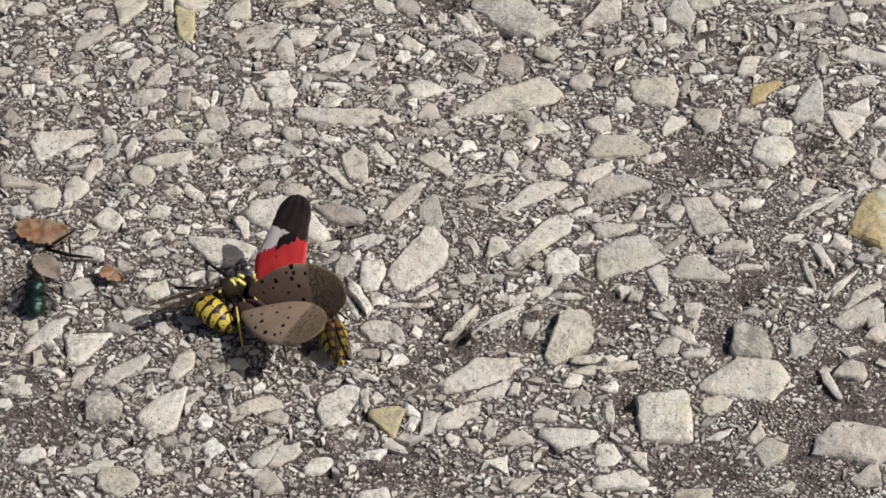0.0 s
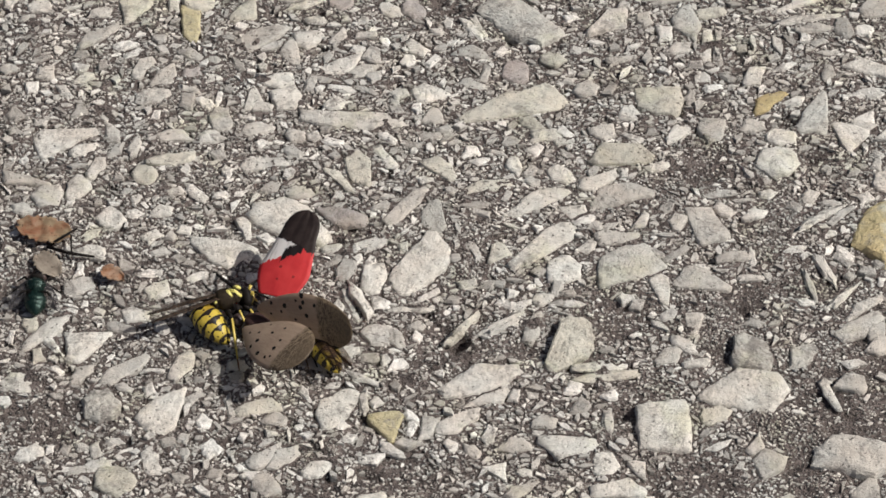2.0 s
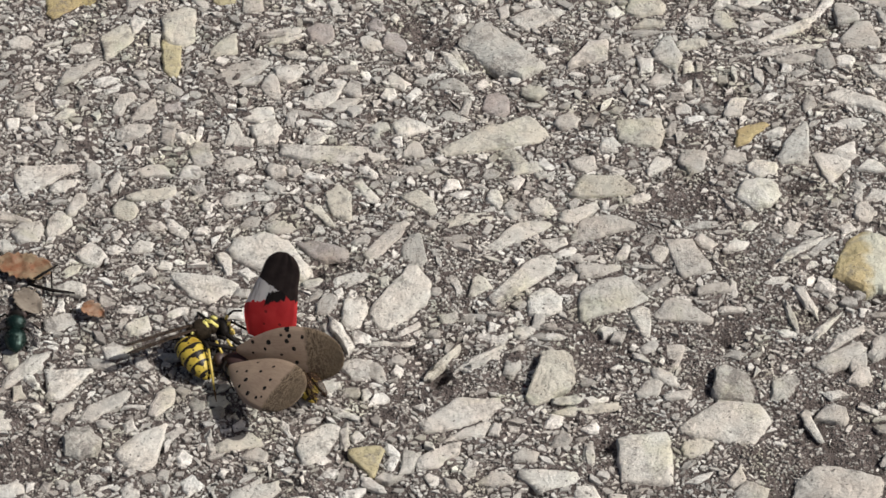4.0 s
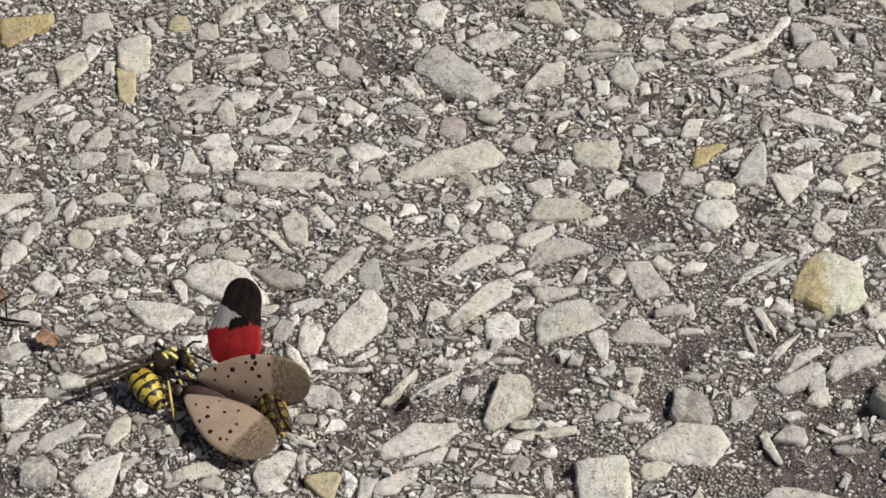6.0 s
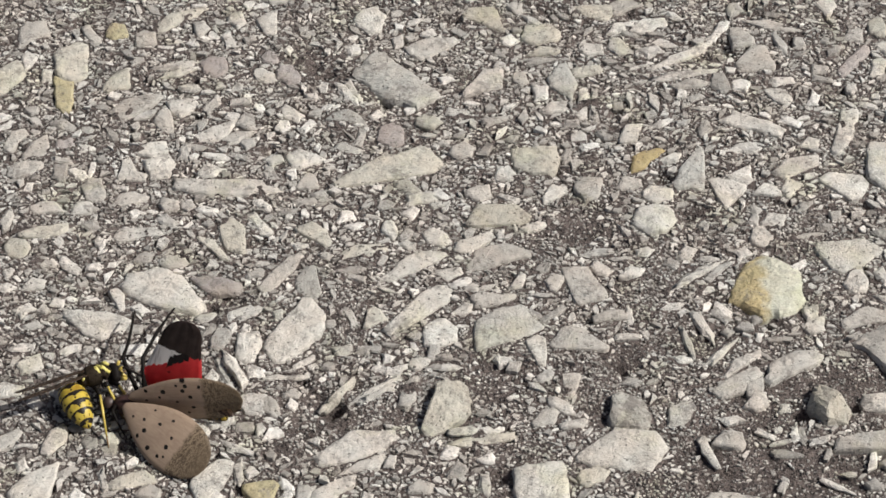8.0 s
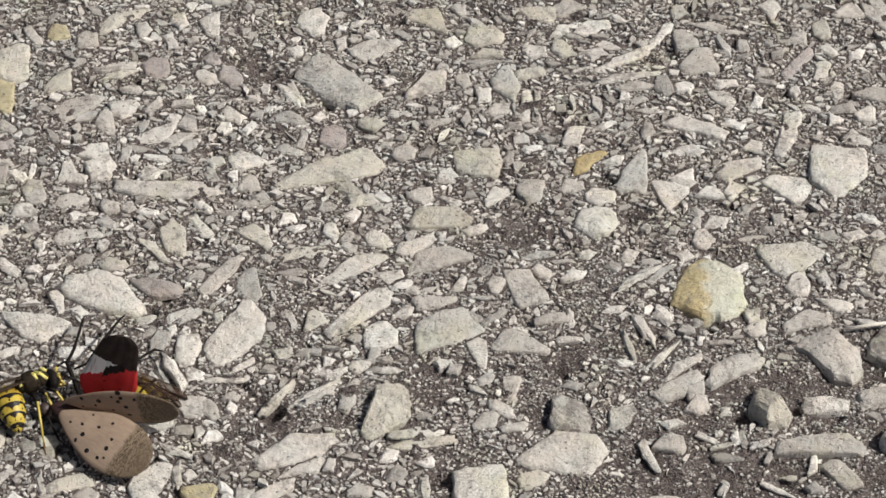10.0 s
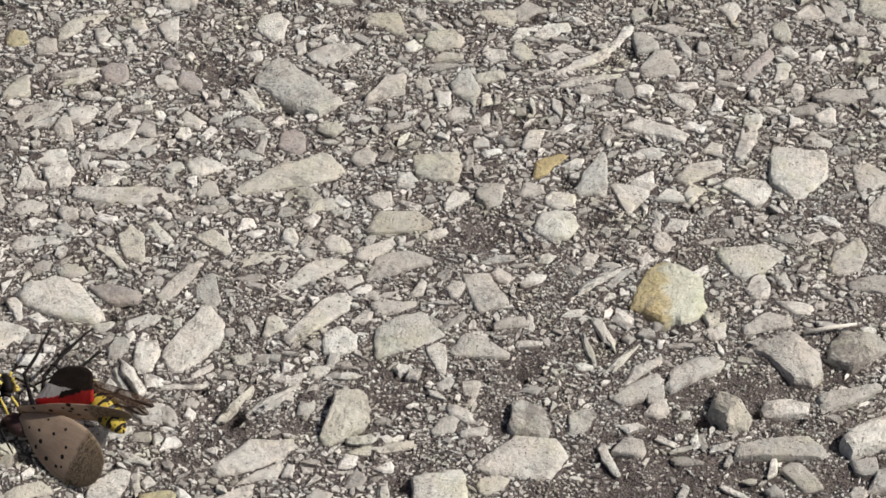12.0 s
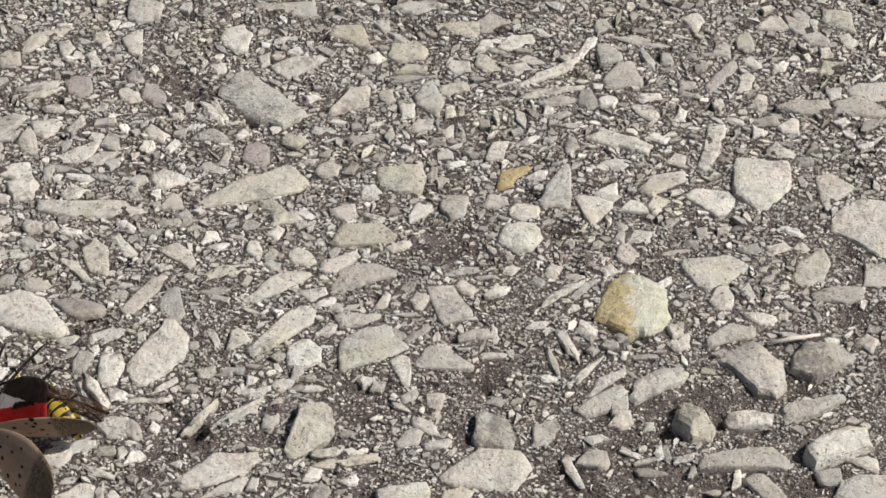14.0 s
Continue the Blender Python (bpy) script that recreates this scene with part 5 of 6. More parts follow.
def blade(length, half, camber, nx=34, ny=12, thick=0.10, ripple=0.0):
    """A thin, slightly cambered wing: half(s) is the half width in millimetres at the share s of its length."""
    verts, faces = [], []
    for side in (1, -1):
        for i in range(nx + 1):
            s = i / nx
            s = s * s * (3 - 2 * s) * 0.35 + s * 0.65
            for j in range(ny + 1):
                v = 2 * j / ny - 1
                z = camber * (1 - v * v) * math.sin(math.pi * (0.15 + 0.8 * s)) + ripple * math.sin(v * 11 + s * 2) * s
                verts.append((s * length * MM, v * half(s) * MM, (z + side * thick / 2) * MM))
    m = (nx + 1) * (ny + 1)
    for i in range(nx):
        for j in range(ny):
            a = i * (ny + 1) + j
            q = (a, a + ny + 1, a + ny + 2, a + 1)
            faces += [q, tuple(k + m for k in reversed(q))]
    rim = [i * (ny + 1) for i in range(nx + 1)] + [nx * (ny + 1) + j for j in range(1, ny + 1)]
    rim += [i * (ny + 1) + ny for i in range(nx - 1, -1, -1)] + [j for j in range(ny - 1, 0, -1)]
    for a, b in zip(rim, rim[1:] + rim[:1]):
        faces.append((b, a, a + m, b + m))
    return verts, faces


def fore_half(s):
    return 5.2 * (0.12 + 0.88 * math.sin(math.pi / 2 * s / 0.6) ** 0.95 if s < 0.6 else max(0.001, 1 - ((s - 0.6) / 0.4) ** 2.3) ** 0.5)


def hind_half(s):
    """A fan: broad near the root, narrower towards the rounded tip."""
    if s < 0.3:
        return 5.0 * (0.62 + 0.38 * math.sin(math.pi / 2 * s / 0.3))
    if s < 0.72:
        return 5.0 * (1 - 0.30 * (s - 0.3) / 0.42)
    return 3.5 * max(0.001, 1 - ((s - 0.72) / 0.28) ** 2.3) ** 0.5


SPOTS_A = ((10.0, 4.7, 0.54), (10.4, 3.6, 0.43), (8.8, 3.6, 0.27), (6.4, 2.2, 0.48), (5.7, 0.9, 0.32), (3.3, 1.9, 0.32), (9.9, 2.6, 0.43), (12.8, 3.5, 0.34), (11.1, 1.3, 0.43), (8.7, 0.1, 0.32), (3.3, -0.0, 0.27), (11.4, -1.3, 0.36), (6.2, -2.0, 0.32), (10.4, -2.9, 0.32))
SPOTS_B = ((2.8, -0.5, 0.24), (4.9, 0.2, 0.32), (7.8, 1.2, 0.32), (9.4, 3.0, 0.27), (6.1, -1.3, 0.45), (5.5, -2.7, 0.36), (11.1, 0.5, 0.28), (8.4, -3.3, 0.47), (11.3, -1.3, 0.43), (10.8, -3.4, 0.36), (11.8, -2.9, 0.26), (5.5, 2.6, 0.21))


def forewing_material(name, spots, share, tint):
    """Pinkish tan skin with black spots, and a net of fine dark veins over the outer third."""
    m = Nodes(name, 0.55)
    p = m.coord("Object")
    x, y, z = m.split(p)
    base = m.ramp(m.noise(p, 260, 3), (0.3, (0.56, 0.46, 0.375)), (0.7, (0.68, 0.57, 0.47)))
    veins = m.ramp(m.cells(m.vec("MULTIPLY", p, (0.55, 1.3, 1.0)), 560, "DISTANCE_TO_EDGE"), (0.02, 0.75), (0.07, 0.0))
    base = m.mix(m.math("MULTIPLY", veins, 0.10), base, (0.24, 0.16, 0.12))
    near, flat = None, m.vec("MULTIPLY", p, (1.0, 1.0, 0.0))
    wob = m.math("MULTIPLY", m.math("SUBTRACT", m.noise(p, 1300, 2), 0.5), 0.00045)
    for sx, sy, r in spots:
        d = m.vec("DISTANCE", flat, (sx * MM, sy * MM, 0.0))
        d = m.math("SUBTRACT", d, r * 0.92 * MM)
        near = d if near is None else m.math("MINIMUM", near, d)
    spot = m.math("LESS_THAN", m.math("ADD", near, wob), 0.0)
    edge = m.math("ADD", x, m.math("MULTIPLY", m.math("SUBTRACT", m.noise(p, 500, 2), 0.5), 0.0016))
    outer = m.ramp(m.math("MULTIPLY", m.math("SUBTRACT", edge, 0.0130), 1600.0), (0.0, 0.0), (1.0, 1.0))
    net = m.ramp(m.noise(m.vec("MULTIPLY", p, (1.35, 0.6, 1.0)), 2900, 1.0, 0.5, 1.2), (0.42, 0.0), (0.58, 1.0))
    skin = m.mix(net, (0.46, 0.385, 0.285), (0.15, 0.115, 0.085))
    worn = m.ramp(m.math("MULTIPLY", m.math("SUBTRACT", edge, 0.0145), 230.0), (0.0, 0.0), (1.0, 0.8))
    skin = m.mix(worn, skin, (0.235, 0.19, 0.135))
    ray = m.ramp(m.noise(m.vec("MULTIPLY", p, (0.16, 1.0, 1.0)), 1500, 2), (0.44, 0.0), (0.5, 0.55), (0.56, 0.0))
    base = m.mix(m.math("MULTIPLY", ray, 0.4), base, (0.30, 0.20, 0.17))
    col = m.mix(outer, base, skin)
    col = m.mix(spot, col, (0.012, 0.010, 0.010))
    col = m.mix(1.0, col, tint, "MULTIPLY")
    m.colour(col)
    m.bump(m.noise(p, 1500, 3), 0.35, 0.0001)
    m.translucent(col, share)
    return m.mat


def hindwing_material():
    """Red towards the root with black marks, a white band, and a black rounded tip."""
    m = Nodes("hindwing_skin", 0.6)
    p = m.coord("Object")
    x, y, z = m.split(p)
    wob = m.math("MULTIPLY", m.math("SUBTRACT", m.noise(p, 480, 3), 0.5), 0.0022)
    comb = m.math("MULTIPLY", m.math("SUBTRACT", m.noise(m.vec("MULTIPLY", p, (0.3, 2.4, 1.0)), 900, 2), 0.5), 0.0013)
    xx = m.math("ADD", m.math("ADD", x, wob), comb)
    red = m.ramp(m.noise(p, 300, 3), (0.3, (0.68, 0.045, 0.055)), (0.7, (0.82, 0.085, 0.085)))
    streak = m.noise(m.vec("MULTIPLY", p, (0.25, 2.6, 1.0)), 700, 2)
    white = m.ramp(streak, (0.32, (0.62, 0.59, 0.57)), (0.46, (0.90, 0.88, 0.86)))
    black = m.ramp(m.noise(p, 500, 3), (0.3, (0.030, 0.019, 0.017)), (0.7, (0.060, 0.041, 0.037)))
    line = m.math("SUBTRACT", xx, m.math("SUBTRACT", 0.50 * 0.0175, m.math("MULTIPLY", y, 0.70)))
    col = m.mix(m.math("GREATER_THAN", line, 0.0), red, white)
    blot = m.math("MULTIPLY", m.math("LESS_THAN", m.math("ABSOLUTE", line), m.math("MULTIPLY", m.noise(p, 900, 3), 0.0021)), m.math("LESS_THAN", m.math("ABSOLUTE", m.math("ADD", y, 0.0003)), 0.0017))
    col = m.mix(blot, col, (0.02, 0.015, 0.015))
    dots = None
    for sx, sy, r in ((4.2, -2.2, 0.26), (5.6, 0.8, 0.28), (3.2, 0.6, 0.22)):
        d = m.math("SUBTRACT", m.vec("DISTANCE", m.vec("MULTIPLY", p, (1.0, 1.0, 0.0)), (sx * MM, sy * MM, 0.0)), r * MM)
        dots = d if dots is None else m.math("MINIMUM", dots, d)
    col = m.mix(m.math("MULTIPLY", m.math("LESS_THAN", dots, 0.0), 0.55), col, (0.05, 0.01, 0.01))
    col = m.mix(m.math("GREATER_THAN", xx, m.math("ADD", 0.59 * 0.0175, m.math("MULTIPLY", y, 0.016 * 17.5))), col, black)
    m.colour(col)
    m.bump(streak, 0.4, 0.0002)
    m.translucent(col, 0.5)
    return m.mat


def chitin(name, colour, rough=0.35, grain=0.25, gloss=0.5, relief=0.0001):
    m = Nodes(name, rough)
    p = m.coord("Object")
    f = m.noise(p, 900, 4)
    m.colour(m.mix(f, tuple(c * (1 - grain) for c in colour), tuple(c * (1 + grain) for c in colour)))
    m.bump(m.noise(p, 3500, 3), 0.3, relief)
    m.bsdf.inputs["Specular IOR Level"].default_value = gloss
    return m.mat


def banded_material(name, pitch, dark_share, yellow=(0.78, 0.56, 0.035), brown=False):
    """Yellow with scalloped black bands round the body and a dark dot beside each band."""
    m = Nodes(name, 0.38)
    p = m.coord("Object")
    x, y, z = m.split(p)
    round_ = m.math("ARCTAN2", z, y)
    wave = m.math("MULTIPLY", m.math("POWER", m.math("ABSOLUTE", m.math("COSINE", m.math("MULTIPLY", round_, 2.0))), 4.0), 0.34)
    ph = m.math("FRACT", m.math("ADD", m.math("DIVIDE", x, pitch * MM), 0.06))
    rag = m.math("MULTIPLY", m.math("SUBTRACT", m.noise(p, 650, 3), 0.5), 0.85)
    lim = m.math("ADD", m.math("ADD", wave, dark_share), rag)
    col = m.ramp(m.noise(p, 500, 3), (0.3, tuple(c * f for c, f in zip(yellow, (0.6, 0.5, 0.4)))), (0.55, yellow))
    col = m.mix(m.math("LESS_THAN", ph, lim), col, (0.016, 0.012, 0.010))
    across = m.math("MULTIPLY", m.math("SUBTRACT", m.math("FRACT", m.math("MULTIPLY", round_, 0.95)), 0.5), 2.3)
    along = m.math("MULTIPLY", m.math("SUBTRACT", ph, 0.76), pitch)
    dot = m.math("ADD", m.math("POWER", m.math("ABSOLUTE", across), 2.0), m.math("POWER", m.math("ABSOLUTE", along), 2.0))
    col = m.mix(m.math("LESS_THAN", dot, 0.03), col, (0.016, 0.012, 0.010))
    m.colour(col)
    m.bsdf.inputs["Specular IOR Level"].default_value = 0.25
    m.bump(m.noise(p, 2600, 3), 0.35, 0.00015)
    return m.mat


def membrane(name, colour, clear):
    m = Nodes(name, 0.25)
    p = m.coord("Object")
    vein = m.ramp(m.cells(m.vec("MULTIPLY", p, (0.4, 1.6, 1.0)), 420, "DISTANCE_TO_EDGE"), (0.02, 1.0), (0.06, 0.0))
    col = m.mix(vein, colour, tuple(c * 0.25 for c in colour))
    m.colour(col)
    tr = m.nt.nodes.new("ShaderNodeBsdfTransparent")
    mx = m.nt.nodes.new("ShaderNodeMixShader")
    m.put(m.math("SUBTRACT", clear, m.math("MULTIPLY", vein, clear * 0.9)), mx.inputs[0])
    m.nt.links.new(m.bsdf.outputs[0], mx.inputs[1])
    m.nt.links.new(tr.outputs[0], mx.inputs[2])
    m.nt.links.new(mx.outputs[0], m.out.inputs[0])
    return m.mat


FOREWING_A, FOREWING_B = forewing_material("forewing_skin", SPOTS_A, 0.42, (0.80, 0.735, 0.665)), forewing_material("other_forewing_skin", SPOTS_B, 0.42, (0.80, 0.735, 0.665))
HINDWING = hindwing_material()
BLACK = chitin("black_chitin", (0.012, 0.010, 0.009), 0.6, 0.25, 0.1)
FUZZ = chitin("black_downy_chitin", (0.026, 0.019, 0.012), 0.75, 0.5, 0.12, 0.0005)
DARK_BROWN = chitin("dark_brown_chitin", (0.055, 0.036, 0.032), 0.5)
MAUVE = chitin("mauve_grey_chitin", (0.050, 0.026, 0.024), 0.7, 0.6, 0.3, 0.0005)
YELLOW = chitin("yellow_chitin", (0.52, 0.40, 0.09), 0.4, 0.3)
PALE_YELLOW = chitin("pale_yellow_chitin", (0.62, 0.56, 0.16), 0.4, 0.15)
WASP_BANDS = banded_material("wasp_bands", 1.5, 0.28, (0.50, 0.38, 0.06))
FLY_BANDS = banded_material("planthopper_bands", 1.9, 0.42, (0.62, 0.42, 0.06))
DARK_SHIN = chitin("brown_chitin", (0.16, 0.09, 0.03), 0.5)
AMBER = membrane("amber_wing", (0.075, 0.045, 0.028), 0.48)
SMOKY = membrane("smoky_wing", (0.060, 0.040, 0.026), 0.22)


# ---- the spotted planthopper ----
def make_planthopper():
    top = thing("lanternfly", "dead spotted lanternfly with spread tan wings and raised red hindwing", "insect", pose(-0.0335, -0.020, 0))
    wing_a = part("forewing", blade(20.0, fore_half, 0.9, ripple=0.05), FOREWING_A, top, "tan forewing with black spots and netted tip")
    wing_b = part("forewing", blade(19.2, fore_half, 0.7, ripple=0.05), FOREWING_B, top, "tan forewing with black spots and netted tip")
    hind = part("hindwing", blade(17.5, hind_half, 0.5, ripple=0.12), HINDWING, top, "red hindwing with white band and black tip")
    part("thorax", moved(body(ovoid(8.4, 2.2, 0.9), flat=0.85), -3.0, 0.0, 3.0, 0, 4, -18), MAUVE, top, "mauve grey thorax")
    part("abdomen", moved(body(ovoid(6.0, 1.8, 0.8, 20), flat=0.8), 3.0, 1.6, 2.0, 0, 0, -4), FLY_BANDS, top, "yellow abdomen with broad black bands")
    head = part("head", moved(body(ovoid(2.6, 1.3, 1.0, 10), flat=0.9), -5.0, 0.7, 2.2, 0, 0, -15), DARK_BROWN, top, "dark brown head")
    for s in (1, -1):
        part("eye", moved(body(ovoid(1.1, 0.55, 1.0, 8)), -4.6, 0.7 + s * 1.05, 2.4, 0, 0, 20), BLACK, head, "black eye")
    legs = [
        part("leg", tube([(0, 0, 0), (-1.8, 5.6, 3.6), (-0.4, 9.4, 3.0), (1.4, 17.0, 1.6), (1.8, 19.4, 0.6)], [0.42, 0.38, 0.30, 0.24, 0.14]), BLACK, top, "thin black leg"),
        part("leg", tube([(0, 0, 0), (0.8, 5.0, 3.4), (3.6, 10.0, 2.8), (7.4, 16.4, 1.4), (8.6, 18.4, 0.6)], [0.42, 0.38, 0.30, 0.24, 0.14]), BLACK, top, "thin black leg"),
        part("leg", tube([(0, 0, 0), (4.6, 4.2, 1.8), (6.4, 6.8, 1.2), (9.6, 10.6, 0.2), (10.8, 11.8, -1.4)], [0.42, 0.38, 0.30, 0.24, 0.14]), BLACK, top, "thin black leg"),
        part("leg", tube([(0, 0, 0), (2.0, -4.0, 0.8), (3.2, -7.0, -1.4), (3.6, -8.4, -2.6)], [0.30, 0.26, 0.19, 0.10]), BLACK, top, "thin black leg"),
        part("leg", tube([(0, 0, 0), (2.4, -2.4, 0.4), (3.8, -4.0, -1.2), (4.4, -4.8, -2.5)], [0.30, 0.26, 0.19, 0.10]), BLACK, top, "thin black leg"),
        part("leg", tube([(0, 0, 0), (-0.6, -2.0, 0.2), (0.6, -4.0, -1.4), (1.4, -5.0, -2.6)], [0.30, 0.26, 0.19, 0.10]), BLACK, top, "thin black leg"),
    ]
    for leg, at in zip(legs, ((0.0, 1.5), (1.0, 1.6), (3.5, 1.2), (3.0, -2.5), (6.0, -4.5), (-2.4, -0.8))):
        leg.matrix_basis = pose(at[0] * MM, at[1] * MM, 3.2 * MM)
    return top, wing_a, wing_b, hind, legs


# ---- the wasps ----
def wasp_wing_half(s):
    return 0.95 * (0.3 + 0.7 * math.sin(math.pi / 2 * min(1, s / 0.7)) if s < 0.7 else max(0.001, 1 - ((s - 0.7) / 0.3) ** 2.2) ** 0.5)


def make_wasp(label, at, size=1.0, tuck=1.0, wing_skin=None, shin_skin=None, reach=False):
    """A yellowjacket that faces +x, its origin on the ground under the thorax."""
    top = thing("wasp", label, "wasp", at)
    top.scale = (size, size, size)
    tagged(top, group="wasps feeding on the lanternfly")
    furrowed = [(x, r * (1 - 0.16 * math.exp(-((x - 1.5) / 0.22) ** 2) - 0.20 * math.exp(-((x - 4.1) / 0.22) ** 2))) for x, r in ovoid(5.8, 1.75, 0.95, 30)]
    thorax = part("thorax", moved(body(furrowed, flat=1.0), -3.9, 0, 4.6, 0, -6, 0), FUZZ, top, "black thorax with pale yellow marks")
    for line, r in ((((-0.8, 0.6, 6.25), (-0.55, -0.18, 6.36), (-0.25, -0.95, 6.05)), 0.43), (((-0.3, 0.6, 6.25), (0.5, -0.1, 6.1), (1.4, -0.95, 5.55)), 0.41),
                    (((0.7, 1.25, 5.8), (1.2, 0.9, 5.95), (1.7, 0.5, 5.8)), 0.35), (((-2.7, -1.0, 5.95), (-3.1, -1.2, 5.75)), 0.3)):
        part("thorax_mark", tube(line, [r * 0.6] + [r] * (len(line) - 2) + [r * 0.6]), PALE_YELLOW, thorax, "pale yellow mark")
    for k in range(26):
        rng = random.Random(k)
        a, x = rng.uniform(-0.6, 2.2), rng.uniform(-3.4, 0.6)
        d = (rng.uniform(-0.3, 0.3), -math.sin(a), math.cos(a))
        part("bristle", tube([(x, d[1] * 1.55, 4.6 + d[2] * 1.55), (x + d[0], d[1] * 2.35, 4.6 + d[2] * 2.35)], [0.10, 0.03], 3), BLACK, thorax)
    head = part("head", moved(body(ovoid(2.3, 1.8, 0.8, 12), flat=0.95), 1.2, 0, 4.3, 0, 18, 0), BLACK, top, "black head with yellow face")
    part("face", moved(body(ovoid(1.0, 1.05, 0.8, 8), flat=1.1), 2.70, 0, 3.9, 0, 18, 0), YELLOW, head, "yellow face")
    for s in (1, -1):
        part("eye", moved(body(ovoid(1.5, 0.5, 1.0, 8), flat=1.7), 1.5, s * 1.3, 4.4, 0, 15, 0), BLACK, head, "black eye")
        part("antenna", tube([(2.9, s * 0.4, 4.9), (3.7, s * 0.9, 5.8), (4.8, s * 1.8, 5.3), (6.2, s * 2.4, 4.2)], [0.22, 0.20, 0.20, 0.16]), BLACK, head, "dark antenna")
        part("antenna_base", tube([(2.8, s * 0.4, 4.8), (3.5, s * 0.8, 5.7)], [0.28, 0.26]), YELLOW, head, "yellow antenna base")
        part("jaw", tube([(3.0, s * 0.6, 3.2), (3.9, s * 0.4, 2.6), (4.2, s * 0.1, 2.5)], [0.35, 0.28, 0.12]), YELLOW, head, "yellow jaw")
        part("wing", moved(blade(12.6, wasp_wing_half, 0.3, 20, 6, 0.05), -1.0, s * 0.5, 6.0, 30, 5, 180 - s * 1.8), wing_skin or SMOKY, top, "smoky brown folded wing")
        for name, x0, knee, foot in (("fore", 1.2, (3.2, 3.0, 3.4), (5.4, 2.6, 0.8)), ("mid", 0.0, (0.8, 4.4, 3.6), (1.8, 6.6, 0.6)), ("rear", -1.4, (-2.8, 4.6, 4.2), (-5.0, 6.8, 0.6))):
            knee, foot = (knee[0], knee[1] * tuck, knee[2]), (foot[0], foot[1] * tuck, foot[2])
            if reach:       # the legs on one side reach down past the bent abdomen, those on the other are drawn in
                near = {"fore": ((2.3, 2.2, 3.6), (3.2, 4.0, 1.2)), "mid": ((0.5, 2.4, 4.2), (1.2, 5.0, 1.2)), "rear": ((-1.3, 4.4, 5.0), (-2.1, 9.4, 1.0))}
                far = {"fore": ((2.6, 2.0, 3.4), (3.8, 2.6, 1.0)), "mid": ((0.8, 2.4, 3.4), (1.4, 3.4, 0.8)), "rear": ((-2.0, 2.2, 3.6), (-2.6, 3.2, 0.8))}
                knee, foot = (near if s < 0 else far)[name]
            leg = part("leg", tube([(x0, s * 1.0, 3.4), ((x0 + knee[0]) / 2, s * (0.9 + knee[1]) / 2, (3.4 + knee[2]) / 2 + 0.3), (knee[0], s * knee[1], knee[2])], [0.34, 0.40, 0.30]), BLACK, top, "black and yellow leg")
            out = Vector((foot[0] - knee[0], s * (foot[1] - knee[1]), 0)).normalized()
            part("shin", tube([(knee[0], s * knee[1], knee[2]), ((knee[0] + foot[0]) / 2, s * (knee[1] + foot[1]) / 2, (knee[2] + foot[2]) / 2 + 0.35), (foot[0], s * foot[1], foot[2])], [0.19, 0.23, 0.14]), shin_skin or YELLOW, leg, "yellow shin")
            part("foot", tube([(foot[0], s * foot[1], foot[2]), (foot[0] + out[0] * 1.0, s * foot[1] + out[1] * 1.0, 0.55), (foot[0] + out[0] * 2.0, s * foot[1] + out[1] * 2.0, 0.45)], [0.15, 0.13, 0.07]), DARK_SHIN, leg, "thin brown foot")
    rows = [(0.0, 0.25), (0.5, 0.35), (0.8, 1.1)] + [(0.8 + 7.6 * s, 2.3 * (math.sin(math.pi * (0.16 + 0.84 * s) ** 0.85) ** 0.55)) for s in [i / 22 for i in range(1, 22)]] + [(8.5, 0.12)]
    abdomen = part("abdomen", body(rows, 24, 0.92, lambda x: -0.02 * (x - 2) ** 2), WASP_BANDS, top, "yellow abdomen with black bands")
    abdomen.matrix_basis = pose(-3.0 * MM, 0, 4.2 * MM, 0, 12, 180)
    return top, abdomen


planthopper, wing_a, wing_b, hindwing, hopper_legs = make_planthopper()
wasp_one, abdomen_one = make_wasp("black and yellow wasp gripping the lanternfly's head", pose(-0.040, -0.018, 0, 0, 0, 20), 1.12, reach=True)
wasp_two, abdomen_two = make_wasp("black and yellow wasp behind the lanternfly's wings", pose(-0.02, -0.02, 0, 0, 0, 130), 1.08, 0.35, AMBER, DARK_SHIN)


# ---- litter on the asphalt ----
def crumpled(length, width, lift, seed, nx=14, ny=8, torn=0.18):
    """A torn, curled scrap of thin dry skin, in millimetres."""
    rng = random.Random(seed)
    edge = [1 + rng.uniform(-torn, torn) for _ in range(nx + 1)]
    verts, faces = [], []
    for side in (1, -1):
        for i in range(nx + 1):
            s = 2 * i / nx - 1
            w = max(0.08, (1 - abs(s) ** 2.6)) ** 0.5 * edge[i]
            for j in range(ny + 1):
                v = 2 * j / ny - 1
                x, y = s * length / 2 * (1 + 0.06 * math.sin(v * 5 + seed)), v * w * width / 2
                z = lift * (0.35 + 0.65 * v * v) + lift * 0.55 * noise.noise((x * 0.55, y * 0.75, seed))
                verts.append((x * MM, y * MM, (max(0.15, z + 0.4) + side * 0.05) * MM))
    m = (nx + 1) * (ny + 1)
    for i in range(nx):
        for j in range(ny):
            a = i * (ny + 1) + j
            q = (a, a + ny + 1, a + ny + 2, a + 1)
            faces += [q, tuple(k + m for k in reversed(q))]
    rim = [i * (ny + 1) for i in range(nx + 1)] + [nx * (ny + 1) + j for j in range(1, ny + 1)]
    rim += [i * (ny + 1) + ny for i in range(nx - 1, -1, -1)] + [j for j in range(ny - 1, 0, -1)]
    faces += [(b, a, a + m, b + m) for a, b in zip(rim, rim[1:] + rim[:1])]
    return verts, faces


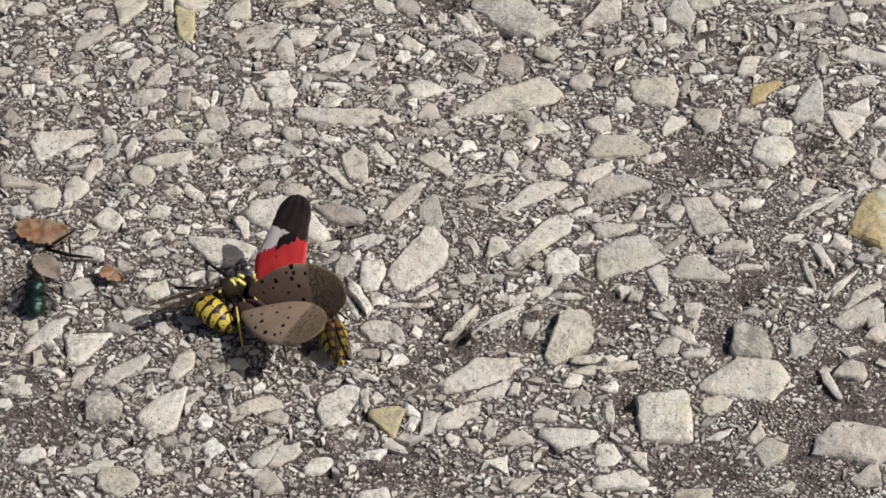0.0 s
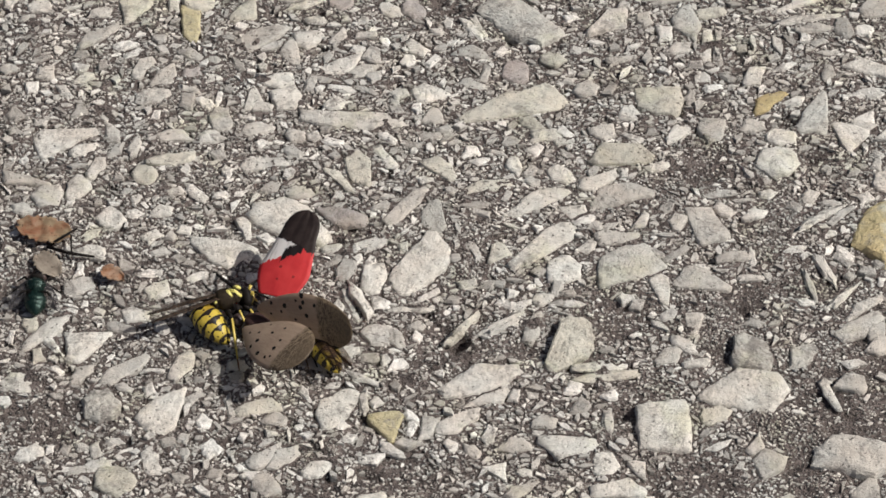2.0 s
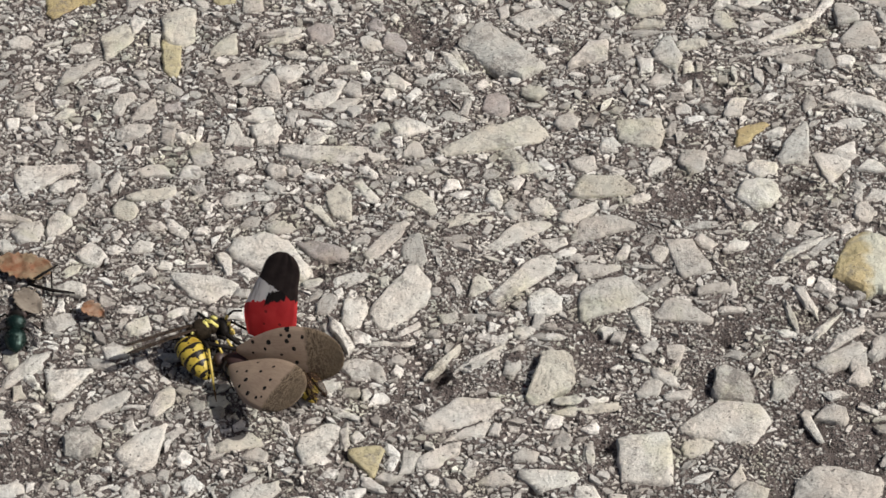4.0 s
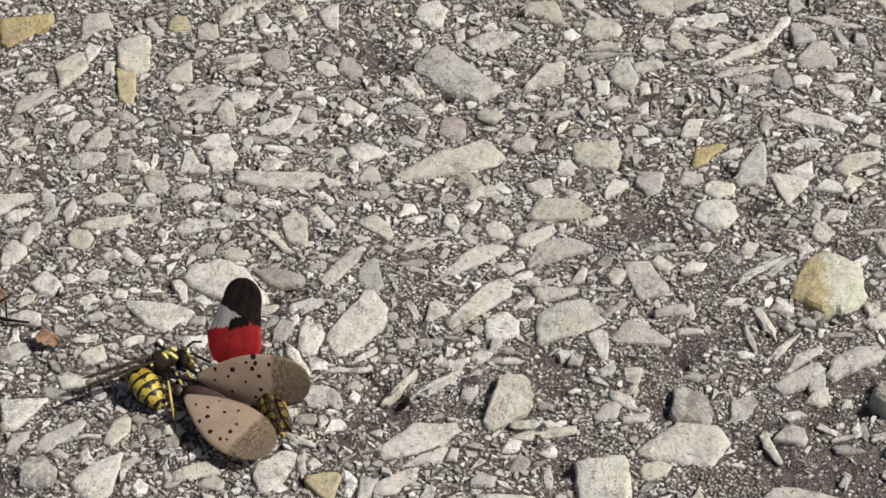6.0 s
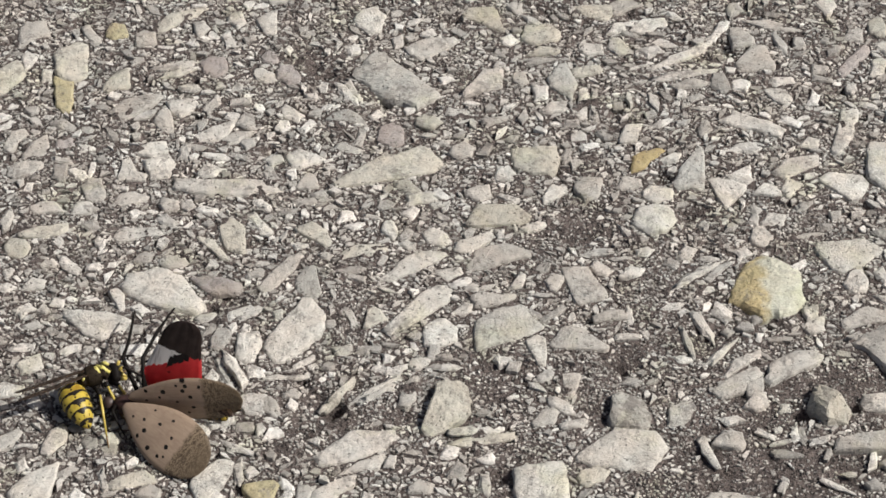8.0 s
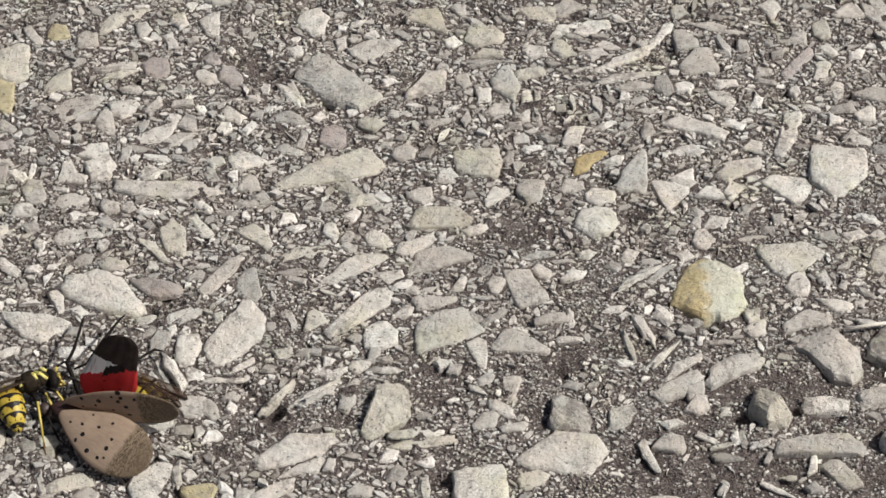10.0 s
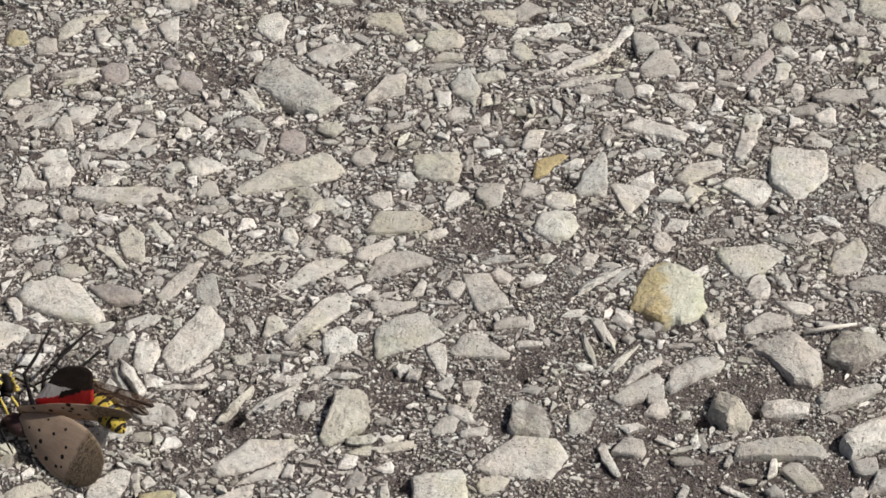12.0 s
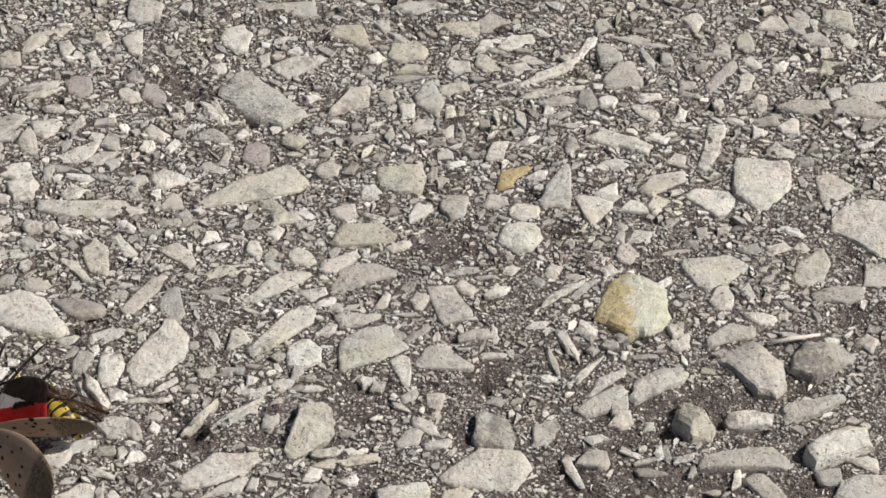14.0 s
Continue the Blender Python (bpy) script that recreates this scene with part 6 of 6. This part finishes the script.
def dry_material(name, a, b, share=0.3):
    m = Nodes(name, 0.55)
    p = m.coord("Object")
    c = m.ramp(m.noise(p, 420, 4), (0.35, a), (0.65, b))
    fleck = m.ramp(m.noise(p, 1500, 2), (0.30, 1.0), (0.38, 0.0))
    c = m.mix(m.math("MULTIPLY", fleck, 0.6), c, (0.06, 0.035, 0.02))
    m.colour(c)
    m.bump(m.noise(p, 1300, 4), 0.6, 0.0003)
    m.translucent(c, share)
    return m.mat


def loose(name, data, material, label, category, m, smooth=True):
    ob = mesh_object(name, data[0], data[1], material, None, smooth)
    ob.matrix_basis = m
    return tagged(ob, label, category)


RUST_LEAF = dry_material("rusty_dry_leaf", (0.30, 0.125, 0.065), (0.36, 0.27, 0.17))
PALE_SKIN = dry_material("pale_dry_skin", (0.30, 0.25, 0.20), (0.44, 0.38, 0.31), 0.45)
ORANGE_SCRAP = dry_material("orange_scrap", (0.32, 0.15, 0.075), (0.46, 0.36, 0.27))
STRAW = dry_material("bleached_straw", (0.62, 0.58, 0.50), (0.78, 0.74, 0.66), 0.1)
FLY_GREEN = chitin("bottle_green_chitin", (0.012, 0.030, 0.024), 0.24, 0.6, 0.6, 0.0006)
FLY_GREEN.node_tree.nodes["Principled BSDF"].inputs["Metallic"].default_value = 0.55
CLEAR = membrane("clear_wing", (0.12, 0.11, 0.11), 0.72)


def make_fly(at):
    top = thing("fly", "dead dark green fly lying on the asphalt", "fly", at)
    top.scale = (1.12, 1.12, 1.12)
    ringed = [(x, r * (1 - 0.09 * max(0.0, math.cos(x * 5.6)) ** 4)) for x, r in ovoid(4.6, 1.8, 0.85, 26)]
    thorax = part("thorax", moved(body([(x, r * (1 - 0.10 * math.exp(-((x - 1.9) / 0.2) ** 2))) for x, r in ovoid(3.2, 1.75, 0.95, 20)], flat=0.9), -0.6, 0, 2.0), FLY_GREEN, top, "glossy dark green thorax")
    abdomen = part("abdomen", moved(body(ringed, flat=0.85), 1.7, 0, 1.8, 0, 10, 6), FLY_GREEN, top, "glossy dark green abdomen in rings")
    for k in range(34):
        rng = random.Random(k + 70)
        a, x = rng.uniform(-1.3, 1.3), rng.uniform(-0.2, 5.2)
        d = (rng.uniform(0.1, 0.7), math.sin(a), math.cos(a))
        part("bristle", tube([(x, d[1] * 1.2, 2.0 + d[2] * 1.05), (x + d[0], d[1] * 2.0, 2.0 + d[2] * 1.75)], [0.08, 0.03], 3), BLACK, thorax if x < 2.2 else abdomen)
    head = part("head", moved(body(ovoid(1.6, 1.35, 0.95, 10)), -1.5, 0, 1.9), BLACK, top, "black head")
    for s in (1, -1):
        part("eye", moved(body(ovoid(1.1, 0.65, 1.0, 8), flat=1.3), -1.4, s * 0.85, 2.0), DARK_BROWN, head, "dark brown eye")
        part("wing", moved(blade(5.6, lambda q: 1.0 * (0.35 + 0.65 * math.sin(math.pi * min(1.0, 0.1 + q * 0.85))) * (1 - q ** 8) ** 0.5 + 0.01, 0.2, 14, 6, 0.04), 0.4, s * 1.0, 2.5, s * 16, 20, s * 34), CLEAR, top, "clear grey wing")
        for x0, fx, fy in ((-0.2, -1.6, 3.4), (0.7, 0.9, 4.0), (1.4, 3.2, 3.6)):
            part("leg", tube([(x0, s * 0.9, 1.4), ((x0 + fx) / 2, s * (0.5 + fy) / 2, 2.2), (fx, s * fy, 0.4)], [0.26, 0.22, 0.12], 5), BLACK, top, "thin black leg")
    return top


make_fly(pose(-0.0726, -0.0094, 0.0004, 0, 0, -92))
loose("leaf_scrap", crumpled(10.2, 5.4, 1.0, 3, 22, 12, torn=0.14), RUST_LEAF, "curled rusty brown scrap of dry leaf", "leaf scrap", pose(-0.0727, 0.0047, 0.0006, 8, 0, -14))
loose("leaf_scrap", crumpled(6.4, 4.4, 0.6, 8, 18, 10, torn=0.2), PALE_SKIN, "pale brown papery scrap of dry leaf", "leaf scrap", pose(-0.0713, -0.0036, 0.0005, 0, 6, -50))
loose("leaf_scrap", crumpled(4.6, 3.0, 1.1, 5, 16, 10, torn=0.2), ORANGE_SCRAP, "small orange scrap of dry leaf", "leaf scrap", pose(-0.0596, -0.0063, 0.0006, 0, 10, -28))
twig = thing("twig", "thin black forked dry stalk", "twig", pose(-0.0716, 0.0011, 0))
part("stem", tube([(-0.2, -0.1, 1.0), (4.2, -2.1, 1.4), (8.5, -2.4, 0.9)], [0.30, 0.34, 0.20]), BLACK, twig)
part("fork", tube([(0.0, 0.0, 1.1), (2.6, 1.6, 1.9), (5.0, 3.4, 2.2)], [0.30, 0.26, 0.18]), BLACK, twig)
part("cross_piece", tube([(4.0, 2.0, 2.0), (4.4, -2.1, 1.4)], [0.16, 0.16]), BLACK, twig)
loose("straw", tube([(-0.3, -0.6, 1.5), (4.3, 0.0, 1.9), (9.2, 1.0, 1.6)], [0.34, 0.42, 0.30]), STRAW, "short bleached straw lying on the stones", "straw", pose(0.1041, -0.0043, 0))


# ---- what moves: rows of seconds, millimetres and degrees ----
def keyed(ob, rows):
    walk(ob, [(t, pose(x * MM, y * MM, z * MM, rx, ry, rz)) for t, x, y, z, rx, ry, rz in rows])


def motions():
    keyed(planthopper, [
        (0, -34.18, -15.46, 0.00, 0.0, -0.0, 0.0),
        (0.5, -32.50, -18.18, 0.00, 0.0, -0.0, 0.0),
        (1, -33.13, -17.90, 0.00, 0.0, -0.0, 0.0),
        (1.5, -32.98, -18.32, 0.00, 0.0, -0.0, 0.0),
        (2, -32.58, -18.18, 0.00, 0.0, -0.0, 0.0),
        (2.5, -32.37, -19.14, 0.00, 0.0, -0.0, 0.0),
        (3, -31.82, -19.27, 0.00, 0.0, -0.0, 0.0),
        (5.5, -33.37, -18.45, 0.00, 0.0, -0.0, 0.0),
        (6, -31.66, -19.86, 0.00, 0.0, -0.0, 0.0),
        (6.5, -32.43, -18.93, 0.00, 0.0, -0.0, 0.0),
        (7, -33.35, -18.40, 0.00, 0.0, -0.0, 0.0),
        (7.5, -32.69, -20.75, 0.00, 0.0, -0.0, 0.0),
        (8, -32.78, -20.57, 0.00, 0.0, -0.0, 0.0),
        (10.5, -33.18, -21.97, 0.00, 0.0, -0.0, 0.0),
        (11, -33.19, -22.60, 0.00, 0.0, -0.0, 0.0),
        (11.5, -34.17, -22.72, 0.00, 0.0, -0.0, 0.0),
        (12, -33.93, -22.46, 0.00, 0.0, -0.0, 0.0),
        (12.5, -35.47, -20.62, 0.00, 0.0, -0.0, 0.0),
        (13, -34.70, -21.18, 0.00, 0.0, -0.0, 0.0),
        (13.5, -34.28, -22.55, 0.00, 0.0, -0.0, 0.0),
        (14, -34.82, -22.92, 0.00, 0.0, -0.0, 0.0),
    ])
    keyed(wing_a, [
        (0, 0.12, 0.52, 6.17, 71.3, -21.5, -22.6),
        (0.5, -0.07, 0.26, 6.12, 83.4, -15.2, -30.7),
        (1, -0.26, 0.00, 6.02, 77.3, -9.4, -22.7),
        (1.5, -0.15, -0.09, 5.97, 78.5, -13.9, -30.5),
        (2, -0.05, -0.17, 5.91, 77.8, -14.6, -30.1),
        (2.5, -0.42, -0.29, 5.89, 76.4, -13.5, -27.7),
        (3, -0.79, -0.40, 5.82, 75.0, -17.3, -27.1),
        (5.5, 0.16, -1.03, 5.73, 69.4, 3.2, -1.0),
        (6, -0.38, -0.01, 6.07, 70.5, -2.3, -7.9),
        (6.5, -0.07, -0.60, 5.82, 73.0, -7.1, -10.3),
        (7, 0.24, -1.20, 5.60, 72.1, -4.5, -9.5),
        (7.5, 0.07, -1.24, 5.53, 75.2, -4.8, -7.4),
        (8, -0.10, -1.29, 5.48, 90.7, -4.0, -7.7),
        (10.5, 0.14, -0.90, 5.70, 104.1, -3.1, -12.7),
        (11, 0.48, -0.65, 5.71, 109.4, -2.6, -14.9),
        (11.5, -0.44, -0.09, 6.45, 120.1, 8.8, -6.7),
        (12, 0.00, -0.07, 5.94, 117.5, -3.8, -10.3),
        (12.5, -1.13, -1.91, 5.44, 109.5, -7.1, -11.0),
        (13, 0.41, -1.35, 5.37, 111.4, -7.5, -12.0),
        (13.5, 0.65, -0.76, 5.64, 113.6, -7.1, -13.1),
        (14, 0.73, -0.93, 5.53, 113.7, -6.8, -5.7),
    ])
    keyed(wing_b, [
        (0, -1.12, -3.59, 4.75, 7.4, -21.7, -36.3),
        (0.5, -2.17, -2.62, 4.76, 25.0, -20.0, -51.6),
        (1, -2.01, -3.97, 4.75, 29.0, -30.2, -50.8),
        (1.5, -1.66, -3.16, 4.72, 27.8, -22.6, -45.4),
        (2, -2.36, -4.04, 4.75, 17.0, -22.9, -49.2),
        (2.5, -1.90, -4.51, 4.76, 8.9, -18.6, -39.7),
        (3, -2.07, -3.97, 5.23, 26.9, -15.6, -49.7),
        (5.5, -0.79, -4.18, 4.68, -0.1, -13.9, -34.1),
        (6, -2.34, -3.34, 4.71, 4.5, 4.0, -38.3),
        (6.5, -1.19, -3.88, 4.60, 1.9, -4.0, -38.5),
        (7, -0.90, -4.59, 4.50, 7.1, -6.1, -36.8),
        (7.5, -1.16, -2.18, 4.57, 27.6, -1.3, -40.3),
        (8, -0.91, -2.64, 4.67, 32.2, 7.1, -41.3),
        (10.5, -0.80, -2.81, 4.49, 19.5, 3.0, -35.8),
        (11, -0.20, -1.51, 4.80, 34.0, 4.7, -41.4),
        (11.5, 1.24, -1.06, 4.99, 53.1, 0.8, -48.1),
        (12, 0.43, -1.16, 4.94, 50.3, 2.2, -42.5),
        (12.5, 3.11, -4.46, 7.54, 64.6, -5.5, -66.8),
        (13, 2.51, -7.64, 11.17, 59.2, 1.0, -53.2),
        (13.5, 2.22, -6.72, 11.36, 58.1, -4.2, -62.1),
        (14, 2.57, -6.18, 11.03, 64.7, -0.7, -53.1),
    ])
    keyed(hindwing, [
        (0, 4.06, 1.40, 5.85, -12.9, -31.2, 71.5),
        (0.5, 4.31, 1.78, 6.12, -8.6, -19.7, 67.5),
        (1, 4.28, 1.94, 6.28, -3.6, -17.5, 67.5),
        (1.5, 3.79, 2.30, 6.66, -13.2, -18.6, 72.6),
        (2, 2.66, 2.06, 6.46, -9.7, -20.1, 69.8),
        (2.5, 2.72, 1.12, 5.58, -13.4, -36.6, 70.4),
        (3, 2.86, 1.43, 5.84, -12.7, -57.8, 69.1),
        (5.5, 5.74, 1.71, 5.86, 27.9, -66.0, 43.1),
        (6, 5.15, 2.22, 6.50, 16.1, -68.9, 53.8),
        (6.5, 5.30, 0.94, 5.25, 68.2, -69.9, 24.2),
        (7, 5.79, 0.61, 4.90, 41.1, -67.4, 41.8),
        (7.5, 5.34, 1.04, 5.33, 40.1, -68.4, 45.8),
        (8, 6.58, 0.18, 4.44, 74.1, -76.4, 12.5),
        (10.5, 6.32, 0.17, 4.33, 98.0, -74.1, -13.6),
        (11, 6.60, -0.40, 3.80, 107.8, -70.8, -16.0),
        (11.5, 6.78, -0.06, 4.09, 136.6, -67.3, -40.4),
        (12, 7.16, -0.07, 4.05, 141.6, -70.7, -46.7),
        (12.5, 7.47, -0.82, 3.32, 147.2, -69.5, -60.5),
        (13, 6.93, -0.33, 3.78, 134.8, -69.8, -43.5),
        (13.5, 6.60, -0.02, 4.07, 140.2, -67.6, -42.3),
        (14, 6.03, 0.35, 4.49, 130.0, -70.4, -37.9),
    ])
    keyed(wasp_one, [
        (0, -36.76, -13.07, 0.00, 0.0, -0.0, 20.0),
        (0.5, -37.20, -13.32, 0.00, 0.0, -0.0, 20.0),
        (1, -37.48, -14.20, 0.00, 0.0, -0.0, 20.0),
        (1.5, -37.36, -14.48, 0.00, 0.0, -0.0, 20.0),
        (2, -37.52, -15.46, 0.00, 0.0, -0.0, 20.0),
        (2.5, -37.70, -15.47, 0.00, 0.0, -0.0, 20.0),
        (3, -38.58, -14.95, 0.00, 0.0, -0.0, 20.0),
        (5.5, -37.50, -14.03, 0.00, 0.0, -0.0, 20.0),
        (6, -37.46, -15.13, 0.00, 0.0, -0.0, 20.0),
        (6.5, -36.99, -14.16, 0.00, 0.0, -0.0, 20.0),
        (7, -37.78, -14.82, 0.00, 0.0, -0.0, 20.0),
        (7.5, -38.28, -16.16, 0.00, 0.0, -0.0, 20.0),
        (8, -38.17, -16.36, 0.00, 0.0, -0.0, 20.0),
        (10.5, -38.29, -17.33, 0.00, 0.0, -0.0, 20.0),
        (11, -38.95, -16.99, 0.00, 0.0, -0.0, 20.0),
        (11.5, -39.00, -17.02, 0.00, 0.0, -0.0, 20.0),
        (12, -38.80, -16.61, 0.00, 0.0, -0.0, 20.0),
        (12.5, -38.85, -17.47, 0.00, 0.0, -0.0, 20.0),
        (13, -38.89, -17.60, 0.00, 0.0, -0.0, 20.0),
        (13.5, -38.87, -18.26, 0.00, 0.0, -0.0, 20.0),
        (14, -38.89, -18.48, 0.00, 0.0, -0.0, 20.0),
    ])
    keyed(abdomen_one, [
        (0, -6.60, 0.87, 3.74, 9.2, 9.2, -60.0),
        (0.5, -5.92, 1.07, 3.73, 9.4, 8.6, -68.0),
        (1, -5.58, 1.21, 3.73, 8.4, 8.3, -73.2),
        (1.5, -5.29, 1.11, 3.73, 7.9, 8.5, -75.4),
        (2, -5.74, 1.19, 3.73, 9.3, 8.5, -68.2),
        (2.5, -4.85, 0.76, 3.74, 7.0, 9.3, -80.0),
        (3, -4.29, 0.44, 3.75, 6.8, 9.5, -80.7),
        (5.5, -4.95, 0.40, 3.74, 9.1, 9.2, -69.1),
        (6, -5.60, 1.09, 3.74, 8.5, 9.3, -72.7),
        (6.5, -6.04, 0.93, 3.72, 7.6, 7.8, -76.9),
        (7, -5.67, -0.86, 3.74, 7.9, 9.3, -75.3),
        (7.5, -4.68, 0.93, 3.72, 5.8, 8.2, -85.3),
        (8, -5.31, 0.78, 3.73, 6.3, 8.5, -83.0),
        (10.5, -4.49, 1.83, 3.74, 4.1, 9.1, -93.1),
        (11, -3.91, 1.36, 3.74, 4.1, 9.1, -93.1),
        (11.5, -4.25, 1.13, 3.74, 4.1, 8.8, -92.9),
        (12, -4.34, 1.16, 3.74, 4.2, 8.8, -92.3),
        (12.5, -4.22, 1.50, 3.73, 4.0, 8.5, -93.4),
        (13, -4.17, 1.37, 3.73, 4.0, 8.6, -93.3),
        (13.5, -3.98, 1.69, 3.74, 4.0, 8.9, -93.5),
        (14, -4.14, 1.75, 3.74, 4.1, 8.9, -93.0),
    ])
    keyed(abdomen_two, [
        (0, -3, 0, 4.2, 0, 12, 180),
        (0.5, -3, 0, 4.2, 0, 12, 180),
        (1, -3, 0, 4.2, 0, 12, 180),
        (1.5, -3, 0, 4.2, 0, 12, 180),
        (2, -3, 0, 4.2, 0, 12, 180),
        (2.5, -3, 0, 4.2, 0, 12, 180),
        (3, -3, 0, 4.2, 0, 12, 180),
        (5.5, -3, 0, 4.2, 0, 12, 180),
        (6, -3, 0, 4.2, 0, 12, 180),
        (6.5, -3, 0, 4.2, 0, 12, 180),
        (7, -3, 0, 4.2, 0, 12, 180),
        (7.5, -3, 0, 4.2, 0, 12, 180),
        (8, -3, 0, 4.2, 0, 12, 180),
        (10.5, -3, 0, 4.2, 0, 12, 174),
        (11, -3, 0, 4.2, 0, 12, 172),
        (11.5, -3, 0, 4.2, 0, 12, 150),
        (12, -3, 0, 4.2, 0, 12, 154),
        (12.5, -3, 0, 4.2, 0, 12, 152),
        (13, -3, 0, 4.2, 0, 12, 156),
        (13.5, -3, 0, 4.2, 0, 12, 156),
        (14, -3, 0, 4.2, 0, 12, 156),
    ])
    keyed(wasp_two, [
        (0, -21.23, -17.21, 0.00, 0.0, -0.0, 105.9),
        (0.5, -23.21, -18.31, 0.00, 0.0, -0.0, 124.0),
        (1, -23.60, -19.40, 0.00, 0.0, -0.0, 124.5),
        (1.5, -24.47, -19.34, 0.00, 0.0, -0.0, 124.7),
        (2, -25.16, -19.90, 0.00, 0.0, -0.0, 124.8),
        (2.5, -25.42, -20.59, 0.00, 0.0, -0.0, 124.8),
        (3, -25.33, -18.51, 0.00, 0.0, -0.0, 124.7),
        (5.5, -22.40, -17.40, -1.60, 0.0, -0.0, 109.0),
        (6, -21.20, -17.60, -1.50, 0.0, -0.0, 108.8),
        (6.5, -21.77, -16.40, -1.00, 0.0, -0.0, 105.3),
        (7, -21.69, -16.40, -1.00, 0.0, -0.0, 105.2),
        (7.5, -22.31, -17.86, -1.00, 0.0, -0.0, 115.8),
        (8, -24.60, -15.00, -1.00, 0.0, -0.0, 135.2),
        (10.5, -24.90, -18.20, 1.80, 0.0, -0.0, 148.0),
        (11, -23.30, -19.80, 2.00, 0.0, -0.0, 145.3),
        (11.5, -23.70, -19.60, 2.50, 0.0, -0.0, 150.5),
        (12, -24.00, -19.00, 2.50, 0.0, -0.0, 153.3),
        (12.5, -24.00, -19.00, 2.50, 0.0, -0.0, 150.5),
        (13, -24.42, -16.65, 2.00, 0.0, -0.0, 150.2),
        (13.5, -24.37, -15.89, 2.00, 0.0, -0.0, 150.1),
        (14, -25.19, -16.19, 2.00, 0.0, -0.0, 150.2),
    ])
    for leg, (x, y), turn, more in zip(hopper_legs[:2], ((0.0, 1.5), (1.0, 1.6)), (70.0, 62.0), (8, 10)):
        keyed(leg, [(0, x, y, 3.2, -20, 0, turn), (7.0, x, y, 3.2, -20, 0, turn), (7.8, x + 1, y, 3.2, 0, 0, 8 + more), (8.2, x + 1.5, y, 3.2, 0, 0, more), (11.0, x + 2.5, y, 3.2, 0, 0, more - 3), (12.5, x + 2.5, y, 3.2, 0, 0, more - 10), (14.0, x + 2.5, y, 3.2, 0, 0, more - 6)])
    keyed(hopper_legs[2], [(0, 1.5, 0.8, 2.6, 0, 0, -58), (8.2, 1.5, 0.8, 2.6, 0, 0, -58), (10.5, 5.2, 3.0, 3.2, 0, 0, 6), (14.0, 5.2, 3.0, 3.2, 0, 0, 10)])


motions()
